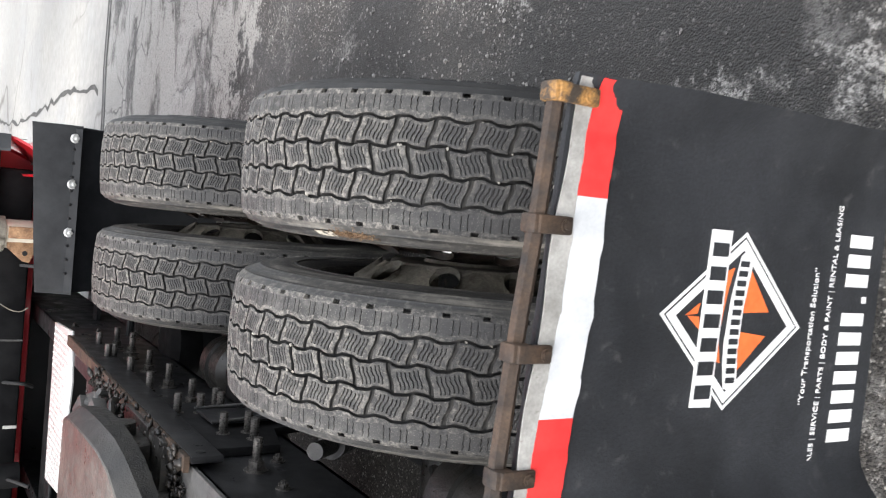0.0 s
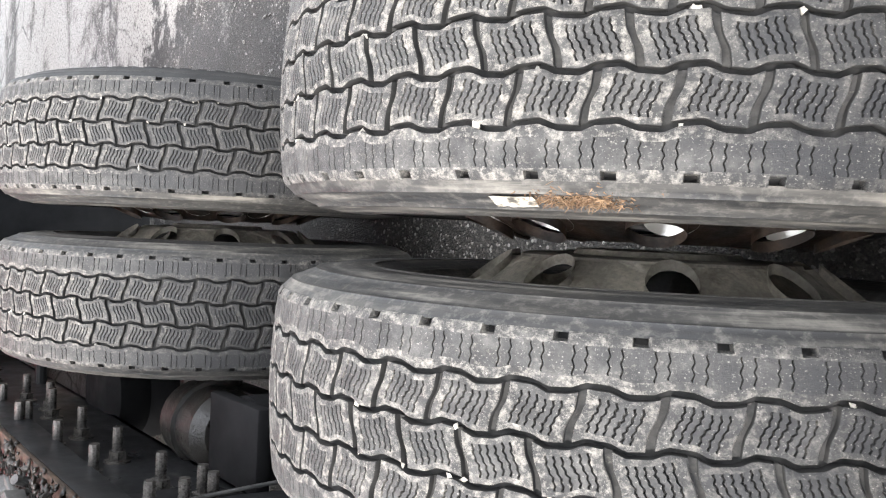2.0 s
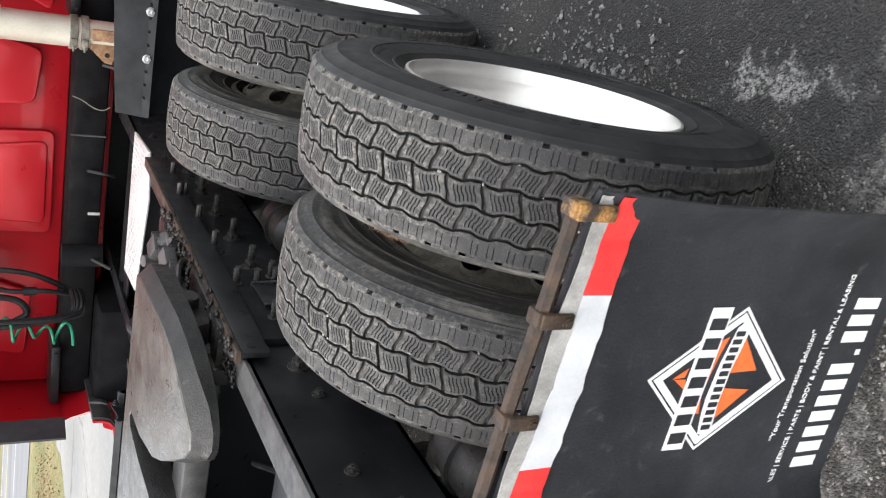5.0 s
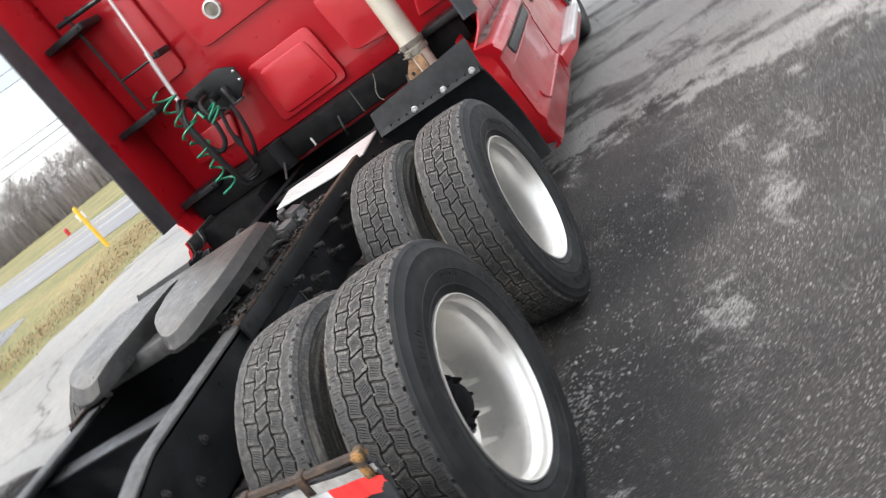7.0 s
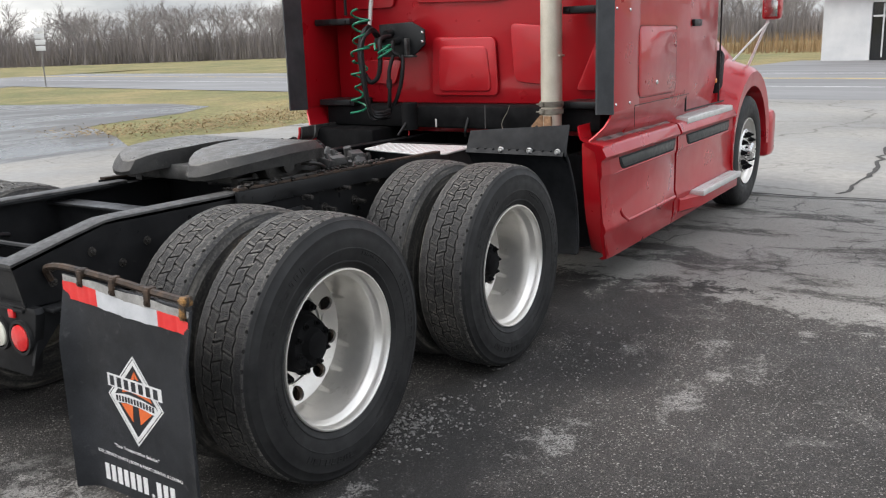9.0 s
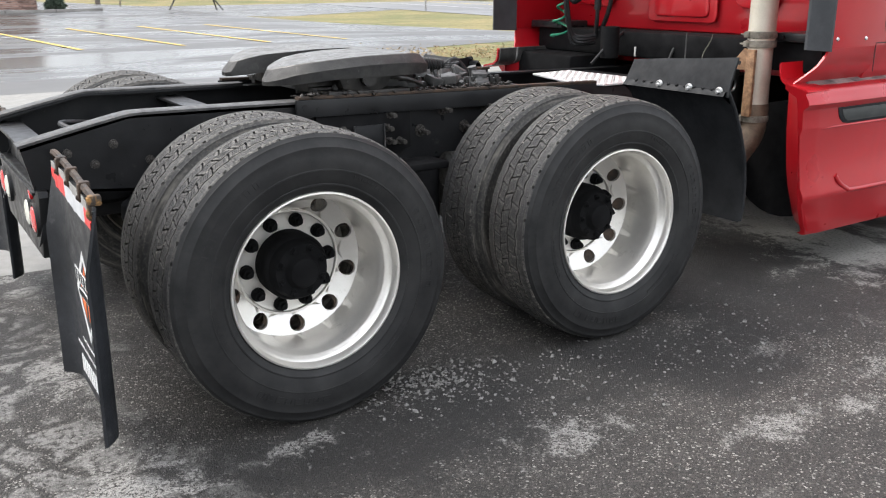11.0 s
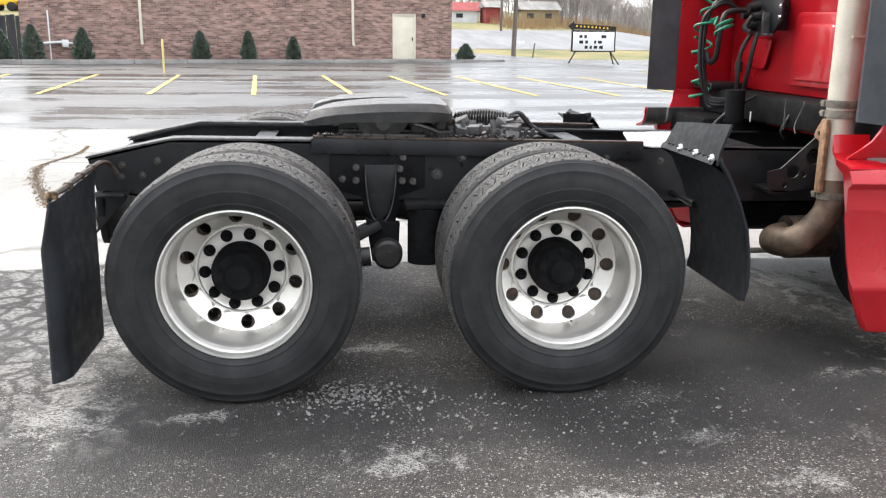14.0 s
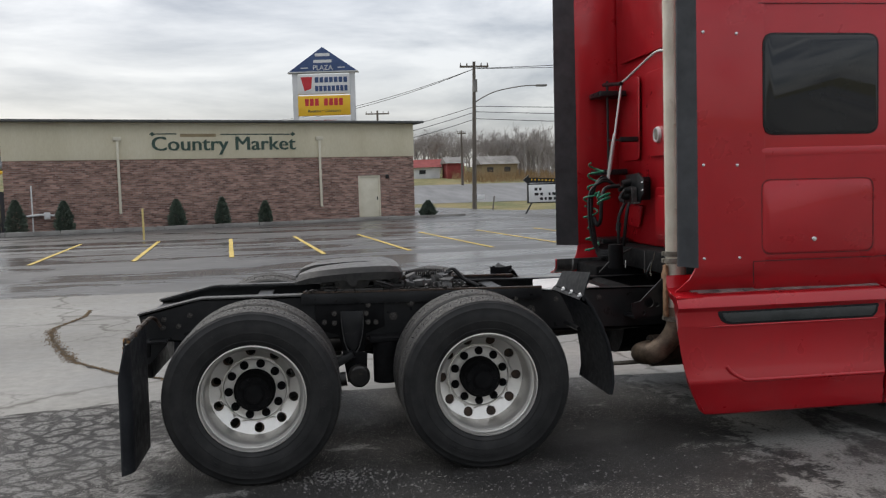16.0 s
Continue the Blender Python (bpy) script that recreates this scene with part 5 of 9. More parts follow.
def mud_flap(side):
    flap = thing("mud_flap", (0, 0, 0), "", "")
    flap.parent = truck
    bm = bmesh.new()
    ny, nz = 24, 24
    cols = []
    for i in range(ny + 1):
        y = side * (0.60 + 0.61 * i / ny)
        col = []
        for k in range(nz + 1):
            drop = 0.043 * (i / ny)
            z = 0.864 - drop - (0.744 - 0.03 * (i / ny)) * k / nz
            x = flap_x(y, z)
            col.append((bm.verts.new((x - 0.0045, y, z)), bm.verts.new((x + 0.0045, y, z))))
        cols.append(col)
    for i in range(ny):
        for k in range(nz):
            for s in (0, 1):
                q = (cols[i][k][s], cols[i + 1][k][s], cols[i + 1][k + 1][s], cols[i][k + 1][s])
                bm.faces.new(q)
    for k in range(nz):
        bm.faces.new((cols[0][k][0], cols[0][k][1], cols[0][k + 1][1], cols[0][k + 1][0]))
        bm.faces.new((cols[ny][k][0], cols[ny][k][1], cols[ny][k + 1][1], cols[ny][k + 1][0]))
    for i in range(ny):
        bm.faces.new((cols[i][0][0], cols[i][0][1], cols[i + 1][0][1], cols[i + 1][0][0]))
        bm.faces.new((cols[i][nz][0], cols[i][nz][1], cols[i + 1][nz][1], cols[i + 1][nz][0]))
    bmesh.ops.recalc_face_normals(bm, faces=bm.faces[:])
    part("sheet", bm, FLAP, flap, "black rubber sheet with white and orange print")
    # hanger bar with clips
    bm = bmesh.new()
    tube(bm, bend([(-0.60, side * 0.44, 0.81), (-0.625, side * 0.455, 0.855), (-0.638, side * 0.52, 0.876), (-0.640, side * 0.62, 0.880), (-0.643, side * 0.86, 0.867), (-0.646, side * 1.02, 0.854), (-0.650, side * 1.180, 0.845)], 5), 0.0118, 6)
    part("hanger_bar", bm, RUST, flap, "rusty bent hanger bar")
    for y, z in ((0.69, 0.876), (0.85, 0.868), (1.015, 0.854)):
        x = -0.644
        bm = bmesh.new()
        box(bm, x - 0.016, x + 0.016, side * y - 0.013, side * y + 0.013, z - 0.015, z + 0.014, 0.005)
        box(bm, x - 0.020, x - 0.010, side * y - 0.012, side * y + 0.012, z - 0.046, z + 0.008, 0.003)
        bolt(bm, (x - 0.020, side * y, z - 0.034), (-1, 0, 0), 0.006, 0.006)
        part("clip", bm, RUST, flap)
    bm = bmesh.new()
    box(bm, -0.668, -0.634, side * 1.182 - 0.013, side * 1.182 + 0.013, 0.830, 0.861, 0.005)
    box(bm, -0.672, -0.662, side * 1.180 - 0.012, side * 1.180 + 0.012, 0.790, 0.855, 0.003)
    bolt(bm, (-0.672, side * 1.180, 0.806), (-1, 0, 0), 0.007, 0.005)
    part("end_cap", bm, RUST_CAP, flap, "orange rusted end cap")
    # banded reflective strip, crinkled
    marks = [(0.602, 0.765, REFLECT_RED), (0.765, 1.055, REFLECT_WHITE), (1.055, 1.206, REFLECT_RED)]
    for a, b, mat in marks + [(0.606, 1.205, None)]:
        bm = bmesh.new()
        n = 26
        upper = mat is None
        prev = None
        for i in range(n + 1):
            y = a + (b - a) * i / n
            w = (y - 0.60) / 0.61
            base = 0.841 - 0.057 * w + 0.003 * math.sin(w * 9)
            z0, z1 = (base + 0.002, 0.866 - 0.050 * w - 0.003 * math.sin(w * 17)) if upper else (base - 0.058 + 0.011 * w, base + 0.002)
            cr = 0.002 * math.sin(y * 61) + 0.0008 * math.sin(y * 137 + 1)
            x = flap_x(y, z1) - 0.0075 - (0.0 if upper else 0.0006)
            cur = (bm.verts.new((x - abs(cr), side * y, z0 + cr * 0.6)), bm.verts.new((x - abs(cr) * 0.6, side * y, z1)), bm.verts.new((x + 0.0015, side * y, z0 + cr * 0.6)), bm.verts.new((x + 0.0015, side * y, z1)))
            if prev:
                bm.faces.new((prev[0], prev[1], cur[1], cur[0]))
                bm.faces.new((prev[2], prev[3], cur[3], cur[2]))
                bm.faces.new((prev[1], prev[3], cur[3], cur[1]))
                bm.faces.new((prev[0], prev[2], cur[2], cur[0]))
            prev = cur
        bmesh.ops.recalc_face_normals(bm, faces=bm.faces[:])
        part("reflective_strip", bm, mat or TAPE_EDGE, flap, "creased red reflective strip" if mat is REFLECT_RED else "creased white reflective strip")
    # printed emblem: plain shapes for the maker's mark
    c, sg = 0.896, side

    def pts(*pairs):
        return [(sg * y, z) for y, z in pairs]
    T, B, L, R = (0.905, 0.628), (0.888, 0.315), (0.762, 0.478), (1.030, 0.462)

    def shrink(k):
        return [(c + (y - c) * k, 0.471 + (z - 0.471) * k) for y, z in (T, R, B, L)]
    for k0, k1 in ((1.0, 0.955), (0.92, 0.80)):
        o, i = shrink(k0), shrink(k1)
        for n in range(4):
            decal("emblem_frame", pts(o[n], o[(n + 1) % 4], i[(n + 1) % 4], i[n]), flap, WHITE_PRINT)
    decal("emblem_shard", pts((0.973, 0.443), (0.911, 0.394), (0.909, 0.457), (0.944, 0.452)), flap, ORANGE_PRINT)
    decal("emblem_shard", pts((0.880, 0.455), (0.874, 0.397), (0.823, 0.453), (0.851, 0.457)), flap, ORANGE_PRINT)
    decal("emblem_tip", pts((0.904, 0.576), (0.922, 0.548), (0.906, 0.552)), flap, ORANGE_PRINT)
    decal("emblem_tip", pts((0.903, 0.572), (0.902, 0.548), (0.884, 0.546)), flap, ORANGE_PRINT)
    decal("emblem_wing", pts((0.919, 0.514), (0.944, 0.507), (0.971, 0.494), (0.976, 0.481), (0.945, 0.490), (0.906, 0.497), (0.871, 0.502), (0.833, 0.494), (0.838, 0.508), (0.870, 0.514)), flap, ORANGE_PRINT, 0.001)
    decal("emblem_band", pts((0.769, 0.551), (1.030, 0.539), (1.030, 0.495), (0.768, 0.507)), flap, WHITE_PRINT, 0.0024)
    for k in range(7):
        y = 0.781 + 0.0350 * k
        z = 0.5285 - 0.047 * (y - 0.77)
        decal("mark_bar", pts((y, z + 0.0165), (y + 0.020, z + 0.0155), (y + 0.020, z - 0.0175), (y, z - 0.0165)), flap, FLAP, 0.0036)
    decal("emblem_band", pts((0.795, 0.482), (0.830, 0.488), (0.863, 0.490), (0.928, 0.484), (0.994, 0.470), (1.002, 0.459), (0.996, 0.448), (0.983, 0.443), (0.916, 0.455), (0.851, 0.459), (0.802, 0.454), (0.791, 0.468)), flap, WHITE_PRINT, 0.0024)
    for k in range(13):
        y = 0.803 + 0.0146 * k
        z = 0.4705 + 0.006 * math.sin((y - 0.79) / 0.21 * math.pi) - 0.055 * (y - 0.79)
        decal("mark_bar", pts((y, z + 0.009), (y + 0.0085, z + 0.009), (y + 0.0085, z - 0.010), (y, z - 0.010)), flap, FLAP, 0.0036)
    for k in range(11):
        y = 0.694 + 0.0325 * k
        z = 0.184 - 0.010 * (y - 0.69) / 0.36
        if k == 7:
            decal("mark_bar", pts((y + 0.009, z - 0.020), (y + 0.020, z - 0.020), (y + 0.020, z - 0.031), (y + 0.009, z - 0.031)), flap, WHITE_PRINT)
        else:
            decal("mark_bar", pts((y + 0.003, z + 0.030), (y + 0.0245, z + 0.0295), (y + 0.0245, z - 0.030), (y + 0.003, z - 0.0295)), flap, WHITE_PRINT)
    tilt = pose(0, 0, 0, 0, 0, -2.4)
    if side < 0:
        words("tag_line", "\u201cYour Transportation Solution\u201d", 0.0172, (flap_x(0.87, 0.30) - 0.0062, -0.874, 0.289), REARWARD @ tilt, WHITE_PRINT, flap)
        words("service_line", "SALES | SERVICE | PARTS | BODY & PAINT | RENTAL & LEASING", 0.0155, (flap_x(0.87, 0.255) - 0.0062, -0.874, 0.2475), REARWARD @ tilt, WHITE_PRINT, flap)
    return flap


for side in (-1, 1):
    mud_flap(side)


# ---- cab and sleeper ----
cab = thing("cab", (0, 0, 0), "", "")
cab.parent = truck
cab["label"] = "glossy red sleeper cab, dusty towards the bottom"


def body_ring(x, w, z0, z1, wl, r=0.12):
    """A cross-section of the body: half width w, drawn in to wl at the sill."""
    half = [(0.0, z0), (wl - 0.02, z0), (wl, z0 + 0.02), (w - 0.01, z0 + 0.20), (w, z0 + 0.26), (w, (z0 + z1) / 2), (w - 0.004, z1 - r * 1.6), (w - r * 0.3, z1 - r * 0.6), (w - r, z1 - 0.1 * r), (w - 2.2 * r, z1), (0.0, z1 + 0.03)]
    return [(x, y, z) for y, z in half] + [(x, -y, z) for y, z in half[-2:0:-1]]


# sleeper box, then the door section, a little narrower, then the windscreen slope
bm = bmesh.new()
loft(bm, [body_ring(2.985, 1.20, 0.93, 3.45, 1.11), body_ring(3.0, 1.215, 0.925, 3.5, 1.125), body_ring(3.6, 1.22, 0.925, 3.6, 1.13), body_ring(4.02, 1.215, 0.925, 3.6, 1.13), body_ring(4.04, 1.185, 0.925, 3.58, 1.11),
          body_ring(4.9, 1.15, 0.925, 3.35, 1.09), body_ring(5.10, 1.10, 0.925, 2.9, 1.06), body_ring(5.40, 0.98, 0.925, 1.95, 0.95), body_ring(5.55, 0.92, 0.925, 1.60, 0.9)])
part("body_shell", bm, RED, cab, smooth=28)
# rear wall set in between the side extenders
bm = bmesh.new()
box(bm, 2.945, 2.99, -1.19, 1.19, 1.135, 3.44, 0.012)
part("rear_wall", bm, RED, cab)


def raised(poly, depth=0.010, soft=0.008):
    """A pressed panel standing proud of the rear wall, from pairs (y, z)."""
    bm = bmesh.new()
    prism(bm, poly, "x", 2.945 - depth, 2.947)
    es = [e for e in bm.edges if abs(e.verts[0].co.x - e.verts[1].co.x) < 1e-5 and e.verts[0].co.x < 2.944]
    bmesh.ops.bevel(bm, geom=es, offset=soft, segments=3, profile=0.5, affect="EDGES")
    return part("pressed_panel", bm, RED, cab, smooth=22)


def rounded(poly, r, n=4):
    out = []
    m = len(poly)
    for i in range(m):
        p, a, b = Vector(poly[i]), Vector(poly[i - 1]), Vector(poly[(i + 1) % m])
        u, w = (a - p).normalized(), (b - p).normalized()
        p0, p1 = p + u * r, p + w * r
        for k in range(n + 1):
            t = k / n
            out.append(tuple((1 - t) ** 2 * p0 + 2 * t * (1 - t) * p + t * t * p1))
    return out


raised(rounded([(0.30, 1.185), (-0.235, 1.185), (-0.215, 1.575), (0.285, 1.585)], 0.05), 0.008)
raised(rounded([(0.245, 1.215), (-0.185, 1.215), (-0.150, 1.515), (0.225, 1.525)], 0.045), 0.020, 0.012)
raised(rounded([(-0.36, 1.28), (-0.62, 1.25), (-0.70, 1.62), (-0.33, 1.66)], 0.05), 0.012, 0.01)
raised(rounded([(-0.80, 1.22), (-1.10, 1.22), (-1.10, 1.62), (-0.98, 1.62)], 0.04), 0.010, 0.008)
raised(rounded([(0.42, 1.82), (-0.30, 1.80), (-0.34, 2.46), (0.46, 2.46)], 0.07), 0.010, 0.009)
raised(rounded([(0.98, 1.28), (0.62, 1.26), (0.55, 1.44), (0.95, 1.44)], 0.04), 0.010, 0.008)
raised(rounded([(0.98, 1.80), (0.60, 1.80), (0.58, 2.46), (0.98, 2.46)], 0.05), 0.010, 0.008)
raised(rounded([(-0.46, 2.06), (-1.06, 2.06), (-1.06, 2.60), (-0.50, 2.60)], 0.05), 0.010, 0.008)
raised(rounded([(1.08, 2.60), (-1.08, 2.60), (-1.0, 3.2), (1.0, 3.2)], 0.08), 0.012, 0.009)

# two round ports and a louvred vent
for y in (0.195, -0.136):
    bm = bmesh.new()
    lathe(bm, [(0.042, -0.012), (0.046, -0.022), (0.056, -0.020), (0.062, -0.004), (0.062, 0.004)], (2.935, y, 1.972), 28, axis="x")
    port = part("port_ring", bm, ALU, cab, "bright ring round a small port")
    bm = bmesh.new()
    lathe(bm, [(0.0, -0.018), (0.040, -0.017), (0.046, 0.004)], (2.936, y, 1.972), 28, axis="x")
    part("lens", bm, STEEL_DIRTY, port)
bm = bmesh.new()
box(bm, 2.930, 2.95, -0.585, -0.415, 1.885, 1.985, 0.008)
vent = part("vent", bm, FENDER, cab, "black louvred vent")
for k in range(8):
    bm = bmesh.new()
    box(bm, -0.008, 0.008, -0.0025, 0.0025, -0.036, 0.036, m=pose(2.928, -0.565 + 0.0187 * k, 1.935, 0, 0, 35))
    part("slat", bm, HOSE, vent)

# side extenders: red panel, then a grey rubber strip
for side in (-1, 1):
    bm = bmesh.new()
    prism(bm, [(3.02, 1.118), (2.585, 1.118), (2.585, 3.42), (3.02, 3.48)], "y", *sorted((side * 1.222, side * 1.205)), 0.004)
    ext = part("side_extender", bm, RED, cab, "red side extender panel with rivets")
    bm = bmesh.new()
    foot = [(1.2215, 1.120, 2.585), (1.214, 1.085, 2.578), (1.190, 1.040, 2.560), (1.155, 0.998, 2.530), (1.122, 0.965, 2.505), (1.112, 0.950, 2.498)]
    loft(bm, [[(x + (k if j == 0 else 0), side * y, z) for y, z, k in foot] + [(x + (k if j == 0 else 0), side * (y - 0.012), z) for y, z, k in foot[::-1]] for j, x in ((0, 0.0), (1, 2.80), (1, 3.005))])
    part("flared_foot", bm, RED, ext, "red panel foot curving in to the ledge", smooth=60)
    for x, z in ((2.635, 1.708), (2.845, 1.703), (2.635, 1.160), (2.855, 1.157), (2.64, 2.475), (2.845, 2.465)):
        bm = bmesh.new()
        lathe(bm, [(0.0, -0.006), (0.007, -0.005), (0.0105, 0.0)], (x, side * 1.2225, z), 14)
        if side > 0:
            bmesh.ops.scale(bm, vec=(1, -1, 1), space=Matrix.Translation((0, -side * 1.2225, 0)), verts=bm.verts[:])
        part("rivet", bm, CHROME, ext)
    bm = bmesh.new()
    # the rubber edge toes in towards the rear, the far one hangs straight
    toe = 0.060 if side < 0 else 0.012
    back = 0.0 if side < 0 else -0.105
    loft(bm, [[(2.498 + back + lean, side * (1.210 - toe), z), (2.500 + back + lean, side * (1.222 - toe), z), (2.586, side * 1.225, z - 0.008), (2.598, side * 1.2255, z - 0.010), (2.598, side * 1.212, z - 0.010), (2.586, side * 1.204, z - 0.008)] for z, lean in ((1.115, 0.0), (1.7, 0.002), (2.5, 0.006), (3.41, 0.012))])
    part("rubber_strip", bm, GREY_RUBBER, ext, "grey rubber edge strip")
    for z in (1.715, 1.150, 2.35):
        bm = bmesh.new()
        box(bm, 2.70, 2.925, *sorted((side * 0.82, side * 1.19)), z - 0.022, z + 0.022, 0.008)
        cyl(bm, (2.69, side * 0.86, z), (2.70, side * 0.86, z), 0.009, seg=10)
        cyl(bm, (2.69, side * 1.05, z), (2.70, side * 1.05, z), 0.009, seg=10)
        part("extender_brace", bm, BLACK, ext, "black brace bar")

# sleeper window and luggage hatch on each side
for side in (-1, 1):
    bm = bmesh.new()
    shape = rounded([(3.005, 1.875), (3.745, 1.87), (3.745, 2.465), (3.005, 2.47)], 0.075, 6)
    prism(bm, shape, "y", *sorted((side * 1.214, side * 1.2255)), 0.003)
    win = part("sleeper_window", bm, HOSE, cab, "dark sleeper window with black rubber gasket")
    bm = bmesh.new()
    inner = rounded([(3.018, 1.888), (3.732, 1.883), (3.732, 2.452), (3.018, 2.457)], 0.065, 6)
    prism(bm, inner, "y", *sorted((side * 1.22, side * 1.2275)), 0.0015)
    part("pane", bm, GLASS_DARK, win)

    def outline_groove(shape, w=0.007):
        c = Vector((sum(p[0] for p in shape) / len(shape), sum(p[1] for p in shape) / len(shape)))
        bm = bmesh.new()
        n = len(shape)
        for k in range(n):
            a, b = Vector(shape[k]), Vector(shape[(k + 1) % n])
            ai, bi = a + (c - a).normalized() * w, b + (c - b).normalized() * w
            y = side * 1.2222
            bm.faces.new([bm.verts.new((p.x, y, p.y)) for p in (a, b, bi, ai)])
        return bm
    hatch_shape = rounded([(2.995, 1.17), (3.715, 1.165), (3.715, 1.61), (2.995, 1.615)], 0.06, 6)
    bm = bmesh.new()
    prism(bm, rounded([(3.004, 1.179), (3.706, 1.174), (3.706, 1.601), (3.004, 1.606)], 0.055, 6), "y", *sorted((side * 1.218, side * 1.2245)), 0.003)
    hatch = part("luggage_hatch", bm, RED, cab, "red luggage door with a small latch")
    part("hatch_seal", outline_groove(hatch_shape, 0.005), HOSE, hatch, smooth=0)
    bm = bmesh.new()
    lathe(bm, [(0.0, -0.007), (0.012, -0.006), (0.016, 0.0)], (3.33, side * 1.2245, 1.252), 18)
    if side > 0:
        bmesh.ops.scale(bm, vec=(1, -1, 1), space=Matrix.Translation((0, -side * 1.2245, 0)), verts=bm.verts[:])
    part("latch", bm, CHROME, hatch)
    for x0, x1, z0, z1 in ((2.9445, 4.01, 1.130, 1.1345), (2.940, 2.944, 1.0, 1.1345), (2.98, 4.01, 2.637, 2.641)):
        bm = bmesh.new()
        box(bm, x0, x1, *sorted((side * 1.2205, side * 1.223)), z0, z1)
        part("panel_seam", bm, HOSE, cab)
    bm = bmesh.new()
    prism(bm, [(1.2195, 1.750), (1.2248, 1.785), (1.2195, 1.800)], "x", 3.0, 4.0, 0.0) if side > 0 else prism(bm, [(-1.2195, 1.750), (-1.2248, 1.785), (-1.2195, 1.800)], "x", 3.0, 4.0, 0.0)
    part("body_crease", bm, RED, cab, smooth=80)
    # cab door: seam, window, handle, mirror
    bm = bmesh.new()
    w = 1.180
    for x0, x1, z0, z1 in ((4.055, 4.065, 1.0, 2.9), (5.03, 5.04, 1.0, 2.0), (4.06, 5.04, 1.0, 1.01)):
        k0 = 1.189 - (x0 - 4.04) * 0.041
        box(bm, x0, x1, *sorted((side * (k0 - 0.01), side * (k0 + 0.0015))), z0, z1)
    part("door_seam", bm, HOSE, cab)
    bm = bmesh.new()
    loft(bm, [[(4.18, side * (1.184 - 0.0055), 1.85), (4.98, side * (1.151 - 0.0045), 1.80), (4.98, side * 1.14, 2.30), (4.86, side * 1.148, 2.62), (4.18, side * 1.178, 2.62)],
              [(4.18, side * 1.189, 1.85), (4.98, side * 1.150, 1.80), (4.98, side * 1.152, 2.30), (4.86, side * 1.158, 2.62), (4.18, side * 1.189, 2.62)]])
    part("door_window", bm, GLASS_DARK, cab, "dark door window", smooth=0)
    bm = bmesh.new()
    box(bm, 4.16, 4.34, *sorted((side * 1.18, side * 1.205)), 1.60, 1.65, 0.008)
    part("door_handle", bm, BLACK, cab)
    bm = bmesh.new()
    tube(bm, bend([(4.98, side * 1.14, 1.98), (5.05, side * 1.35, 1.97), (5.08, side * 1.50, 1.93)]), 0.014, 8)
    tube(bm, bend([(4.98, side * 1.12, 2.52), (5.06, side * 1.35, 2.52), (5.08, side * 1.50, 2.48)]), 0.014, 8)
    mir = part("mirror_arm", bm, BLACK, cab)
    bm = bmesh.new()
    box(bm, 5.02, 5.14, *sorted((side * 1.44, side * 1.63)), 1.95, 2.48, 0.025)
    part("mirror_shell", bm, RED, mir)
    bm = bmesh.new()
    box(bm, 5.012, 5.0195, *sorted((side * 1.46, side * 1.61)), 1.98, 2.45, 0.003)
    part("mirror_glass", bm, CHROME, mir, "mirror glass")

# windscreen
bm = bmesh.new()
loft(bm, [[(5.12, -0.95, 2.78), (5.12, 0.95, 2.78), (5.43, 0.86, 1.93), (5.43, -0.86, 1.93)], [(5.16, -0.95, 2.80), (5.16, 0.95, 2.80), (5.47, 0.86, 1.95), (5.47, -0.86, 1.95)]])
part("windscreen", bm, GLASS_DARK, cab, smooth=0)

# ---- hood, front fenders, bumper ----
def hood_ring(x, w, zs, zt, zl):
    half = [(0.0, zl), (w - 0.03, zl), (w, zl + 0.04), (w, zs - 0.10), (w - 0.03, zs), (w * 0.80, zs + (zt - zs) * 0.55), (w * 0.5, zt - 0.02), (0.0, zt)]
    return [(x, y, z) for y, z in half] + [(x, -y, z) for y, z in half[-2:0:-1]]


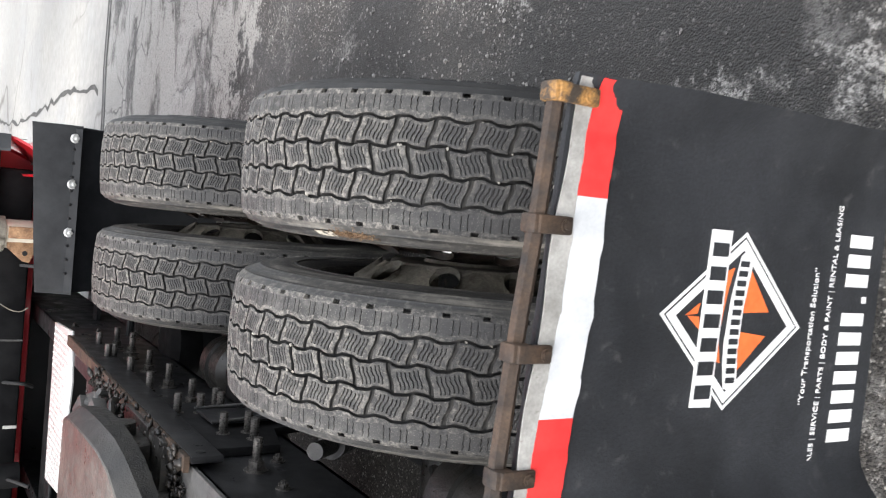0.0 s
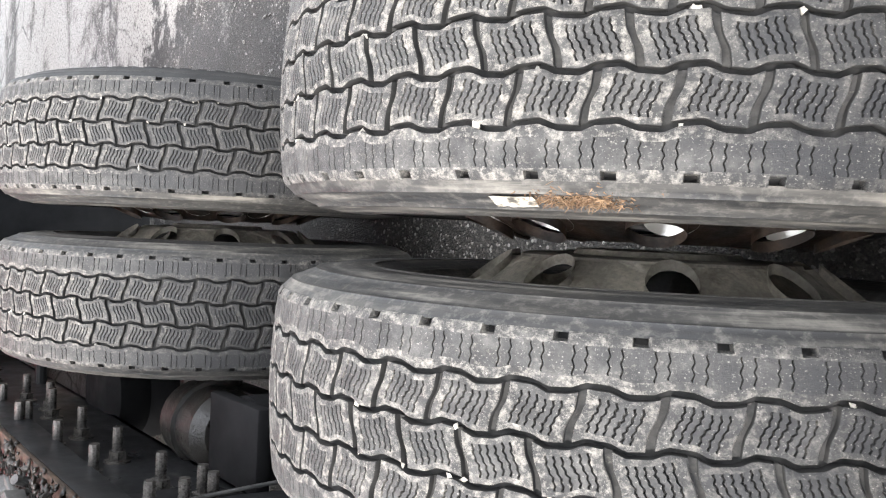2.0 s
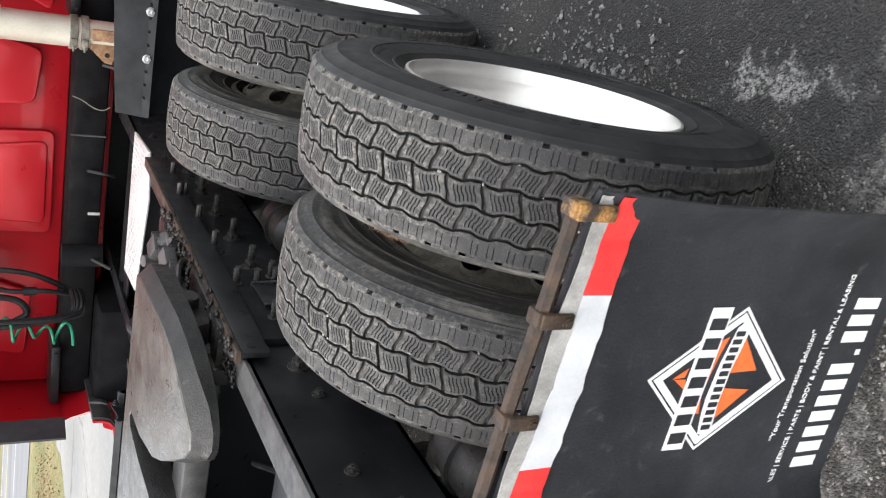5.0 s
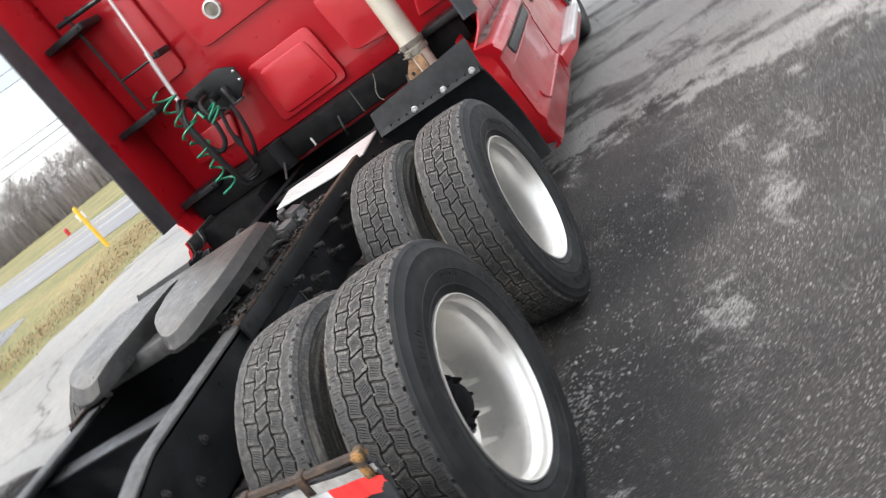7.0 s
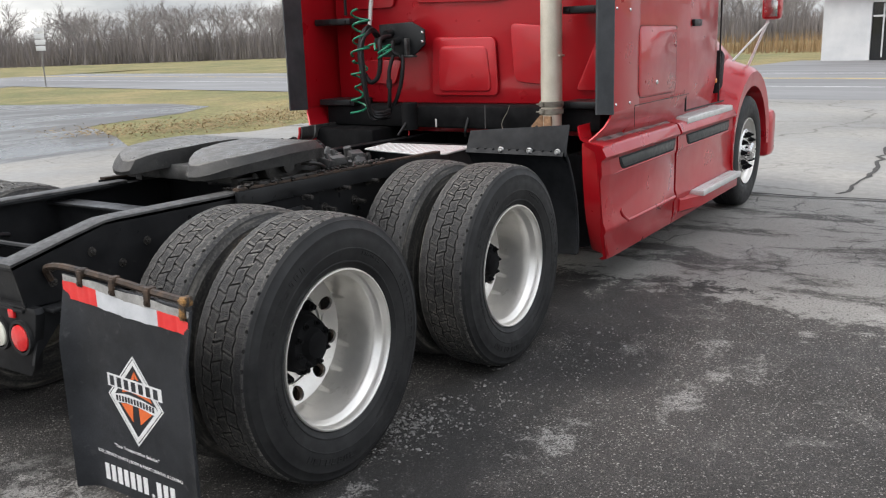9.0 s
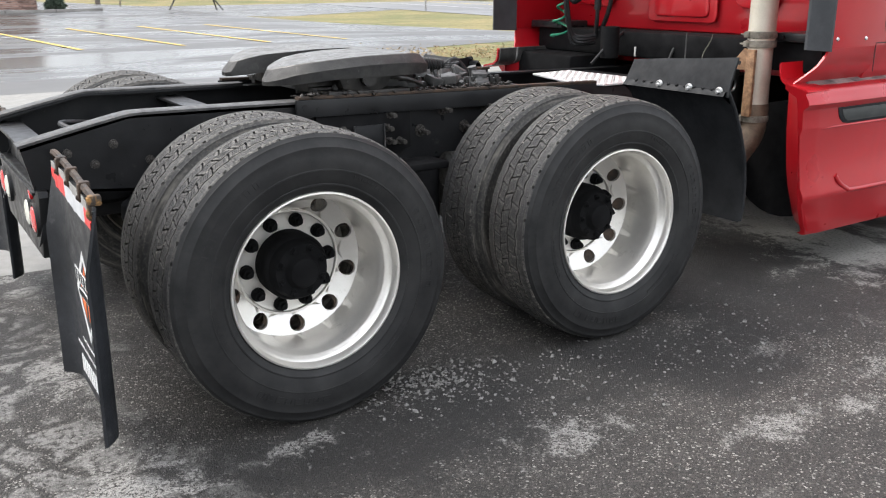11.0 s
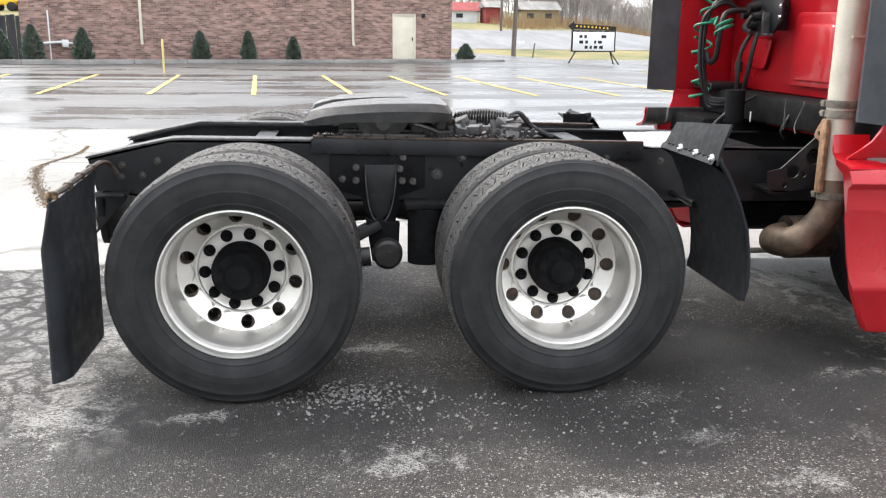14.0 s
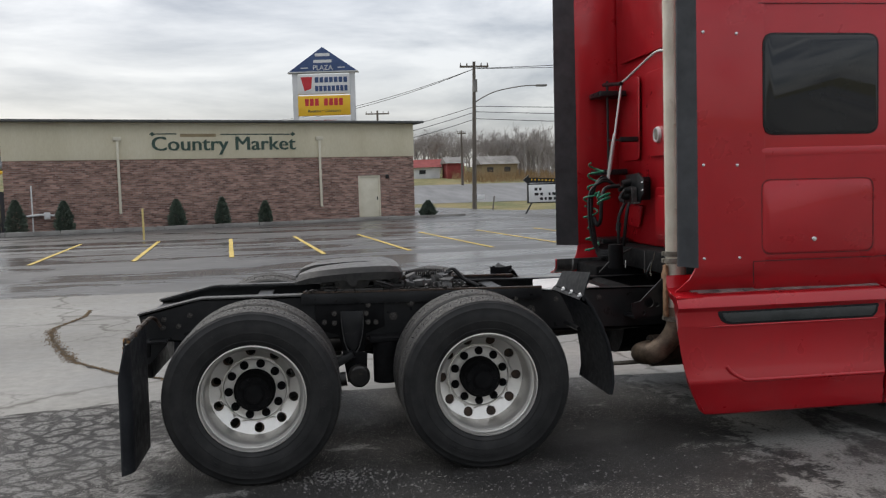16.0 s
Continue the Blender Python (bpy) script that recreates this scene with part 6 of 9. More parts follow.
bm = bmesh.new()
loft(bm, [hood_ring(5.02, 1.00, 1.50, 1.82, 0.95), hood_ring(5.3, 0.99, 1.46, 1.80, 0.95), hood_ring(5.9, 0.95, 1.38, 1.72, 1.02), hood_ring(6.5, 0.90, 1.26, 1.56, 0.80), hood_ring(6.85, 0.82, 1.05, 1.35, 0.62), hood_ring(6.98, 0.72, 0.9, 1.15, 0.62)])
part("hood", bm, RED, cab, smooth=50)
WHEEL_X = 5.88
for side in (-1, 1):
    bm = bmesh.new()
    secs = []
    for k in range(17):
        t = radians(195 - 195 * k / 16)
        r_in, r_out = 0.575, 0.635 + 0.05 * math.sin(t)
        cx, cz = WHEEL_X + math.cos(t) * r_in, 0.50 + math.sin(t) * r_in
        ox, oz = WHEEL_X + math.cos(t) * r_out, 0.50 + math.sin(t) * (r_out + 0.03)
        secs.append([(cx, side * 0.75, cz), (cx, side * 1.215, cz), (ox, side * 1.225, oz * 0.9 + cz * 0.1), (ox, side * 1.19, oz + 0.02), (ox + 0.03, side * 0.75, oz + 0.16 * max(0, math.sin(t)))])
    loft(bm, secs)
    part("front_fender", bm, RED, cab, "red wheel-arch fender", smooth=45)
    bm = bmesh.new()
    prism(bm, [(5.28, 1.05), (5.40, 1.10), (5.44, 1.36), (5.36, 1.40), (5.30, 1.28)], "y", *sorted((side * 1.0, side * 1.075)), 0.012)
    part("air_intake", bm, FENDER, cab, "black hood air intake")
    bm = bmesh.new()
    lathe(bm, [(0.0, -0.018), (0.018, -0.014), (0.026, 0.0)], (5.16, side * 1.075, 1.16), 16)
    part("marker_lamp", bm, LAMP_AMBER, cab)
    # hood mirror on two white struts
    bm = bmesh.new()
    tube(bm, [(6.02, side * 1.10, 1.18), (5.98, side * 1.30, 1.66)], 0.012, 8)
    tube(bm, [(5.74, side * 1.06, 1.30), (5.96, side * 1.30, 1.62)], 0.010, 8)
    arm = part("hood_mirror_arm", bm, WHITE_PRINT, cab, "thin white hood mirror struts")
    bm = bmesh.new()
    box(bm, 5.93, 6.05, *sorted((side * 1.24, side * 1.40)), 1.64, 1.86, 0.03)
    part("hood_mirror", bm, RED, arm)
    bm = bmesh.new()
    box(bm, 5.922, 5.9295, *sorted((side * 1.262, side * 1.378)), 1.665, 1.835, 0.003)
    part("mirror_glass", bm, CHROME, arm)
bm = bmesh.new()
box(bm, 6.75, 7.02, -1.18, 1.18, 0.32, 0.78, 0.06)
part("bumper", bm, RED, cab)

# draw the flanks in, scaled about the end camera's position to fit its view
for ob in list(bpy.data.objects):
    up = ob.parent
    if ob.type == "MESH" and up and cab in (up, up.parent):
        for v in ob.data.vertices:
            if abs(v.co.y) > 1.0:
                v.co = (v.co.x + 0.007 * (v.co.x - 0.4), v.co.y - math.copysign(0.034, v.co.y), v.co.z + 0.007 * (v.co.z - 1.6))


# ---- steer wheels ----
def steer_tyre():
    bm = bmesh.new()
    prof = [(0.290, 0.10), (0.31, 0.122), (0.35, 0.135), (0.40, 0.138), (0.45, 0.132), (0.478, 0.120), (0.492, 0.104), (0.497, 0.08), (0.499, 0.052), (0.489, 0.050), (0.489, 0.044), (0.5, 0.042), (0.5, 0.005), (0.489, 0.003), (0.489, -0.003), (0.5, -0.005), (0.5, -0.042), (0.489, -0.044), (0.489, -0.05), (0.499, -0.052), (0.497, -0.08), (0.492, -0.104), (0.478, -0.12), (0.45, -0.132), (0.4, -0.138), (0.35, -0.135), (0.31, -0.122), (0.29, -0.10)]
    lathe(bm, prof, seg=96)
    bmesh.ops.recalc_face_normals(bm, faces=bm.faces[:])
    for v in bm.verts:
        v.co.z = max(v.co.z, -0.4895)
    return finish(bm, "tyre", RUBBER, 30)


STEER, RIM_STEER = steer_tyre(), rim_mesh("rim", SILVER)
for side in (-1, 1):
    w = new("wheel")
    w.parent = truck
    w["label"] = "front steer wheel with polished disc and studs"
    w.matrix_local = pose(WHEEL_X, side * 1.04, AXLE_Z, 0, 0, 180 if side < 0 else 0)
    part("tyre", STEER, None, w)
    r = part("rim", RIM_STEER, None, w)
    r.matrix_local = pose(0, 0.005, 0, 180, 0, 180)
    bm = bmesh.new()
    lathe(bm, [(0.20, 0.10), (0.19, 0.112), (0.11, 0.118), (0.085, 0.122), (0.08, 0.165), (0.06, 0.178), (0.0, 0.18)], seg=32)
    part("hub", bm, CHROME, w)
    for k in range(10):
        t = 2 * math.pi * (k + 0.5) / 10
        nn = part("lug_nut", NUT, None, w)
        nn.matrix_local = pose(0.150 * math.sin(t), 0.115, 0.150 * math.cos(t))

# ---- side skirts over the tanks ----
def skirt_rear(z):
    return float(np.interp(z, [0.19, 0.22, 0.28, 0.34, 0.43, 0.53, 0.72, 0.90, 0.96], [2.70, 2.645, 2.612, 2.587, 2.550, 2.522, 2.492, 2.480, 2.478]))


def skirt_crease(z):
    return float(np.interp(z, [0.21, 0.40, 0.60, 0.74, 0.90], [2.740, 2.665, 2.600, 2.590, 2.575]))


def skirt(name, x0, x1, side, rear_cut):
    """A tank fairing: ledge on top, slot, rounded sill, inset lower crease."""
    bm = bmesh.new()
    outer = [(1.075, 0.956), (1.105, 0.946), (1.140, 0.938), (1.172, 0.934), (1.184, 0.926), (1.188, 0.915), (1.207, 0.878), (1.209, 0.868), (1.203, 0.858), (1.184, 0.845), (1.180, 0.835), (1.181, 0.760), (1.180, 0.748), (1.171, 0.722),
             (1.170, 0.60), (1.169, 0.46), (1.180, 0.425), (1.179, 0.398), (1.165, 0.376), (1.161, 0.288), (1.157, 0.276), (1.153, 0.235), (1.142, 0.208), (1.10, 0.190)]
    prof = outer + [(1.09, 0.205), (1.13, 0.228), (1.14, 0.37), (1.15, 0.42), (1.15, 0.835), (1.14, 0.895), (1.075, 0.93)]
    secs = []
    for k in range(7):
        sec = []
        for y, z in prof:
            xx, yy = (x0, x0 + 0.03, x0 + 0.12, x0 + 0.35, (x0 + x1) / 2, x1 - 0.02, x1)[k], y
            if k > 4 and y > 1.16:
                yy = y - (0.0, 0.006)[k - 5]
            if rear_cut and k < 3:
                # a facet along the rear edge, which sweeps forward towards the bottom
                xx = (skirt_rear(z), skirt_crease(z), skirt_crease(z) + 0.02)[k]
                yy = y - (0.011, 0.0, 0.0)[k]
            sec.append((xx, side * yy, z))
        secs.append(sec)
    loft(bm, secs)
    return part(name, bm, RED, truck, "red side skirt with a dark slot", smooth=40)


for side in (-1, 1):
    rear = skirt("side_skirt", 2.48, 3.828, side, True)
    front = skirt("side_skirt", 3.848, 5.30, side, False)
    bm = bmesh.new()
    loft(bm, [[(skirt_rear(z) + 0.003, side * 1.148, z), (skirt_rear(z) + 0.13, side * 0.99, z), (skirt_rear(z) + 0.138, side * 0.996, z), (skirt_rear(z) + 0.014, side * 1.155, z)] for z in (0.235, 0.28, 0.34, 0.43, 0.53, 0.72, 0.84, 0.93)])
    part("rear_return", bm, RED, rear)
    bm = bmesh.new()
    curl = [(1.028, 1.050), (1.032, 1.005), (1.044, 0.975), (1.075, 0.954), (1.130, 0.943), (1.172, 0.936), (1.186, 0.926)]
    # the far one stands further back and lower
    fx, fy, fz = (0.0, 0.0, 0.0) if side < 0 else (-0.115, 0.036, -0.05)
    loft(bm, [[(x + fx, side * (y + fy), z + fz) for y, z in curl] + [(x + fx, side * (y + fy - 0.010), z + fz - 0.008) for y, z in curl[::-1]] for x in (2.480, 2.495, 2.55, 2.64)])
    part("rear_fin", bm, RED, rear)
    bm = bmesh.new()
    loft(bm, [[(x, side * 1.076, 0.9730), (x, side * 1.086, 0.9600), (x, side * (1.108 + w), 0.9490), (x, side * (1.126 + w), 0.9445), (x, side * (1.126 + w), 0.9415), (x, side * 1.076, 0.9540)] for x, w in ((2.60, -0.01), (2.8, 0.0), (3.05, -0.008), (3.3, 0.006), (3.6, -0.006), (3.82, 0.0))])
    part("ledge_dirt", bm, LEDGE_STRIP, rear, "pale pinkish strip on the ledge, painted highlight with road dirt")
    for sk, a, b in ((rear, 2.735, 3.78), (front, 4.03, 5.16)):
        bm = bmesh.new()
        prism(bm, [(a, 0.838), (a + 0.004, 0.81), (a + 0.022, 0.78), (a + 0.05, 0.762), (a + 0.085, 0.756), (b - 0.04, 0.756), (b - 0.01, 0.785), (b, 0.832), (b - 0.006, 0.840)], "y", *sorted((side * 1.13, side * 1.1835)), 0.002)
        slot = part("slot", bm, FENDER, sk, "dark slot in a moulded frame")
        bm = bmesh.new()
        prism(bm, [(a + 0.030, 0.826), (a + 0.034, 0.806), (a + 0.055, 0.780), (a + 0.09, 0.768), (b - 0.05, 0.768), (b - 0.028, 0.788), (b - 0.020, 0.826)], "y", *sorted((side * 1.16, side * 1.1860)), 0.002)
        part("mesh_insert", bm, SLOT_MESH, slot, "fine grey mesh insert")
        bm = bmesh.new()
        tube(bm, [(a - 0.12, side * 1.172, 0.743), (a + 0.01, side * 1.178, 0.748), (b - 0.01, side * 1.178, 0.748)], 0.006, 8)
        part("slot_lip", bm, RED, sk)
    bm = bmesh.new()
    tube(bm, bend([(2.795, side * 1.164, 0.500), (2.83, side * 1.168, 0.460), (2.89, side * 1.172, 0.424), (2.96, side * 1.173, 0.412), (3.4, side * 1.173, 0.411), (3.815, side * 1.173, 0.411)]), 0.0140, 12)
    part("crease", bm, RED, rear, smooth=60)
    for x0, x1, z, y0, y1 in ((4.02, 5.20, 0.956, 1.04, 1.195), (4.20, 5.25, 0.40, 1.04, 1.275)):
        bm = bmesh.new()
        box(bm, x0, x1, *sorted((side * y0, side * y1)), z - 0.042, z, 0.005)
        part("step", bm, ALU, front, "ribbed aluminium step")
        for k in range(7):
            y = side * (y0 + (y1 - y0) * (k + 0.5) / 7)
            bm = bmesh.new()
            box(bm, x0 + 0.02, x1 - 0.02, y - 0.004, y + 0.004, z, z + 0.005)
            part("rib", bm, ALU, front)
    bm = bmesh.new()
    loft(bm, [[(x, side * 1.13, 0.25), (x, side * (1.168 + d), 0.28), (x, side * (1.173 + d), 0.36), (x, side * 1.15, 0.42 if d < 0.05 else 0.37)] for x, d in ((3.95, 0.0), (4.20, 0.075), (5.22, 0.08), (5.30, 0.04))])
    part("step_shelf", bm, RED, front, smooth=40)
    bm = bmesh.new()
    tube(bm, [(2.78, side * 0.86, 0.53), (5.2, side * 0.86, 0.53)], 0.30, 28)
    part("fuel_tank", bm, SHADED_BLACK, truck)

# dark gear under the cab floor: tanks, pipes, brackets; shade is in their black
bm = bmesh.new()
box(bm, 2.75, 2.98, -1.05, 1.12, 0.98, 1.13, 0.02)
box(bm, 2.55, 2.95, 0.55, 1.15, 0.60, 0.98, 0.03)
part("cab_floor_beam", bm, SHADED_BLACK, truck)
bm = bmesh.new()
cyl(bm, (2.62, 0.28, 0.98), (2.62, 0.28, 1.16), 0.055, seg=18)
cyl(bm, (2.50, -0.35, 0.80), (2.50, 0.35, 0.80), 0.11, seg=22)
part("air_tank", bm, SHADED_BLACK, truck)
for pts in (([(2.8, -0.1, 1.12), (2.72, -0.1, 0.98), (2.75, -0.08, 0.93)], [(2.78, 0.32, 1.13), (2.60, 0.28, 1.05), (2.5, 0.30, 0.95)])):
    bm = bmesh.new()
    tube(bm, bend(pts), 0.009, 8)
    part("air_pipe", bm, HOSE, truck)
bm = bmesh.new()
tube(bm, [(2.62, -0.312, 1.15), (2.62, -0.311, 1.00)], 0.004, 6)
part("hanging_wire", bm, SCUFFED, truck, "thin grey hanging wire")
bm = bmesh.new()
tube(bm, bend([(2.62, -0.49, 1.15), (2.62, -0.475, 1.11), (2.615, -0.445, 1.06), (2.61, -0.438, 1.02), (2.61, -0.455, 0.99)]), 0.0025, 6)
part("hanging_wire", bm, STEEL_DIRTY, truck, "pale looped wire")
bm = bmesh.new()
box(bm, 2.617, 2.622, 0.060, 0.074, 1.0, 1.055, 0.002)
part("tag", bm, TAPE_EDGE, truck, "small white hanging tag")
# inner side of the far fairing
lining = [(1.050, 1.004), (1.054, 0.955), (1.066, 0.922), (1.096, 0.900), (1.14, 0.886)]
bm = bmesh.new()
loft(bm, [[(x, y, z) for y, z in lining] + [(x, y - 0.012, z - 0.004) for y, z in lining[::-1]] for x in (2.376, 2.7, 2.98)])
part("fairing_lining", bm, SCUFFED, truck, "scuffed black inner lining of the fairing", smooth=60)
bm = bmesh.new()
loft(bm, [[(x, y - 0.012, z) for y, z in lining] + [(x, y - 0.015, z - 0.002) for y, z in lining[::-1]] for x in (2.505, 2.517)])
part("lining_seam", bm, TAPE_EDGE, truck, "pale seam on the lining", smooth=60)

# ---- exhaust ----
exhaust = thing("exhaust_stack", (0, 0, 0), "", "")
exhaust.parent = truck
exhaust["label"] = "tall cream heat-stained exhaust stack with sooty elbow"
bm = bmesh.new()
cyl(bm, (2.653, -0.768, 1.10), (2.653, -0.768, 3.6), 0.066, seg=32)
for z in (1.45, 1.98):
    box(bm, 2.623, 2.683, -0.842, -0.818, z - 0.006, z + 0.006, 0.002)
part("upper_pipe", bm, STACK, exhaust)
bm = bmesh.new()
tube(bm, [(2.653, -0.768, 1.14), (2.653, -0.768, 0.80)], 0.062, 28)
part("lower_pipe", bm, STACK, exhaust)
bm = bmesh.new()
tube(bm, bend([(2.653, -0.768, 0.82), (2.653, -0.768, 0.72), (2.635, -0.765, 0.655), (2.59, -0.75, 0.585), (2.52, -0.745, 0.53)]), 0.066, 28)
tube(bm, bend([(2.56, -0.748, 0.562), (2.52, -0.745, 0.53), (2.475, -0.70, 0.51), (2.48, -0.60, 0.50), (2.6, -0.52, 0.50), (2.9, -0.5, 0.50)]), 0.069, 28)
part("elbow", bm, STACK_LOW, exhaust, "sooty brown exhaust elbow")
bm = bmesh.new()
tube(bm, [(2.30, -0.42, 0.40), (2.95, -0.44, 0.41)], 0.014, 10)
part("thin_pipe", bm, STEEL_DIRTY, exhaust, "thin grey steel pipe")
bm = bmesh.new()
cyl(bm, (2.56, -0.55, 0.50), (3.5, -0.55, 0.50), 0.105, seg=28)
part("muffler", bm, RUST, exhaust, "rusty muffler under the cab")
for z, r in ((1.160, 0.0745), (1.115, 0.0740), (0.745, 0.071)):
    bm = bmesh.new()
    lathe(bm, [(r - 0.008, -0.017), (r, -0.015), (r + 0.001, -0.006), (r + 0.001, 0.006), (r, 0.015), (r - 0.008, 0.017)], (2.653, -0.768, z), 32, axis="z")
    box(bm, 2.574, 2.600, -0.752, -0.722, z - 0.014, z + 0.014, 0.003)
    bolt(bm, (2.590, -0.722, z), (0, 1, 0), 0.008, 0.010, 0.018)
    part("clamp", bm, STEEL_DIRTY, exhaust, "steel band clamp")
bm = bmesh.new()
prism(bm, [(-0.650, 1.000), (-0.655, 1.028), (-0.712, 1.092), (-0.745, 1.092), (-0.745, 0.985), (-0.69, 0.985)], "x", 2.60, 2.606, 0.001)
gusset = part("gusset_plate", bm, RUST_ORANGE, exhaust, "rusty tan gusset plate")
bm = bmesh.new()
cyl(bm, (2.5985, -0.690, 1.02), (2.6005, -0.690, 1.02), 0.011, seg=14)
part("bolt_hole", bm, HOSE, gusset)
bm = bmesh.new()
box(bm, 2.568, 2.586, -0.803, -0.753, 0.76, 1.09, 0.003)
part("stay_bar", bm, RUST_ORANGE, exhaust, "orange rusted flat bar")
# stay plate with lightening holes, its rim built round the three openings
bm = bmesh.new()


def pierced(bm, outline, holes, y0, y1):
    """A plate with round holes, filled between its edges."""
    edges, rings = [], []
    for y in (y0, y1):
        loops = [[bm.verts.new((x, y, z)) for x, z in outline]]
        for hx, hz, hr in holes:
            loops.append([bm.verts.new((hx + hr * math.cos(2 * math.pi * k / 18), y, hz + hr * math.sin(2 * math.pi * k / 18))) for k in range(18)])
        es = [bm.edges.new((lp[k], lp[(k + 1) % len(lp)])) for lp in loops for k in range(len(lp))]
        bmesh.ops.triangle_fill(bm, edges=es, use_beauty=True, use_dissolve=False)
        rings.append(loops)
    for la, lb in zip(*rings):
        for k in range(len(la)):
            j = (k + 1) % len(la)
            bm.faces.new((la[k], la[j], lb[j], lb[k]))
    bmesh.ops.recalc_face_normals(bm, faces=bm.faces[:])


pierced(bm, [(2.40, 0.835), (2.46, 0.848), (2.655, 1.03), (2.67, 1.0), (2.675, 0.80), (2.60, 0.755), (2.48, 0.735), (2.42, 0.74), (2.40, 0.78)], [(2.615, 0.905, 0.038), (2.52, 0.835, 0.032), (2.575, 0.82, 0.014), (2.655, 0.99, 0.014), (2.485, 0.77, 0.012)], -0.64, -0.628)
box(bm, 2.42, 2.50, -0.64, -0.43, 0.73, 0.745)
part("stay_plate", bm, BLACK, exhaust, "black stay plate with round holes")

# ---- connectors, hoses and rods on the rear wall ----
gear = thing("connector_panel", (0, 0, 0), "", "")
gear.parent = truck
bm = bmesh.new()
prism(bm, [(0.72, 1.70), (0.44, 1.71), (0.335, 1.655), (0.335, 1.555), (0.44, 1.475), (0.72, 1.475)], "x", 2.835, 2.85, 0.003)
box(bm, 2.85, 2.945, 0.46, 0.70, 1.50, 1.68, 0.01)
bmesh.ops.translate(bm, vec=(0.015, -0.045, -0.015), verts=bm.verts[:])
part("mount_plate", bm, BLACK, gear, "black connector mounting plate")
for y, z in ((0.307, 1.620), (0.307, 1.560)):
    bm = bmesh.new()
    lathe(bm, [(0.0, -0.010), (0.009, -0.008), (0.012, 0.0)], (2.85, y, z), 14, axis="x")
    part("bolt", bm, CHROME, gear)
bm = bmesh.new()
for y, z, r in ((0.62, 1.64, 0.032), (0.70, 1.60, 0.026), (0.56, 1.585, 0.03), (0.66, 1.53, 0.03)):
    cyl(bm, (2.84, y, z), (2.77, y, z - 0.01), r, r * 0.85, 16)
tube(bm, bend([(2.77, 0.56, 1.58), (2.72, 0.53, 1.52), (2.74, 0.50, 1.49)]), 0.014, 8)
bmesh.ops.translate(bm, vec=(0.015, -0.045, -0.015), verts=bm.verts[:])
part("coupler", bm, HOSE, gear, "black dummy couplers")
bm = bmesh.new()
box(bm, 2.79, 2.832, 0.455, 0.478, 1.485, 1.60, 0.004)
box(bm, 2.79, 2.832, 0.40, 0.53, 1.470, 1.485, 0.003)
bmesh.ops.translate(bm, vec=(0.015, -0.045, -0.015), verts=bm.verts[:])
part("clamp", bm, SCUFFED, gear, "worn grey hose clamp")


def helix(p0, p1, r, turns, n, start=0.0, spread=0.0):
    p0, p1 = Vector(p0), Vector(p1)
    u, w = basis(p1 - p0)
    out = []
    for k in range(n):
        t = k / (n - 1)
        a = 2 * math.pi * turns * t + start
        out.append(p0.lerp(p1, t) + (r * (1 + spread * math.sin(t * 9))) * (math.cos(a) * u + math.sin(a) * w))
    return out


bm = bmesh.new()
tube(bm, helix((2.60, 0.665, 1.80), (2.55, 0.645, 1.50), 0.050, 3.3, 90, 0.4, 0.3), 0.0075, 7)
tube(bm, helix((2.54, 0.645, 1.47), (2.565, 0.700, 1.10), 0.040, 4.2, 110, 1.0, 0.4), 0.0075, 7)
tube(bm, bend([(2.55, 0.69, 1.53), (2.56, 0.62, 1.55), (2.58, 0.54, 1.58)]) + helix((2.585, 0.485, 1.555), (2.60, 0.465, 1.50), 0.048, 2.1, 50, 1.6, 0.2), 0.0075, 7)
bmesh.ops.translate(bm, vec=(0, -0.02, -0.02), verts=bm.verts[:])
part("green_coil_hose", bm, GREEN_HOSE, gear, "green coiled air hose")
rr = random.Random(5)
# a tight bundle that sags from the hose tender and climbs to the plate
for k in range(5):
    dx, dy, low = rr.uniform(-0.02, 0.02), rr.uniform(-0.03, 0.03), rr.uniform(1.06, 1.12)
    bm = bmesh.new()
    tube(bm, bend([(2.74, 0.60 + dy, 1.60), (2.64, 0.60 + dy, 1.66 + dx), (2.55 + dx, 0.61 + dy, 1.56), (2.53 + dx, 0.595 + dy, 1.38), (2.55 + dx, 0.585 + dy * 0.7, 1.20), (2.58, 0.570 + dy * 0.5, low), (2.62, 0.53 + dy * 0.5, low - 0.02), (2.70, 0.50, low - 0.01)], 7), rr.uniform(0.008, 0.011), 8)
    part("black_hose", bm, HOSE, gear, "looped black air hose")
bm = bmesh.new()
tube(bm, bend([(2.74, 0.50, 1.60), (2.62, 0.50, 1.58), (2.58, 0.475, 1.46), (2.58, 0.50, 1.34), (2.57, 0.56, 1.30), (2.56, 0.60, 1.36)], 7), 0.016, 8)
part("black_hose", bm, HOSE, gear, "thick looped black hose")
bm = bmesh.new()
tube(bm, bend([(2.79, 0.44, 1.47), (2.765, 0.425, 1.38), (2.76, 0.455, 1.24), (2.77, 0.535, 1.10), (2.77, 0.57, 1.07)], 7), 0.014, 8)
part("black_hose", bm, HOSE, gear, "looped black air hose")
bm = bmesh.new()
tube(bm, bend([(2.79, 0.52, 1.47), (2.74, 0.525, 1.36), (2.73, 0.52, 1.22), (2.75, 0.55, 1.08)], 7), 0.013, 8)
cyl(bm, (2.735, 0.523, 1.31), (2.73, 0.520, 1.25), 0.021, seg=12)
part("black_hose", bm, HOSE, gear, "looped black air hose")
bm = bmesh.new()
cyl(bm, (2.745, 0.715, 1.66), (2.80, 0.70, 2.02), 0.013, seg=12)
tube(bm, [(2.80, 0.70, 2.0), (2.86, 0.69, 2.42)], 0.009, 10)
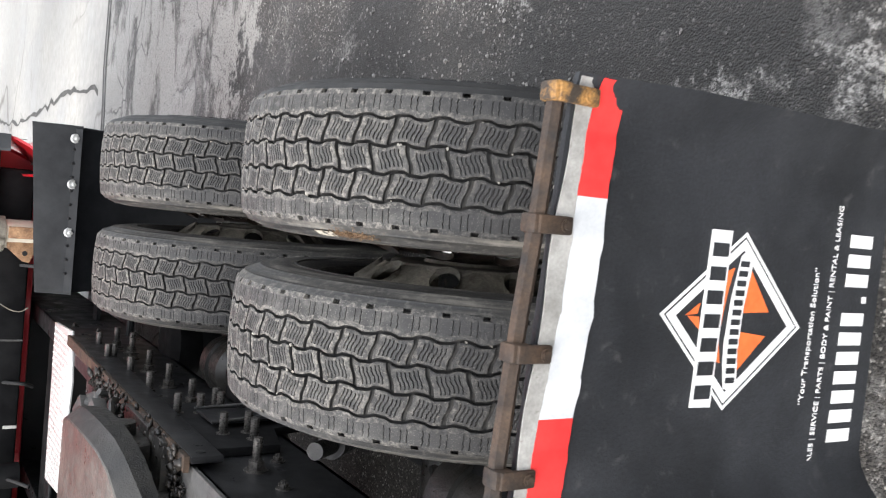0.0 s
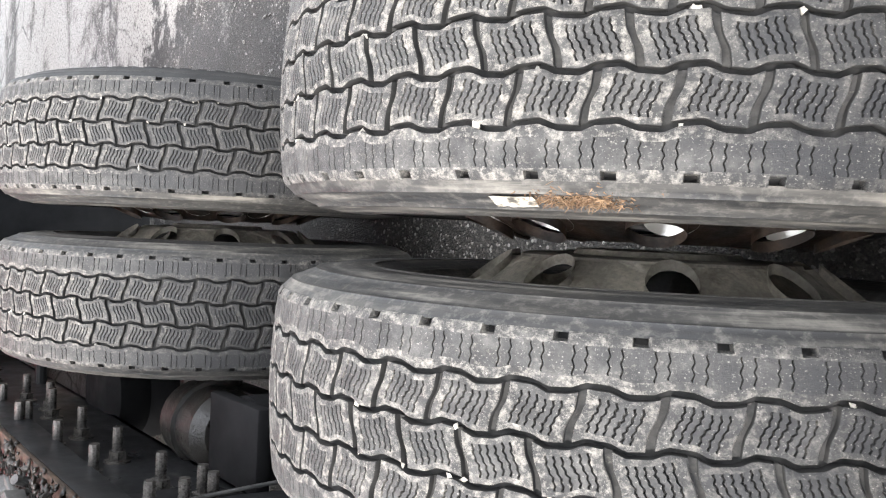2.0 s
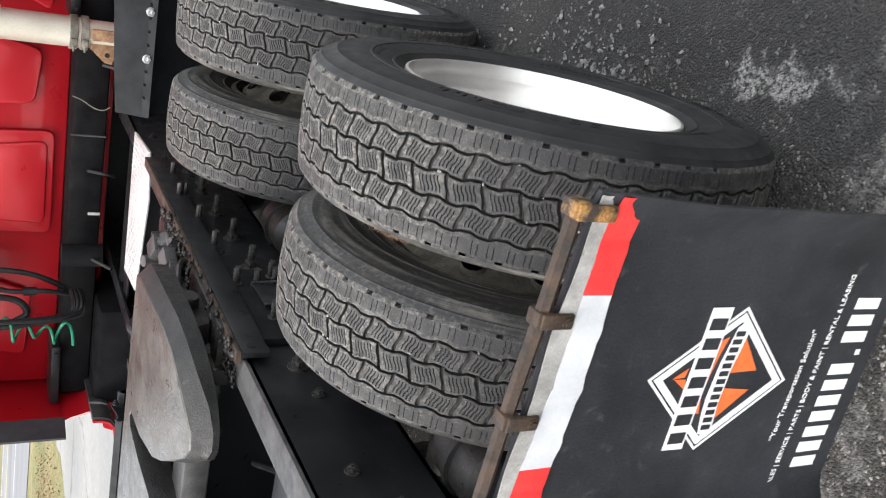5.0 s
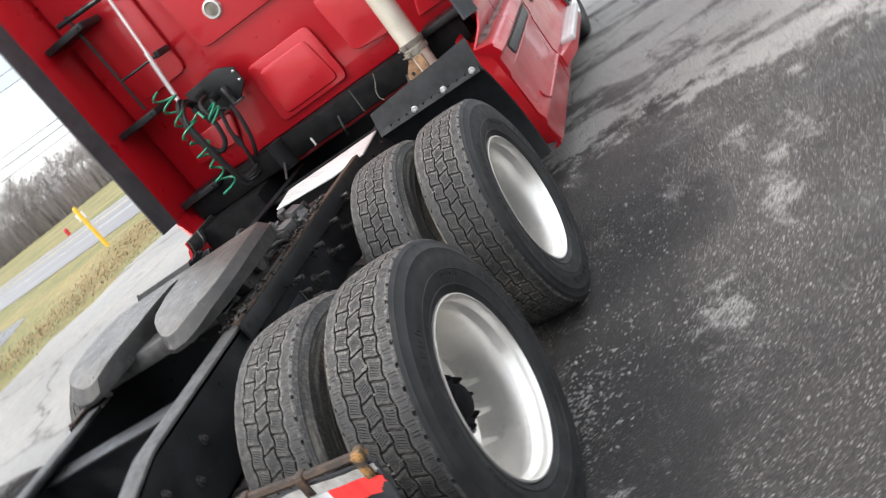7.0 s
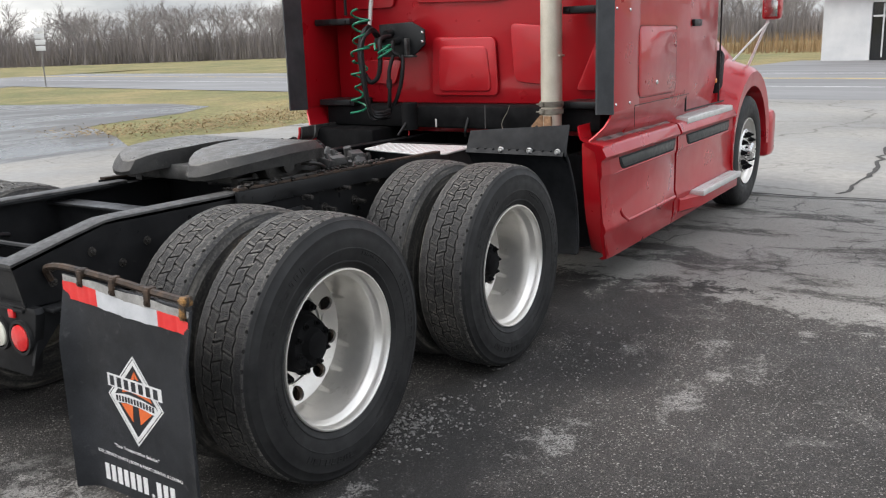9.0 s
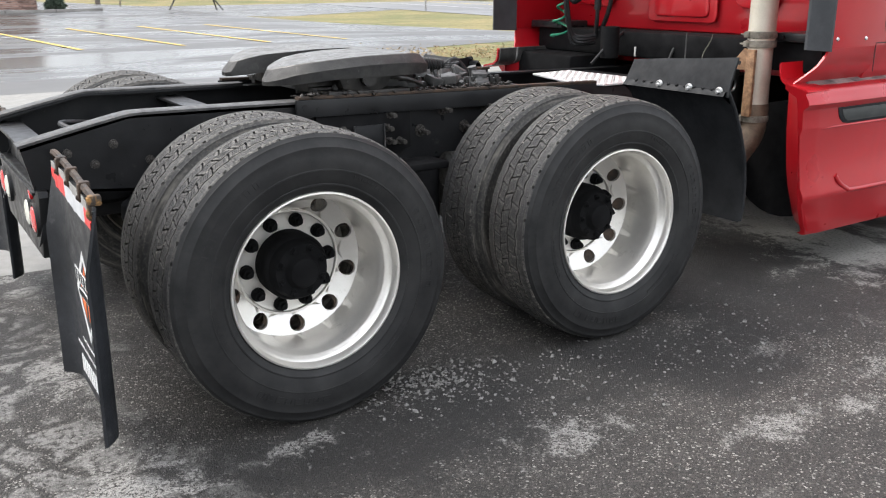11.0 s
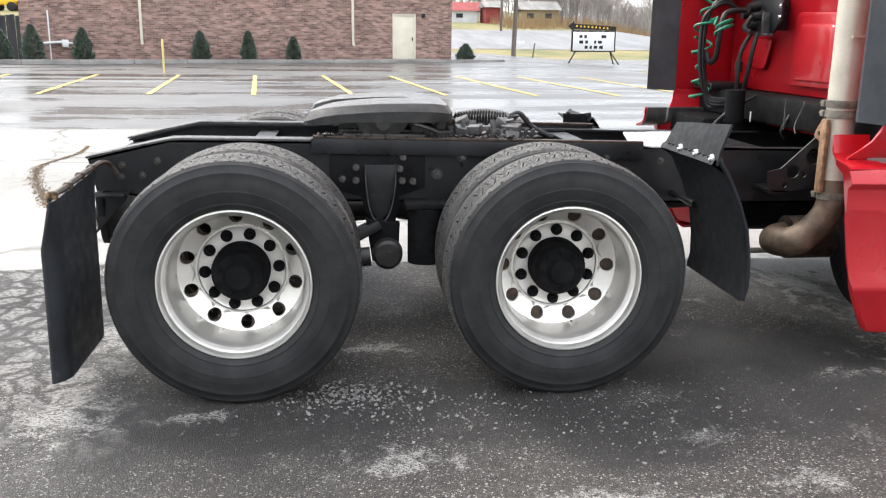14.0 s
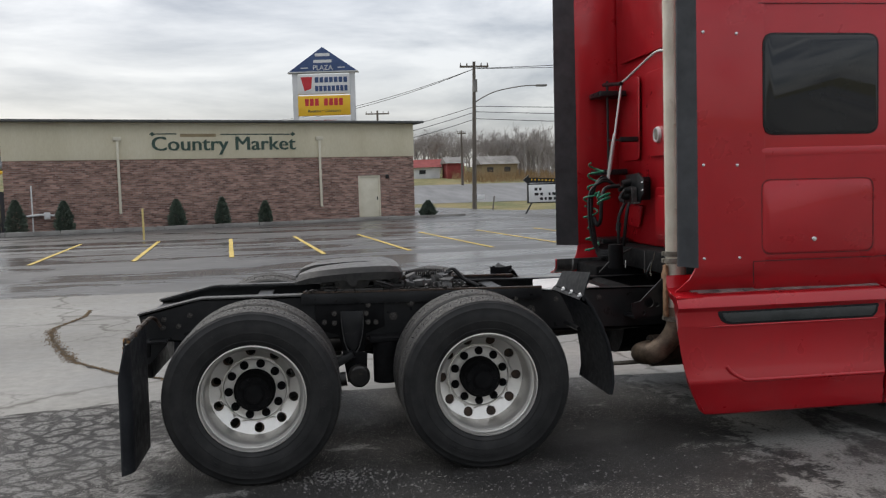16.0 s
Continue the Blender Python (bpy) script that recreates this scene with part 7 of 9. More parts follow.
tube(bm, bend([(2.86, 0.69, 2.42), (2.87, 0.55, 2.45), (2.88, 0.2, 2.53), (2.89, 0.02, 2.56), (2.92, -0.05, 2.55)]), 0.009, 8)
tube(bm, helix((2.755, 0.712, 1.72), (2.79, 0.703, 1.96), 0.016, 16, 150), 0.0028, 5)
bmesh.ops.translate(bm, vec=(-0.05, -0.07, -0.01), verts=bm.verts[:])
part("hose_tender_rod", bm, ALU, gear, "slim sprung hose tender rod")
bm = bmesh.new()
tube(bm, [(2.80, 0.93, 1.40 + 0.36), (2.80, 0.93, 2.46)], 0.011, 8)
tube(bm, [(2.80, 0.93, 1.975), (2.80, 0.60, 1.962)], 0.009, 8)
tube(bm, [(2.80, 1.02, 2.44), (2.80, 0.60, 2.40)], 0.016, 8)
box(bm, 2.78, 2.93, 0.585, 0.625, 1.945, 1.985, 0.006)
part("grab_rail", bm, BLACK, gear, "thin black grab rail")


# ---- surroundings: materials ----
def brick_look(nt, bsdf):
    tc = nt.nodes.new("ShaderNodeTexCoord")
    sep = nt.nodes.new("ShaderNodeSeparateXYZ")
    nt.links.new(tc.outputs["Object"], sep.inputs[0])
    com = nt.nodes.new("ShaderNodeCombineXYZ")
    nt.links.new(sep.outputs["X"], com.inputs["X"])
    nt.links.new(sep.outputs["Z"], com.inputs["Y"])
    b = nt.nodes.new("ShaderNodeTexBrick")
    b.inputs["Scale"].default_value = 1.0
    b.inputs["Brick Width"].default_value, b.inputs["Row Height"].default_value, b.inputs["Mortar Size"].default_value = 0.24, 0.08, 0.008
    b.inputs["Color1"].default_value, b.inputs["Color2"].default_value, b.inputs["Mortar"].default_value = (0.16, 0.088, 0.070, 1), (0.41, 0.25, 0.20, 1), (0.29, 0.245, 0.22, 1)
    b.inputs["Bias"].default_value = -0.1
    nt.links.new(com.outputs[0], b.inputs["Vector"])
    wide = nt.nodes.new("ShaderNodeMapping")
    wide.inputs["Scale"].default_value = (0.9, 5.0, 1.0)
    nt.links.new(com.outputs[0], wide.inputs["Vector"])
    tone = ramp(nt, noisy(nt, wide.outputs[0], 1.3, 8, 0.75), [(0.34, 0.18), (0.66, 0.80)])
    nt.links.new(mix(nt, 0.8, b.outputs["Color"], tone, "OVERLAY"), bsdf.inputs["Base Color"])
    bsdf.inputs["Roughness"].default_value = 0.85
    bump(nt, bsdf, maths(nt, "SUBTRACT", 1.0, b.outputs["Fac"]), 0.5, 0.01)


BRICK = material("mottled_brown_brick", brick_look)
CREAM = surface("cream_render", (0.60, 0.55, 0.40), (0.68, 0.63, 0.48), 0.6, (0.75, 0.9), fine=0.08, fine_scale=20, squeeze=(1, 1, 0.3))
CREAM_TRIM = surface("cream_trim", (0.62, 0.58, 0.46), (0.70, 0.66, 0.54), 2, (0.5, 0.7))
GREEN_SIGN = surface("dark_green_letters", (0.030, 0.065, 0.050), (0.05, 0.09, 0.07), 3, (0.5, 0.7))
TAN_SIGN = surface("tan_lettering", (0.26, 0.20, 0.11), (0.32, 0.25, 0.14), 3, (0.5, 0.7))
ROOF_EDGE = surface("dark_roof_edge", (0.06, 0.065, 0.065), (0.10, 0.105, 0.10), 1, (0.5, 0.7))
MULCH = surface("wet_mulch", (0.018, 0.012, 0.009), (0.055, 0.036, 0.024), 6, (0.8, 0.95), fine=0.4, fine_scale=40)
KERB = surface("weathered_kerb", (0.15, 0.14, 0.13), (0.30, 0.29, 0.27), 0.7, (0.7, 0.9), fine=0.2, fine_scale=30)
NEEDLES = surface("dark_evergreen", (0.058, 0.086, 0.066), (0.130, 0.165, 0.122), 5, (0.7, 0.9))
WOODPOLE = surface("weathered_pole_wood", (0.09, 0.075, 0.06), (0.18, 0.155, 0.13), 4, (0.8, 0.95), fine=0.2, squeeze=(1, 1, 0.1))
BARK = surface("grey_bark", (0.085, 0.072, 0.062), (0.17, 0.145, 0.125), 0.5, (0.85, 0.95))
# distance haze is mixed into the twig and brush colours
TWIGS = surface("bare_winter_twigs", (0.22, 0.198, 0.186), (0.32, 0.29, 0.272), 0.12, (0.85, 0.95))
BRUSH = surface("tangled_brush", (0.14, 0.125, 0.118), (0.25, 0.22, 0.205), 0.15, (0.85, 0.95))
REEDS = surface("dry_brown_scrub", (0.20, 0.125, 0.06), (0.34, 0.23, 0.12), 0.2, (0.85, 0.95), fine=0.3, fine_scale=3)
WHITE_WALL = surface("white_painted_wall", (0.50, 0.51, 0.52), (0.62, 0.62, 0.62), 0.7, (0.6, 0.8), fine=0.06, fine_scale=20)
PANEL_WHITE = surface("white_sign_panel", (0.70, 0.70, 0.69), (0.78, 0.78, 0.77), 1, (0.4, 0.6))
PANEL_YELLOW = surface("yellow_sign_panel", (0.80, 0.47, 0.02), (0.86, 0.52, 0.03), 1, (0.4, 0.6))
PANEL_BLUE = surface("blue_sign_panel", (0.030, 0.065, 0.17), (0.05, 0.09, 0.22), 1, (0.4, 0.6))
SIGN_RED = surface("sign_red", (0.50, 0.02, 0.03), (0.58, 0.03, 0.04), 2, (0.4, 0.6))
BARN_RED = surface("barn_red", (0.19, 0.03, 0.03), (0.27, 0.05, 0.045), 1, (0.7, 0.9))
CAR_WHITE = surface("white_car_paint", (0.72, 0.73, 0.74), (0.78, 0.79, 0.8), 1, (0.25, 0.35), coat=0.5)
CAR_DARK = surface("dark_car_paint", (0.012, 0.013, 0.016), (0.02, 0.021, 0.025), 1, (0.25, 0.35), coat=0.5)
CAR_GREY = surface("grey_car_paint", (0.12, 0.13, 0.14), (0.2, 0.2, 0.21), 1, (0.25, 0.35), coat=0.5)
FENCE = surface("grey_board_fence", (0.025, 0.026, 0.03), (0.06, 0.06, 0.065), 3, (0.8, 0.95), squeeze=(1, 1, 0.1))
STONE = surface("loose_gravel", (0.07, 0.068, 0.065), (0.27, 0.26, 0.245), 45, (0.7, 0.9))
GRIT = surface("fine_grit", (0.05, 0.049, 0.047), (0.17, 0.165, 0.155), 45, (0.7, 0.9))
LEAVES = surface("fallen_leaves", (0.13, 0.085, 0.035), (0.36, 0.27, 0.14), 9, (0.8, 0.95))
POST_YELLOW = surface("yellow_post_paint", (0.72, 0.42, 0.02), (0.80, 0.50, 0.04), 3, (0.5, 0.7))

# parking stall lines
for xt, xb in ((-12.6, -11.6), (-10.0, -9.1), (-7.36, -6.62), (-4.86, -4.14), (-2.50, -1.75), (-0.36, 0.57), (1.80, 2.78), (3.95, 4.98), (6.0, 7.05), (8.05, 9.1)):
    yt, yb = 24.5, 16.6
    d = Vector((xt - xb, yt - yb)).normalized()
    s = Vector((-d.y, d.x)) * 0.06
    sheet("parking_line", [(xb - s.x, yb - s.y), (xb + s.x, yb + s.y), (xt + s.x, yt + s.y), (xt - s.x, yt - s.y)], -0.038, YELLOW_PAINT, "worn yellow parking stall line", "road marking")
sheet("parking_line", [(-9.5, 21.07), (8.3, 21.53), (8.3, 21.61), (-9.5, 21.15)], -0.040, WHITE_LINE, "faint worn cross line over the stalls", "road marking")

# ---- the shop ----
SHOP = Matrix.Translation((-12.59, 33.35, 0)) @ pose(0, 0, 0, 0, 0, math.degrees(math.atan2(0.270, 0.963)))
shop = thing("shop_building", (0, 0, 0), "low brown brick shop with cream band and flat roof", "building")
shop.matrix_world = SHOP
LEN, BASE = 18.68, 0.28
bm = bmesh.new()
# front wall with a door opening, then the other walls
box(bm, 0, 15.71, 0, 0.3, BASE - 0.3, 3.36)
box(bm, 16.87, LEN, 0, 0.3, BASE - 0.3, 3.36)
box(bm, 15.71, 16.87, 0, 0.3, 2.44, 3.36)
box(bm, 0, 0.3, 0.3, 14, BASE - 0.3, 3.36)
box(bm, LEN - 0.3, LEN, 0.3, 14, BASE - 0.3, 3.36)
box(bm, 0.3, LEN - 0.3, 13.7, 14, BASE - 0.3, 3.36)
part("brick_wall", bm, BRICK, shop, "mottled brown brick wall")
bm = bmesh.new()
box(bm, -0.03, LEN + 0.03, -0.03, 14.03, 3.36, 5.0, 0.01)
part("fascia", bm, CREAM, shop, "cream rendered fascia")
bm = bmesh.new()
box(bm, -0.4, LEN + 0.45, -0.45, 14.4, 5.0, 5.10, 0.01)
part("roof", bm, ROOF_EDGE, shop, "flat roof with a dark edge")
for u in (4.6, 13.78):
    bm = bmesh.new()
    box(bm, u - 0.17, u + 0.17, -0.16, -0.03, 4.20, 4.36, 0.01)
    box(bm, u - 0.055, u + 0.055, -0.13, -0.035, 1.05, 4.22, 0.01)
    box(bm, u - 0.055, u + 0.055, -0.22, -0.035, 0.98, 1.06, 0.01)
    part("downspout", bm, CREAM_TRIM, shop, "cream square downspout")
bm = bmesh.new()
for x0, x1, z0, z1 in ((15.71, 15.79, BASE, 2.44), (16.79, 16.87, BASE, 2.44), (15.79, 16.79, 2.36, 2.44)):
    box(bm, x0, x1, 0.02, 0.2, z0, z1, 0.004)
dframe = part("door_frame", bm, CREAM_TRIM, shop)
bm = bmesh.new()
box(bm, 15.79, 16.79, 0.07, 0.12, BASE + 0.02, 2.36, 0.004)
part("door", bm, CREAM_TRIM, dframe, "plain cream steel door")
bm = bmesh.new()
box(bm, 16.68, 16.73, 0.03, 0.07, 1.22, 1.38, 0.006)
part("door_handle", bm, BLACK, dframe)
bm = bmesh.new()
box(bm, 17.14, 17.30, -0.12, 0.0, 2.28, 2.46, 0.02)
part("wall_lamp", bm, BLACK, shop)
bm = bmesh.new()
tube(bm, [(1.05, -0.06, 0.3), (1.05, -0.06, 2.3)], 0.03, 8)
tube(bm, bend([(0.8, -0.10, 1.0), (1.4, -0.10, 1.05), (1.9, -0.10, 1.0)]), 0.05, 8)
box(bm, 1.5, 1.75, -0.2, -0.02, 0.85, 1.15, 0.02)
part("gas_pipe", bm, PANEL_WHITE, shop, "white gas meter and pipe")
FRONT = pose(0, 0, 0, 90, 0, 0)
text_ = words("letters", "Country Market", 0.98, (0, 0, 0), Matrix(), GREEN_SIGN, shop, 0.02)
lettering = new("shop_lettering")
lettering.parent = shop
lettering.matrix_local = Matrix.Translation((9.32, -0.045, 4.02)) @ FRONT @ Matrix.Diagonal((1.02, 0.92, 1, 1))
lettering["label"] = "dark green serif-free shop lettering"
bm = bmesh.new()
bm.from_mesh(text_.data)
bpy.data.objects.remove(text_)
bmesh.ops.remove_doubles(bm, verts=bm.verts[:], dist=0.0005)
left = set(bm.verts)
while left:
    stack = [left.pop()]
    island = set(stack)
    while stack:
        for e in stack.pop().link_edges:
            for w in e.verts:
                if w not in island:
                    island.add(w)
                    stack.append(w)
    left -= island
    one = bmesh.new()
    for dx, k in ((-0.020, 1.0), (0.0, 0.95), (0.020, 0.9)):
        copy_of = {v: one.verts.new((v.co.x + dx, v.co.y, v.co.z * k)) for v in island}
        for f in bm.faces:
            if f.verts[0] in island:
                one.faces.new([copy_of[v] for v in f.verts])
    part("letter", one, GREEN_SIGN, lettering)
bm.free()
bm = bmesh.new()
box(bm, 7.3, 8.9, -0.05, -0.031, 4.36, 4.50)
part("name_bar", bm, TAN_SIGN, shop, "tan bar of script lettering")
for u0, u1, z0, z1 in ((6.24, 7.15, 4.47, 4.52), (9.1, 12.36, 4.45, 4.50)):
    part("flourish", box(bmesh.new(), u0, u1, -0.05, -0.031, z0, z1), GREEN_SIGN, shop, "thin green flourish line")
for u in (6.1, 12.5):
    bm = bmesh.new()
    prism(bm, [(u - 0.14, 4.485), (u, 4.58), (u + 0.14, 4.485), (u, 4.39)], "y", -0.05, -0.031)
    part("flourish", bm, GREEN_SIGN, shop, "small green diamond")

# planting bed, kerb, slab at the door
bm = bmesh.new()
box(bm, -1.2, LEN + 0.9, -1.9, 0.0, 0.0, BASE + 0.05, 0.03)
bed = solid("planting_bed", bm, MULCH, "dark wet mulch bed along the shop wall", "flower bed", kind="structure")
bed.matrix_world = SHOP
bm = bmesh.new()
for k in range(11):
    u = -2.0 + 2.05 * k
    box(bm, u, u + 2.03, -2.10, -1.9, 0.0, BASE + 0.13, 0.02)
box(bm, -9.0, -2.02, -2.10, -1.9, 0.0, BASE + 0.13, 0.02)
kerb = solid("kerb", bm, KERB, "weathered grey concrete kerb", "kerb", kind="structure")
kerb.matrix_world = SHOP
bm = bmesh.new()
box(bm, 15.3, 17.5, -1.89, 0.0, 0.0, BASE + 0.11, 0.02)
slab = solid("door_slab", bm, KERB, "small concrete landing before the door", "landing", kind="structure")
slab.matrix_world = SHOP


def shrub(h, r, seed):
    """A plump evergreen of small sprigs round a stem."""
    rr = random.Random(seed)
    ob = thing("evergreen_shrub", (0, 0, 0), "small dark rounded evergreen in the mulch bed", "shrub", "evergreens along the shop wall")
    bm = bmesh.new()
    cyl(bm, (0, 0, -0.05), (0, 0, h * 0.8), 0.035, 0.012, 8)
    part("stem", bm, BARK, ob)
    verts, faces = [], []
    lobes = [rr.uniform(0.82, 1.12) for _ in range(9)]
    for k in range(3400):
        t = rr.random() ** 1.1
        a = rr.uniform(0, 2 * math.pi)
        lobe = lobes[int(a * 9 / 6.2832) % 9] * (1 + 0.10 * math.sin(t * 17 + a * 3))
        rad = r * max(0, 1 - t ** 1.35) ** 0.72 * (0.78 + 0.22 * min(1, t * 5)) * lobe * rr.uniform(0.45, 1.0) + 0.015
        c = Vector((rad * math.cos(a), rad * math.sin(a), 0.04 + h * t * 0.95))
        d = Vector((math.cos(a) * 0.7 + rr.uniform(-0.5, 0.5), math.sin(a) * 0.7 + rr.uniform(-0.5, 0.5), rr.uniform(-0.1, 0.9))).normalized() * rr.uniform(0.05, 0.12)
        s = d.cross(Vector((rr.uniform(-1, 1), rr.uniform(-1, 1), rr.uniform(-1, 1)))).normalized() * 0.03
        n = len(verts)
        verts += [tuple(c - s), tuple(c + s), tuple(c + d)]
        faces.append((n, n + 1, n + 2))
    me = bpy.data.meshes.new("foliage")
    me.from_pydata(verts, [], faces)
    me.materials.append(NEEDLES)
    tagged(part("foliage", me, None, ob), kind="stuff")
    return ob


for k, (u, h, r) in enumerate(((0.42, 1.40, 0.46), (2.27, 1.30, 0.45), (6.85, 1.22, 0.40), (8.85, 1.24, 0.36), (10.8, 1.02, 0.34), (18.95, 0.75, 0.45), (-0.7, 1.2, 0.45))):
    s = shrub(h, r, 20 + k)
    s.matrix_world = SHOP @ pose(u, -1.1, BASE + 0.04)
bm = bmesh.new()
cyl(bm, (0, 0, -0.1), (0, 0, 1.02), 0.036, seg=16)
lathe(bm, [(0.036, 1.02), (0.028, 1.04), (0.0, 1.05)], seg=16, axis="z")
post = solid("bollard", bm, surface("pale_yellow_post", (0.62, 0.48, 0.17), (0.72, 0.58, 0.25), 4, (0.5, 0.7)), "slim cream steel bollard before the shop kerb", "bollard")
post.matrix_world = Matrix.Translation((-5.6, 25.9, rise(-5.6, 25.9)))

# ---- tall plaza sign behind the shop ----
pylon = thing("plaza_sign", (0, 0, 0), "tall plaza sign with blue gable and coloured panels", "sign")
pylon.matrix_world = Matrix.Translation((1.30, 55.2, 0)) @ pose(0, 0, 0, 0, 0, -8)
for x in (-1.95, 1.95):
    bm = bmesh.new()
    box(bm, x - 0.18, x + 0.18, -0.18, 0.18, -0.1, 9.9, 0.02)
    part("post", bm, WHITE_WALL, pylon)
for name, z0, z1, mat in (("upper_panel", 8.40, 9.72, PANEL_WHITE), ("middle_panel", 6.95, 8.28, PANEL_YELLOW), ("lower_panel", 5.4, 6.85, PANEL_WHITE)):
    bm = bmesh.new()
    box(bm, -1.78, 1.78, -0.22, 0.22, z0, z1, 0.02)
    part(name, bm, mat, pylon)
bm = bmesh.new()
prism(bm, [(-2.35, 9.9), (2.35, 9.9), (0.0, 11.55)], "y", -0.30, 0.30, 0.01)
part("gable", bm, PANEL_BLUE, pylon, "blue triangular gable")
bm = bmesh.new()
prism(bm, [(-2.42, 9.84), (2.42, 9.84), (2.35, 9.92), (-2.35, 9.92)], "y", -0.32, 0.32)
part("gable_trim", bm, WHITE_WALL, pylon)
words("plaza_word", "PLAZA", 0.46, (0.0, -0.315, 10.14), FRONT, PANEL_WHITE, pylon, 0.008)
bm = bmesh.new()
for x0, x1, z in ((-0.5, 0.5, 11.02), (-0.62, 0.62, 10.58)):
    box(bm, x0, x1, -0.315, -0.301, z - 0.10, z + 0.10)
for s in (-1, 1):
    box(bm, s * 1.25 - 0.25, s * 1.25 + 0.25, -0.315, -0.301, 10.12, 10.18)
part("script_bar", bm, PANEL_WHITE, pylon)
bm = bmesh.new()
prism(bm, [(-1.55, 9.55), (-0.75, 9.55), (-0.85, 8.75), (-1.30, 8.62)], "y", -0.235, -0.221)
part("mark", bm, SIGN_RED, pylon)
for start, step, wide, count, z0, z1, paint in ((-0.58, 0.325, 0.25, 7, 9.16, 9.52, PANEL_BLUE), (-0.58, 0.285, 0.22, 8, 8.58, 8.94, PANEL_BLUE),
                                                (-1.30, 0.34, 0.25, 3, 7.60, 8.08, SIGN_RED), (0.0, 0.34, 0.26, 4, 7.60, 8.08, SIGN_RED)):
    for k in range(count):
        bm = bmesh.new()
        box(bm, start + step * k, start + step * k + wide, -0.235, -0.221, z0, z1)
        part("brand_bar", bm, paint, pylon)
words("panel_words", "Bargains \u2022 Closeouts", 0.27, (0.0, -0.235, 7.24), FRONT, GREEN_SIGN, pylon, 0.006)
words("panel_words", "REAL DEALS", 0.30, (0.0, -0.235, 6.52), FRONT, SIGN_RED, pylon, 0.006)


# ---- poles and wires ----
def utility_pole(x, y, h, lean, arm, lamp):
    ob = thing("utility_pole", (x, y, rise(x, y)), "weathered wooden utility pole with crossarm", "utility pole", "roadside utility poles")
    bm = bmesh.new()
    cyl(bm, (0, 0, -0.3), (lean, 0, h), 0.17, 0.11, 12)
    part("pole", bm, WOODPOLE, ob)
    bm = bmesh.new()
    box(bm, lean - arm, lean + arm, -0.06, 0.06, h - 0.42, h - 0.28, 0.01)
    for k in (-0.95, -0.5, 0.5, 0.95):
        cyl(bm, (lean + arm * k, 0, h - 0.28), (lean + arm * k, 0, h - 0.08), 0.05, 0.035, 8)
    part("crossarm", bm, WOODPOLE, ob)
    if lamp:
        bm = bmesh.new()
        cyl(bm, (lean, -0.22, h - 2.2), (lean, -0.22, h - 1.3), 0.16, seg=14)
        part("transformer", bm, KERB, ob, "grey transformer can")
        bm = bmesh.new()
        tube(bm, bend([(lean, 0, h - 2.9), (lean + 1.4, -0.1, h - 2.2), (lean + 3.4, -0.2, h - 1.82), (lean + 4.6, -0.25, h - 1.78)]), 0.04, 8)
        box(bm, lean + 4.5, lean + 5.3, -0.42, -0.1, h - 1.86, h - 1.72, 0.03)
        part("street_lamp_arm", bm, KERB, ob, "grey street lamp on a long arm")
    return ob


near_pole = utility_pole(11.9, 57.2, 10.6, 0.25, 1.05, True)
part("notice_board", box(bmesh.new(), 0.18, 0.72, -0.20, -0.17, 0.62, 0.98, 0.01), PANEL_WHITE, near_pole, "small white board on the pole")
bm = bmesh.new()
cyl(bm, (0, 0, -0.2), (0.16, 0, 0.95), 0.05, 0.045, 8)
leaner = solid("leaning_post", bm, WOODPOLE, "short leaning wooden post beside the pole", "post")
leaner.location = (13.2, 57.0, rise(13.2, 57))
utility_pole(7.6, 92.0, 10.2, 0.0, 1.3, False)
utility_pole(17.6, 96.0, 8.5, 0.05, 0.5, False)


def wire(a, b, sag, r=0.022):
    a, b = Vector(a), Vector(b)
    bm = bmesh.new()
    tube(bm, [a.lerp(b, k / 14) - Vector((0, 0, sag * 4 * (k / 14) * (1 - k / 14))) for k in range(15)], r, 5)
    return solid("overhead_wire", bm, HOSE, "thin dark overhead wire between poles", "wire", "overhead wires")


for z0, z1, sag in ((10.3, 14.5, 0.8), (10.3, 13.4, 1.0), (7.6, 8.9, 0.9), (7.2, 8.3, 1.0), (6.7, 7.6, 1.1)):
    wire((12.2, 57.2, z0), (75, 40, z1 - 1.5), sag)
    wire((12.2, 57.2, z0), (-6, 96, z0 - 0.4), sag)

# ---- portable message board ----
board = thing("message_board", (13.25, 41.7, rise(13.25, 41.7)), "white portable message board on black legs", "sign")
board.rotation_euler = (0, 0, radians(-6))
bm = bmesh.new()
box(bm, -1.15, 1.15, -0.14, 0.14, 0.62, 1.72, 0.03)
part("board_case", bm, BLACK, board)
bm = bmesh.new()
box(bm, -1.08, 1.08, -0.155, -0.138, 0.68, 1.64, 0.01)
part("board_face", bm, PANEL_WHITE, board)
bm = bmesh.new()
prism(bm, [(-1.38, 1.92), (-1.05, 2.20), (-1.05, 2.05), (1.15, 1.92), (1.15, 1.72), (-1.05, 1.76), (-1.05, 1.66)], "y", -0.12, 0.12)
part("arrow_top", bm, BLACK, board, "black arrow with yellow bulbs")
bm = bmesh.new()
for k in range(9):
    cyl(bm, (-0.9 + 0.2 * k, -0.13, 1.93 - 0.012 * k), (-0.9 + 0.2 * k, -0.15, 1.93 - 0.012 * k), 0.05, seg=8)
part("bulb_row", bm, POST_YELLOW, board)
rr = random.Random(8)
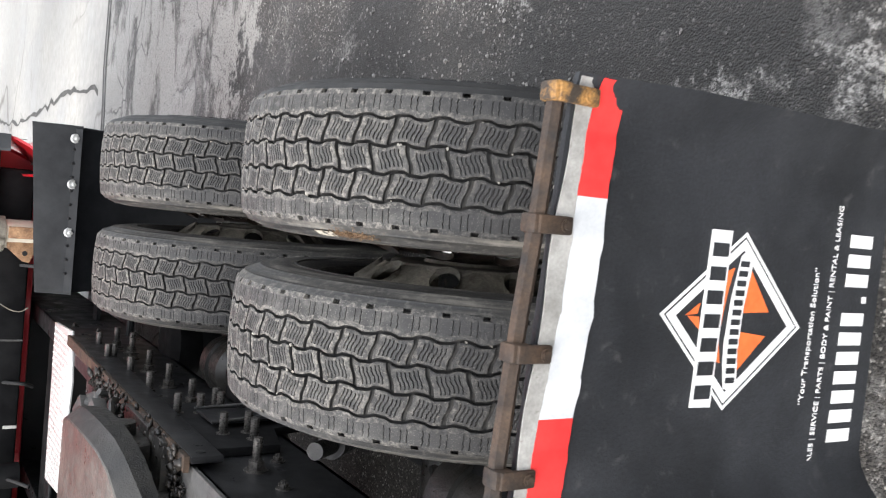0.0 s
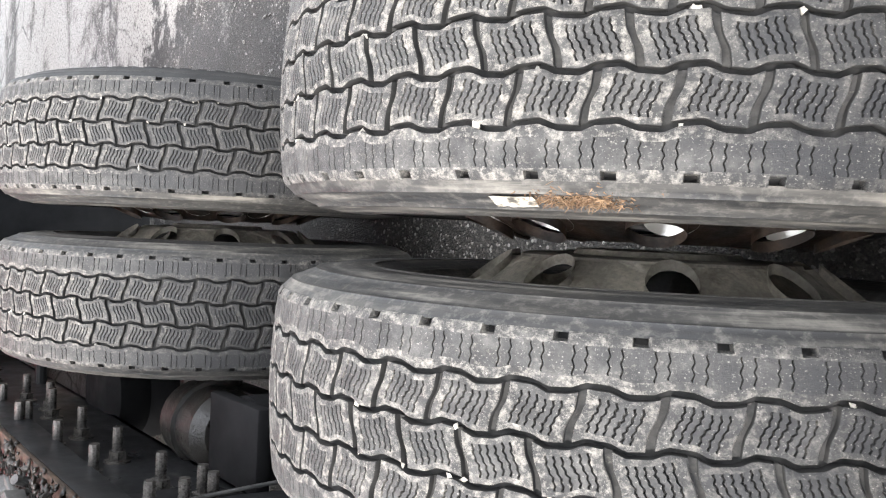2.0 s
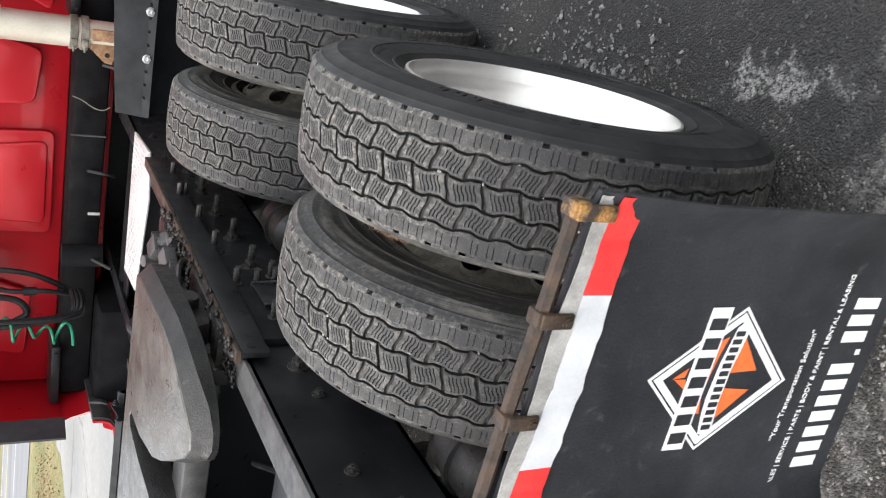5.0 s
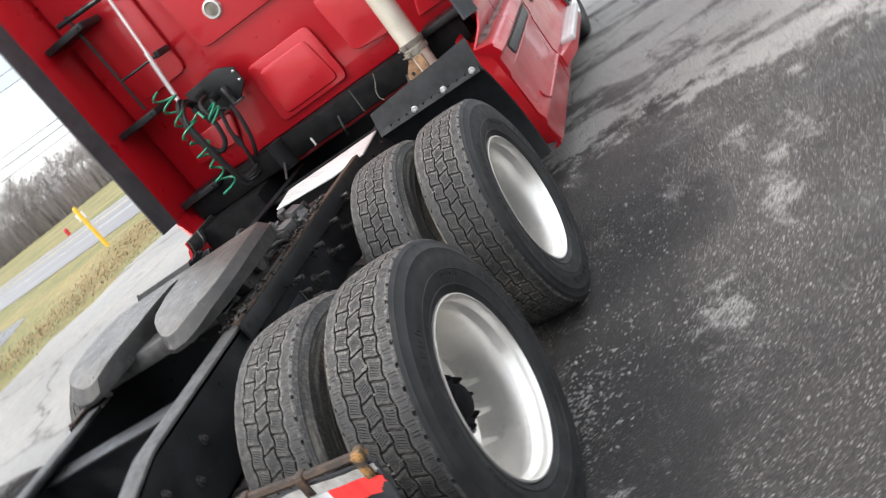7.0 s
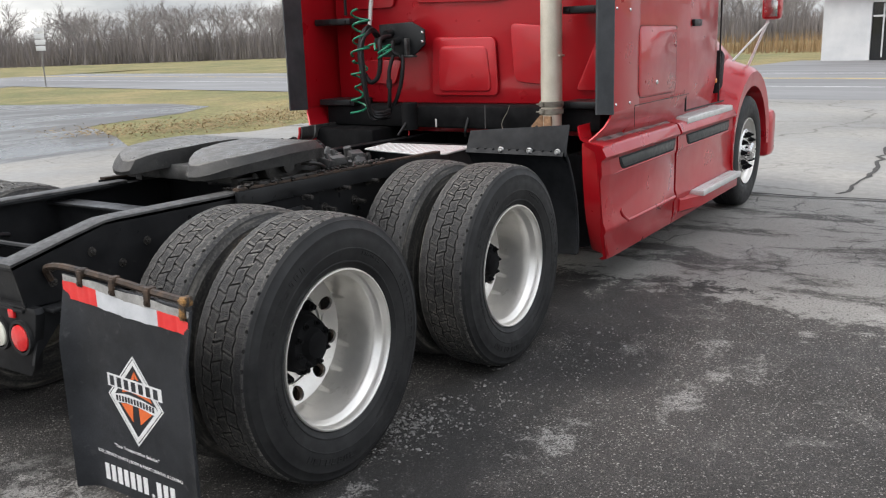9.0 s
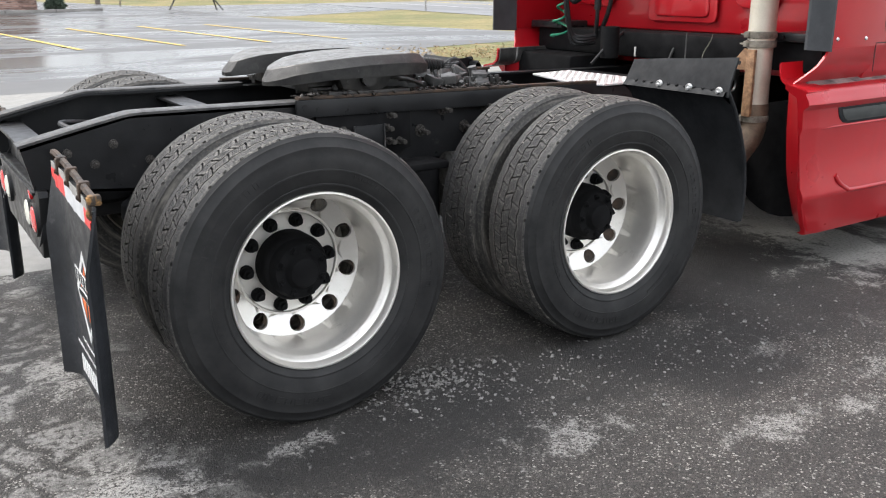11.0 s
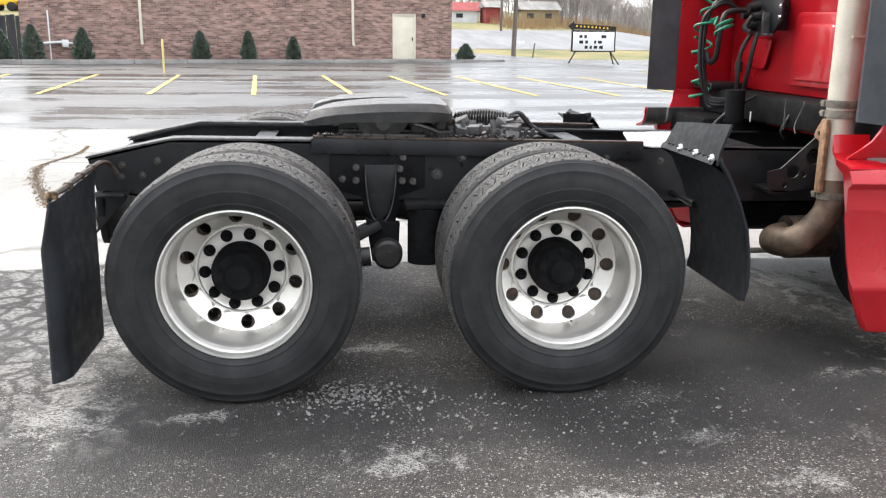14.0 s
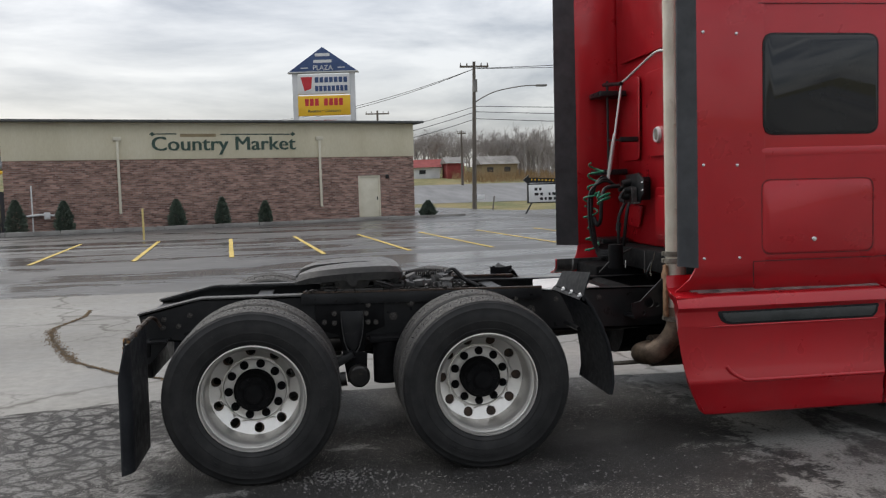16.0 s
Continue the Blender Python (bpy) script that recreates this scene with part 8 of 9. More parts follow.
for z in (1.40, 1.12, 0.86):
    u = -0.75
    while u < 0.45:
        w = rr.uniform(0.10, 0.34)
        if rr.random() > 0.25:
            part("message_bar", box(bmesh.new(), u, u + w, -0.165, -0.154, z - 0.075, z + 0.075), BLACK, board)
        u += w + 0.1
bm = bmesh.new()
for s in (-1, 1):
    tube(bm, [(s * 0.9, 0.0, 0.65), (s * 1.35, -0.35, -0.02)], 0.035, 8)
    tube(bm, [(s * 0.9, 0.0, 0.65), (s * 1.2, 0.4, -0.02)], 0.035, 8)
part("legs", bm, BLACK, board)


# ---- far slopes behind the shop ----
def ease(a, b, v):
    t = min(max((v - a) / (b - a), 0), 1)
    return t * t * (3 - 2 * t)


def hill(x, y):
    """Land climbing away behind the shop: steeper past the fence, gentle past the lot."""
    d, e = max(y - 36, 0), max(y - 59, 0)
    left = (0.35 + 0.45 * ease(0, 1.5, d) + 0.045 * d + 0.0003 * d * d) * ease(-10.5, -12.0, x)
    right = (0.058 * e - 0.07) * ease(2, 5, x) * ease(46, 30, x)
    return max(left, right) if x < 2 else right


def slope(name, xs, ys, lift, mat, label, category):
    bm = bmesh.new()
    grid = [[bm.verts.new((x, y, hill(x, y) + lift)) for x in xs] for y in ys]
    for a, b in zip(grid, grid[1:]):
        for k in range(len(xs) - 1):
            bm.faces.new((a[k], a[k + 1], b[k + 1], b[k]))
    return solid(name, bm, mat, label, category, kind="structure", smooth=60)


slope("far_slope", [-150, -110, -80] + [-70 + 2.5 * k for k in range(24)], [35.6, 36.2, 37.0, 38] + [40 + 5 * k for k in range(33)], 0.0, GRASS, "rough winter grass slope behind the fence", "ground")
slope("far_slope", [3 + 2.0 * k for k in range(23)], [57 + 4 * k for k in range(32)], 0.0, GRASS, "winter grass slope past the parking lot", "ground")
slope("side_street", [7 + 2.0 * k for k in range(14)], [68 + 3 * k for k in range(11)], 0.03, ROAD, "grey side street crossing the far slope", "road")


# ---- vehicles ----
def simple_car(name, place, turn, length, width, height, paint, label, tall=False):
    """A parked car: shaped body, cabin with windows, wheels, lamps."""
    ob = thing(name, place, label, "car", "parked cars")
    ob.rotation_euler = (0, 0, radians(turn))
    L, W, H = length / 2, width / 2, height
    belt = H * 0.56
    bm = bmesh.new()
    prof = [(-L, 0.32), (-L, belt * 0.9), (-L + 0.1, belt), (L - 0.35, belt * 0.96), (L - 0.05, belt * 0.82), (L, 0.55), (L - 0.05, 0.30)]
    prism(bm, prof, "y", -W, W, 0.06)
    part("body", bm, paint, ob)
    bm = bmesh.new()
    back = -L + 0.08 if tall else -L + 0.75
    loft(bm, [[(back, -W + 0.05, belt), (L - 1.35, -W + 0.05, belt), (L - 1.35, W - 0.05, belt), (back, W - 0.05, belt)], [(back + 0.25, -W + 0.2, H), (L - 2.1, -W + 0.2, H), (L - 2.1, W - 0.2, H), (back + 0.25, W - 0.2, H)]])
    part("cabin", bm, paint, ob)
    bm = bmesh.new()
    for s in (-1, 1):
        loft(bm, [[(back + 0.25, s * (W - 0.06), belt + 0.06), (L - 1.55, s * (W - 0.06), belt + 0.06), (L - 2.1, s * (W - 0.185), H - 0.1), (back + 0.4, s * (W - 0.185), H - 0.1)], [(back + 0.25, s * (W - 0.02), belt + 0.06), (L - 1.55, s * (W - 0.02), belt + 0.06), (L - 2.1, s * (W - 0.16), H - 0.1), (back + 0.4, s * (W - 0.16), H - 0.1)]])
    loft(bm, [[(L - 1.38, -W + 0.18, belt + 0.05), (L - 1.38, W - 0.18, belt + 0.05), (L - 2.06, W - 0.28, H - 0.08), (L - 2.06, -W + 0.28, H - 0.08)], [(L - 1.33, -W + 0.18, belt + 0.05), (L - 1.33, W - 0.18, belt + 0.05), (L - 2.02, W - 0.28, H - 0.08), (L - 2.02, -W + 0.28, H - 0.08)]])
    part("windows", bm, GLASS_DARK, ob, smooth=0)
    for s in (-1, 1):
        for x in (-L + 0.8, L - 0.8):
            bm = bmesh.new()
            lathe(bm, [(0.0, -0.1), (0.2, -0.11), (0.24, -0.12), (0.33, -0.10), (0.34, 0.0), (0.33, 0.1), (0.0, 0.1)], (x, s * (W - 0.09), 0.335), 20)
            part("wheel", bm, RUBBER, ob)
        bm = bmesh.new()
        box(bm, L - 0.06, L + 0.015, s * (W - 0.32) - 0.17, s * (W - 0.32) + 0.17, belt * 0.68, belt * 0.85, 0.02)
        part("headlamp", bm, PANEL_WHITE, ob)
    bm = bmesh.new()
    for k in range(7):
        box(bm, L - 0.03, L + 0.012, -0.42 + 0.12 * k, -0.35 + 0.12 * k, belt * 0.66, belt * 0.86)
    part("grille", bm, CHROME if paint is CAR_DARK else FENDER, ob)
    return ob


def work_truck(place):
    """A white bonneted lorry, its nose towards +x."""
    ob = thing("white_work_truck", place, "white bonneted work truck parked on the wet lot", "truck")
    bm = bmesh.new()

    def ring(x, w, z0, z1):
        return [(x, -w, z0), (x, -w, z1 - 0.14), (x, -w + 0.10, z1 - 0.03), (x, -w + 0.3, z1), (x, w - 0.3, z1), (x, w - 0.10, z1 - 0.03), (x, w, z1 - 0.14), (x, w, z0)]
    loft(bm, [ring(-0.75, 0.98, 0.62, 1.50), ring(-0.25, 0.96, 0.66, 1.46), ring(0.25, 0.92, 0.66, 1.36), ring(0.46, 0.86, 0.62, 1.22), ring(0.52, 0.80, 0.58, 1.0)])
    part("bonnet", bm, CAR_WHITE, ob, smooth=45)
    bm = bmesh.new()
    loft(bm, [ring(-2.3, 1.08, 0.55, 2.62), ring(-1.15, 1.08, 0.55, 2.66), ring(-1.0, 1.06, 0.55, 2.55), ring(-0.70, 1.02, 0.60, 1.56)])
    part("cab", bm, CAR_WHITE, ob, smooth=45)
    bm = bmesh.new()
    box(bm, -6.2, -2.4, -1.26, 1.26, 0.95, 3.1, 0.03)
    part("box_body", bm, CAR_WHITE, ob, "white box body")
    for s in (-1, 1):
        bm = bmesh.new()
        loft(bm, [[(-1.95, s * 1.07, 1.55), (-0.98, s * 1.07, 1.55), (-1.12, s * 1.07, 2.42), (-1.95, s * 1.07, 2.42)], [(-1.95, s * 1.092, 1.55), (-0.98, s * 1.092, 1.55), (-1.12, s * 1.092, 2.42), (-1.95, s * 1.092, 2.42)]])
        part("side_window", bm, GLASS_DARK, ob, smooth=0)
        bm = bmesh.new()
        outer = [(0.64 * math.cos(t), 0.50 + 0.62 * math.sin(t)) for t in [math.pi * k / 12 for k in range(13)]]
        inner = [(0.56 * math.cos(t), 0.50 + 0.55 * math.sin(t)) for t in [math.pi * k / 12 for k in range(13)]]
        prism(bm, [(x - 0.10, z) for x, z in outer] + [(x - 0.10, z) for x, z in inner[::-1]], "y", *sorted((s * 0.80, s * 1.10)))
        part("wing", bm, CAR_WHITE, ob, smooth=45)
        for x in (-0.10, -4.6):
            bm = bmesh.new()
            lathe(bm, [(0.27, -0.12), (0.32, -0.135), (0.47, -0.13), (0.49, -0.10), (0.49, 0.10), (0.47, 0.13), (0.27, 0.12)], (x, s * 0.95, 0.49), 28)
            wheel_ = part("wheel", bm, RUBBER, ob)
            bm = bmesh.new()
            lathe(bm, [(0.0, -0.12), (0.07, -0.12), (0.09, -0.04), (0.20, -0.05), (0.25, -0.13), (0.265, -0.13), (0.265, 0.13), (0.0, 0.10)], (x, s * 0.95, 0.49), 24)
            part("rim", bm, CHROME, wheel_, "bright steel rim")
        bm = bmesh.new()
        box(bm, -0.88, -0.70, s * 1.24 - 0.10, s * 1.24 + 0.10, 1.60, 2.32, 0.03)
        mirror_ = part("mirror", bm, FENDER, ob, "tall black mirror")
        bm = bmesh.new()
        tube(bm, [(-0.95, s * 1.05, 1.58), (-0.8, s * 1.24, 1.56)], 0.02, 8)
        tube(bm, [(-1.05, s * 1.05, 2.36), (-0.8, s * 1.24, 2.36)], 0.02, 8)
        part("mirror_arm", bm, FENDER, mirror_)
        bm = bmesh.new()
        box(bm, -2.3, -0.95, *sorted((s * 0.70, s * 1.13)), 0.30, 0.36, 0.015)
        box(bm, -2.3, -1.05, *sorted((s * 0.70, s * 1.12)), 0.68, 0.74, 0.015)
        part("step", bm, FENDER, ob, "black step plates")
        bm = bmesh.new()
        box(bm, -2.25, -1.10, *sorted((s * 0.70, s * 1.05)), 0.36, 0.68, 0.02)
        for k in range(5):
            box(bm, -2.16 + 0.22 * k, -2.13 + 0.22 * k, *sorted((s * 1.0, s * 1.065)), 0.37, 0.67)
        part("step_box", bm, ALU, ob, "ribbed bright battery box between the steps")
        bm = bmesh.new()
        lathe(bm, [(0.0, 0.03), (0.09, 0.02), (0.105, -0.02)], (0.50, s * 0.66, 0.98), 16, axis="x")
        part("headlamp", bm, PANEL_WHITE, ob)
    bm = bmesh.new()
    loft(bm, [[(-0.74, -0.9, 1.56), (-0.74, 0.9, 1.56), (-1.02, 0.92, 2.42), (-1.02, -0.92, 2.42)], [(-0.68, -0.9, 1.56), (-0.68, 0.9, 1.56), (-0.96, 0.92, 2.42), (-0.96, -0.92, 2.42)]])
    part("windscreen", bm, GLASS_DARK, ob, smooth=0)
    bm = bmesh.new()
    box(bm, 0.44, 0.58, -0.86, 0.86, 0.36, 0.60, 0.05)
    part("bumper", bm, CHROME, ob)
    bm = bmesh.new()
    for k in range(6):
        box(bm, 0.50, 0.545, -0.45, 0.45, 0.68 + 0.09 * k, 0.73 + 0.09 * k, 0.01)
    part("grille", bm, CHROME, ob)
    bm = bmesh.new()
    box(bm, -6.1, 0.4, -0.4, 0.4, 0.5, 0.72)
    part("frame", bm, BLACK, ob)
    return ob


work_truck((-8.30, 14.95, rise(-8, 15))).rotation_euler = (0, 0, radians(93.5))
simple_car("dark_suv", (41.5, -3.2, -0.02), 175, 4.6, 1.85, 1.75, CAR_DARK, "dark off-road car parked by the white shop", True)
simple_car("parked_car", (16.0, 108.0, 0.0), -20, 4.4, 1.8, 1.5, CAR_GREY, "grey car far down the side street")
for k in range(14):
    x, y = -47.0 + 1.95 * (k % 7) + 0.4 * (k // 7), 104.5 + 7.0 * (k // 7)
    simple_car("parked_car", (x, y, hill(x, y)), 84 + 5 * (k % 3), 4.5, 1.8, 1.5, (CAR_WHITE, CAR_GREY, CAR_WHITE, CAR_DARK, CAR_GREY)[k % 5], "small far parked car on the slope beyond the fence")

# ---- white shop across the road ----
far_shop = thing("white_shop", (0, 0, 0), "white flat-roofed shop with glass front across the road", "building")
far_shop.matrix_world = Matrix.Translation((43.6, 4.9, 0)) @ pose(0, 0, 0, 0, 0, -98.3)
bm = bmesh.new()
for x0, x1, z0, z1 in ((0, 2.15, -0.2, 3.1), (3.25, 3.7, -0.2, 3.1), (2.15, 3.25, 2.55, 3.1), (3.7, 7.2, -0.2, 0.55), (3.7, 7.2, 2.45, 3.1), (7.2, 18, -0.2, 3.1)):
    box(bm, x0, x1, 0, 0.25, z0, z1)
box(bm, 0, 0.25, 0.25, 9, -0.2, 3.1)
box(bm, 17.75, 18, 0.25, 9, -0.2, 3.1)
box(bm, 0.25, 17.75, 8.75, 9, -0.2, 3.1)
part("wall", bm, WHITE_WALL, far_shop)
bm = bmesh.new()
box(bm, -0.3, 18.3, -0.5, 9.2, 3.1, 3.75, 0.02)
part("roof", bm, SIGN_RED, far_shop, "red roof band")
bm = bmesh.new()
box(bm, 2.15, 3.25, 0.10, 0.14, -0.1, 2.55)
part("glass_door", bm, GLASS_DARK, far_shop)
bm = bmesh.new()
box(bm, 2.62, 2.68, 0.06, 0.10, 0.1, 2.5)
box(bm, 2.2, 3.2, 0.06, 0.10, 1.9, 1.98)
part("door_bar", bm, WHITE_WALL, far_shop)
bm = bmesh.new()
box(bm, 3.7, 7.2, 0.12, 0.15, 0.55, 2.45)
win = part("shop_window", bm, GLASS_DARK, far_shop)
bm = bmesh.new()
for x in (3.7, 5.4, 7.14):
    box(bm, x, x + 0.08, 0.06, 0.12, 0.55, 2.45)
part("window_bar", bm, WHITE_WALL, win)
bm = bmesh.new()
box(bm, 4.0, 4.5, 0.09, 0.115, 1.3, 1.5)
box(bm, 5.7, 6.7, 0.09, 0.115, 0.7, 0.95)
part("window_poster", bm, PANEL_WHITE, win)

# ---- far houses past the shop ----
def house(x, y, w, d, h, roof_h, wall, roof, turn, label):
    ob = thing("far_house", (x, y, hill(x, y)), label, "house", "far houses")
    ob.rotation_euler = (0, 0, radians(turn))
    bm = bmesh.new()
    box(bm, -w / 2, w / 2, -d / 2, d / 2, -0.5, h)
    part("wall", bm, wall, ob)
    bm = bmesh.new()
    prism(bm, [(-d / 2 - 0.4, h), (d / 2 + 0.4, h), (0, h + roof_h)], "x", -w / 2 - 0.3, w / 2 + 0.3)
    part("roof", bm, roof, ob)
    for k in range(int(w // 2.5)):
        bm = bmesh.new()
        u = -w / 2 + 1.2 + 2.5 * k
        box(bm, u - 0.45, u + 0.45, -d / 2 - 0.03, -d / 2 + 0.02, h * 0.35, h * 0.75)
        part("window", bm, GLASS_DARK, ob)
    return ob


house(16.4, 119, 3.6, 5, 1.4, 1.2, WHITE_WALL, BARN_RED, -8, "small white house with a red roof")
house(19.7, 116, 2.4, 3, 2.0, 0.9, BARN_RED, KERB, 5, "narrow brown shed with a grey roof")
house(26.0, 117, 5.2, 4, 1.7, 1.2, TAN_SIGN, KERB, 5, "low tan house with a grey hipped roof")
house(-53.5, 152, 5.0, 8, 1.3, 2.3, BARN_RED, ROOF_EDGE, 20, "dark red barn with a grey roof")
house(-53.2, 141, 4.6, 5, 0.7, 0.6, WHITE_WALL, PANEL_WHITE, 10, "long pale shed beyond parked cars")

# grey board fence left of the shop
fence = thing("board_fence", (0, 0, 0), "dark grey wooden board fence beside the shop", "fence")
for k in range(66):
    bm = bmesh.new()
    x = -25.4 + 0.19 * k
    box(bm, x, x + 0.175, 35.3 + 0.02 * (k % 2), 35.33 + 0.02 * (k % 2), 0.2, 2.10 + 0.03 * (k % 3))
    part("board", bm, FENCE, fence, smooth=0)
bm = bmesh.new()
box(bm, -25.4, -12.9, 35.36, 35.42, 0.6, 0.7)
box(bm, -25.4, -12.9, 35.36, 35.42, 1.7, 1.8)
part("fence_rail", bm, FENCE, fence)

# yellow loader behind the fence
loader = thing("yellow_loader", (-28.8, 77.5, hill(-28.8, 77.5)), "small yellow wheel loader far behind the fence", "loader")
bm = bmesh.new()
box(bm, -1.6, 1.4, -0.9, 0.9, 0.8, 1.9, 0.15)
box(bm, -0.7, 0.6, -0.75, 0.75, 1.9, 3.0, 0.1)
part("body", bm, POST_YELLOW, loader)
bm = bmesh.new()
prism(bm, [(1.3, 1.3), (2.6, 2.1), (3.3, 1.5), (3.2, 1.3), (2.6, 1.75), (1.4, 1.0)], "y", -0.6, 0.6, 0.03)
part("boom", bm, POST_YELLOW, loader)
for x in (-1.1, 1.1):
    for s in (-1, 1):
        bm = bmesh.new()
        lathe(bm, [(0.0, -0.2), (0.5, -0.2), (0.62, -0.15), (0.62, 0.15), (0.5, 0.2), (0.0, 0.2)], (x, s * 0.85, 0.6), 20)
        part("wheel", bm, RUBBER, loader)

loader.scale = (0.62, 0.62, 0.62)

# ---- roadside: yellow marker post, small plates, hydrant ----
bm = bmesh.new()
cyl(bm, (0, 0, -0.1), (0, 0, 1.32), 0.06, seg=14)
lathe(bm, [(0.06, 1.32), (0.045, 1.37), (0.0, 1.39)], seg=14, axis="z")
mp = solid("marker_post", bm, POST_YELLOW, "yellow steel marker post in the grass", "post")
mp.location = (17.755, 14.634, -0.06)
plate = thing("roadside_plates", (24.4, 37.6, -0.06), "slim signpost with stacked small white plates", "sign")
bm = bmesh.new()
cyl(bm, (0, 0, -0.1), (0, 0, 2.9), 0.035, seg=10)
part("post", bm, KERB, plate)
for k in range(4):
    bm = bmesh.new()
    box(bm, -0.05, -0.036, -0.22, 0.22, 1.75 + 0.29 * k, 1.98 + 0.29 * k, 0.01)
    part("plate", bm, PANEL_WHITE, plate)
plate.rotation_euler = (0, 0, radians(55))
small = thing("roadside_plates", (33.5, 28.06, -0.06), "small white road plate on a post", "sign")
bm = bmesh.new()
cyl(bm, (0, 0, -0.1), (0, 0, 0.8), 0.025, seg=8)
part("post", bm, KERB, small)
bm = bmesh.new()
box(bm, -0.05, -0.036, -0.20, 0.20, 0.38, 0.78, 0.01)
part("plate", bm, PANEL_WHITE, small)
small.rotation_euler = (0, 0, radians(35))
bm = bmesh.new()
lathe(bm, [(0.28, 0.0), (0.28, 0.06), (0.17, 0.09), (0.16, 0.55), (0.20, 0.58), (0.15, 0.72), (0.05, 0.80), (0.0, 0.82)], seg=16, axis="z")
cyl(bm, (-0.28, 0, 0.45), (0.28, 0, 0.45), 0.08, seg=10)
hy = solid("fire_hydrant", bm, SIGN_RED, "small red hydrant in the far verge", "hydrant")
hy.location = (38.165, 33.527, -0.06)
hy.scale = (0.58, 0.58, 0.58)


# ---- trees ----
def bare_tree(seed, h):
    """Triangles of one leafless tree: trunk, limbs and a haze of fine twigs."""
    rr = random.Random(seed)
    verts, faces = [], []

    def limb(p, d, length, r, level):
        q = p + d * length
        u, w = basis(d)
        n = len(verts)
        for c, rad in ((p, r), (q, r * 0.62)):
            for k in range(3):
                verts.append(tuple(c + rad * (math.cos(k * 2.094) * u + math.sin(k * 2.094) * w)))
        for k in range(3):
            faces.append((n + k, n + (k + 1) % 3, n + 3 + (k + 1) % 3, n + 3 + k))
        if level == 0:
            return
        for k in range(rr.randint(3, 4) if level > 1 else rr.randint(3, 5)):
            t = rr.uniform(0.45, 1.0)
            a = rr.uniform(0, 6.283)
            side = (u * math.cos(a) + w * math.sin(a)) * rr.uniform(0.45, 0.95)
            nd = (d + side + Vector((0, 0, 0.18))).normalized()
            limb(p.lerp(q, t), nd, length * rr.uniform(0.5, 0.78), max(r * 0.5, 0.012), level - 1)
    limb(Vector((0, 0, -0.3)), Vector((rr.uniform(-0.08, 0.08), rr.uniform(-0.08, 0.08), 1)).normalized(), h * 0.36, h * 0.016, 4)
    return np.array(verts), np.array(faces)


TEMPLATES = [bare_tree(100 + k, 8.5) for k in range(5)]


def woods(name, spots, label, mat):
    vs, fs, base = [], [], 0
    for x, y, k, s, a in spots:
        v, f = TEMPLATES[k]
        c, sn = math.cos(a), math.sin(a)
        w = np.stack([x + s * (v[:, 0] * c - v[:, 1] * sn), y + s * (v[:, 0] * sn + v[:, 1] * c), hill(x, y) + s * v[:, 2]], 1)
        vs.append(w)
        fs.append(f + base)
        base += len(v)
    v, f = np.concatenate(vs), np.concatenate(fs)
    me = bpy.data.meshes.new(name)
    me.vertices.add(len(v))
    me.vertices.foreach_set("co", v.astype(np.float32).ravel())
    me.loops.add(f.size)
    me.loops.foreach_set("vertex_index", f.astype(np.int32).ravel())
    me.polygons.add(len(f))
    me.polygons.foreach_set("loop_start", np.arange(0, f.size, 4, dtype=np.int32))
    me.update(calc_edges=True)
    me.materials.append(mat)
    return tagged(new(name, me), label, "woods", kind="stuff")


rr = random.Random(31)
spots = []
for k in range(620):
    s = rr.uniform(-150, 130)
    dep = rr.uniform(0, 34)
    p = Vector((104, 40)) + Vector((-0.52, 0.854)) * s + Vector((0.854, 0.52)) * dep
    spots.append((p.x, p.y, rr.randrange(5), rr.uniform(0.75, 1.30) * (1.25 if dep > 20 else 1), rr.uniform(0, 6.28)))
woods("bare_woods", spots, "grey-brown belt of leafless winter trees", TWIGS)
spots = [(rr.uniform(8, 44), rr.uniform(121, 165), rr.randrange(5), rr.uniform(0.75, 1.25), rr.uniform(0, 6.28)) for k in range(170)]
spots += [(rr.uniform(28, 50), rr.uniform(108, 125), rr.randrange(5), rr.uniform(0.8, 1.3), rr.uniform(0, 6.28)) for k in range(40)]
spots += [(rr.uniform(-95, -52), rr.uniform(153, 180), rr.randrange(5), rr.uniform(0.45, 0.7), rr.uniform(0, 6.28)) for k in range(60)]
spots += [(rr.uniform(-62, -50), rr.uniform(112, 135), rr.randrange(5), rr.uniform(0.4, 0.6), rr.uniform(0, 6.28)) for k in range(18)]
woods("bare_woods", spots, "thin grey stand of leafless trees past the shop", TWIGS)


def scrub(name, n, place, size, mat, label, seed):
    """Upright thin blades and twigs, massed."""
    r2 = random.Random(seed)
    verts, faces = [], []
    for k in range(n):
        x, y, z = place(r2)
        h = r2.uniform(*size)
        a, l = r2.uniform(0, 6.28), r2.uniform(-0.4, 0.4) * h
        w = 0.014 * h + 0.012
        m = len(verts)
        verts += [(x - w * math.cos(a), y - w * math.sin(a), z), (x + w * math.cos(a), y + w * math.sin(a), z), (x + l, y + l * 0.5, z + h)]
        faces.append((m, m + 1, m + 2))
    me = bpy.data.meshes.new(name)
    me.from_pydata(verts, [], faces)
    me.materials.append(mat)
    return tagged(new(name, me), label, "scrub", kind="stuff")


def belt(r2):
    s, dep = r2.uniform(-150, 130), r2.uniform(-3, 30)
    p = Vector((104, 40)) + Vector((-0.52, 0.854)) * s + Vector((0.854, 0.52)) * dep
    return p.x, p.y, -0.1


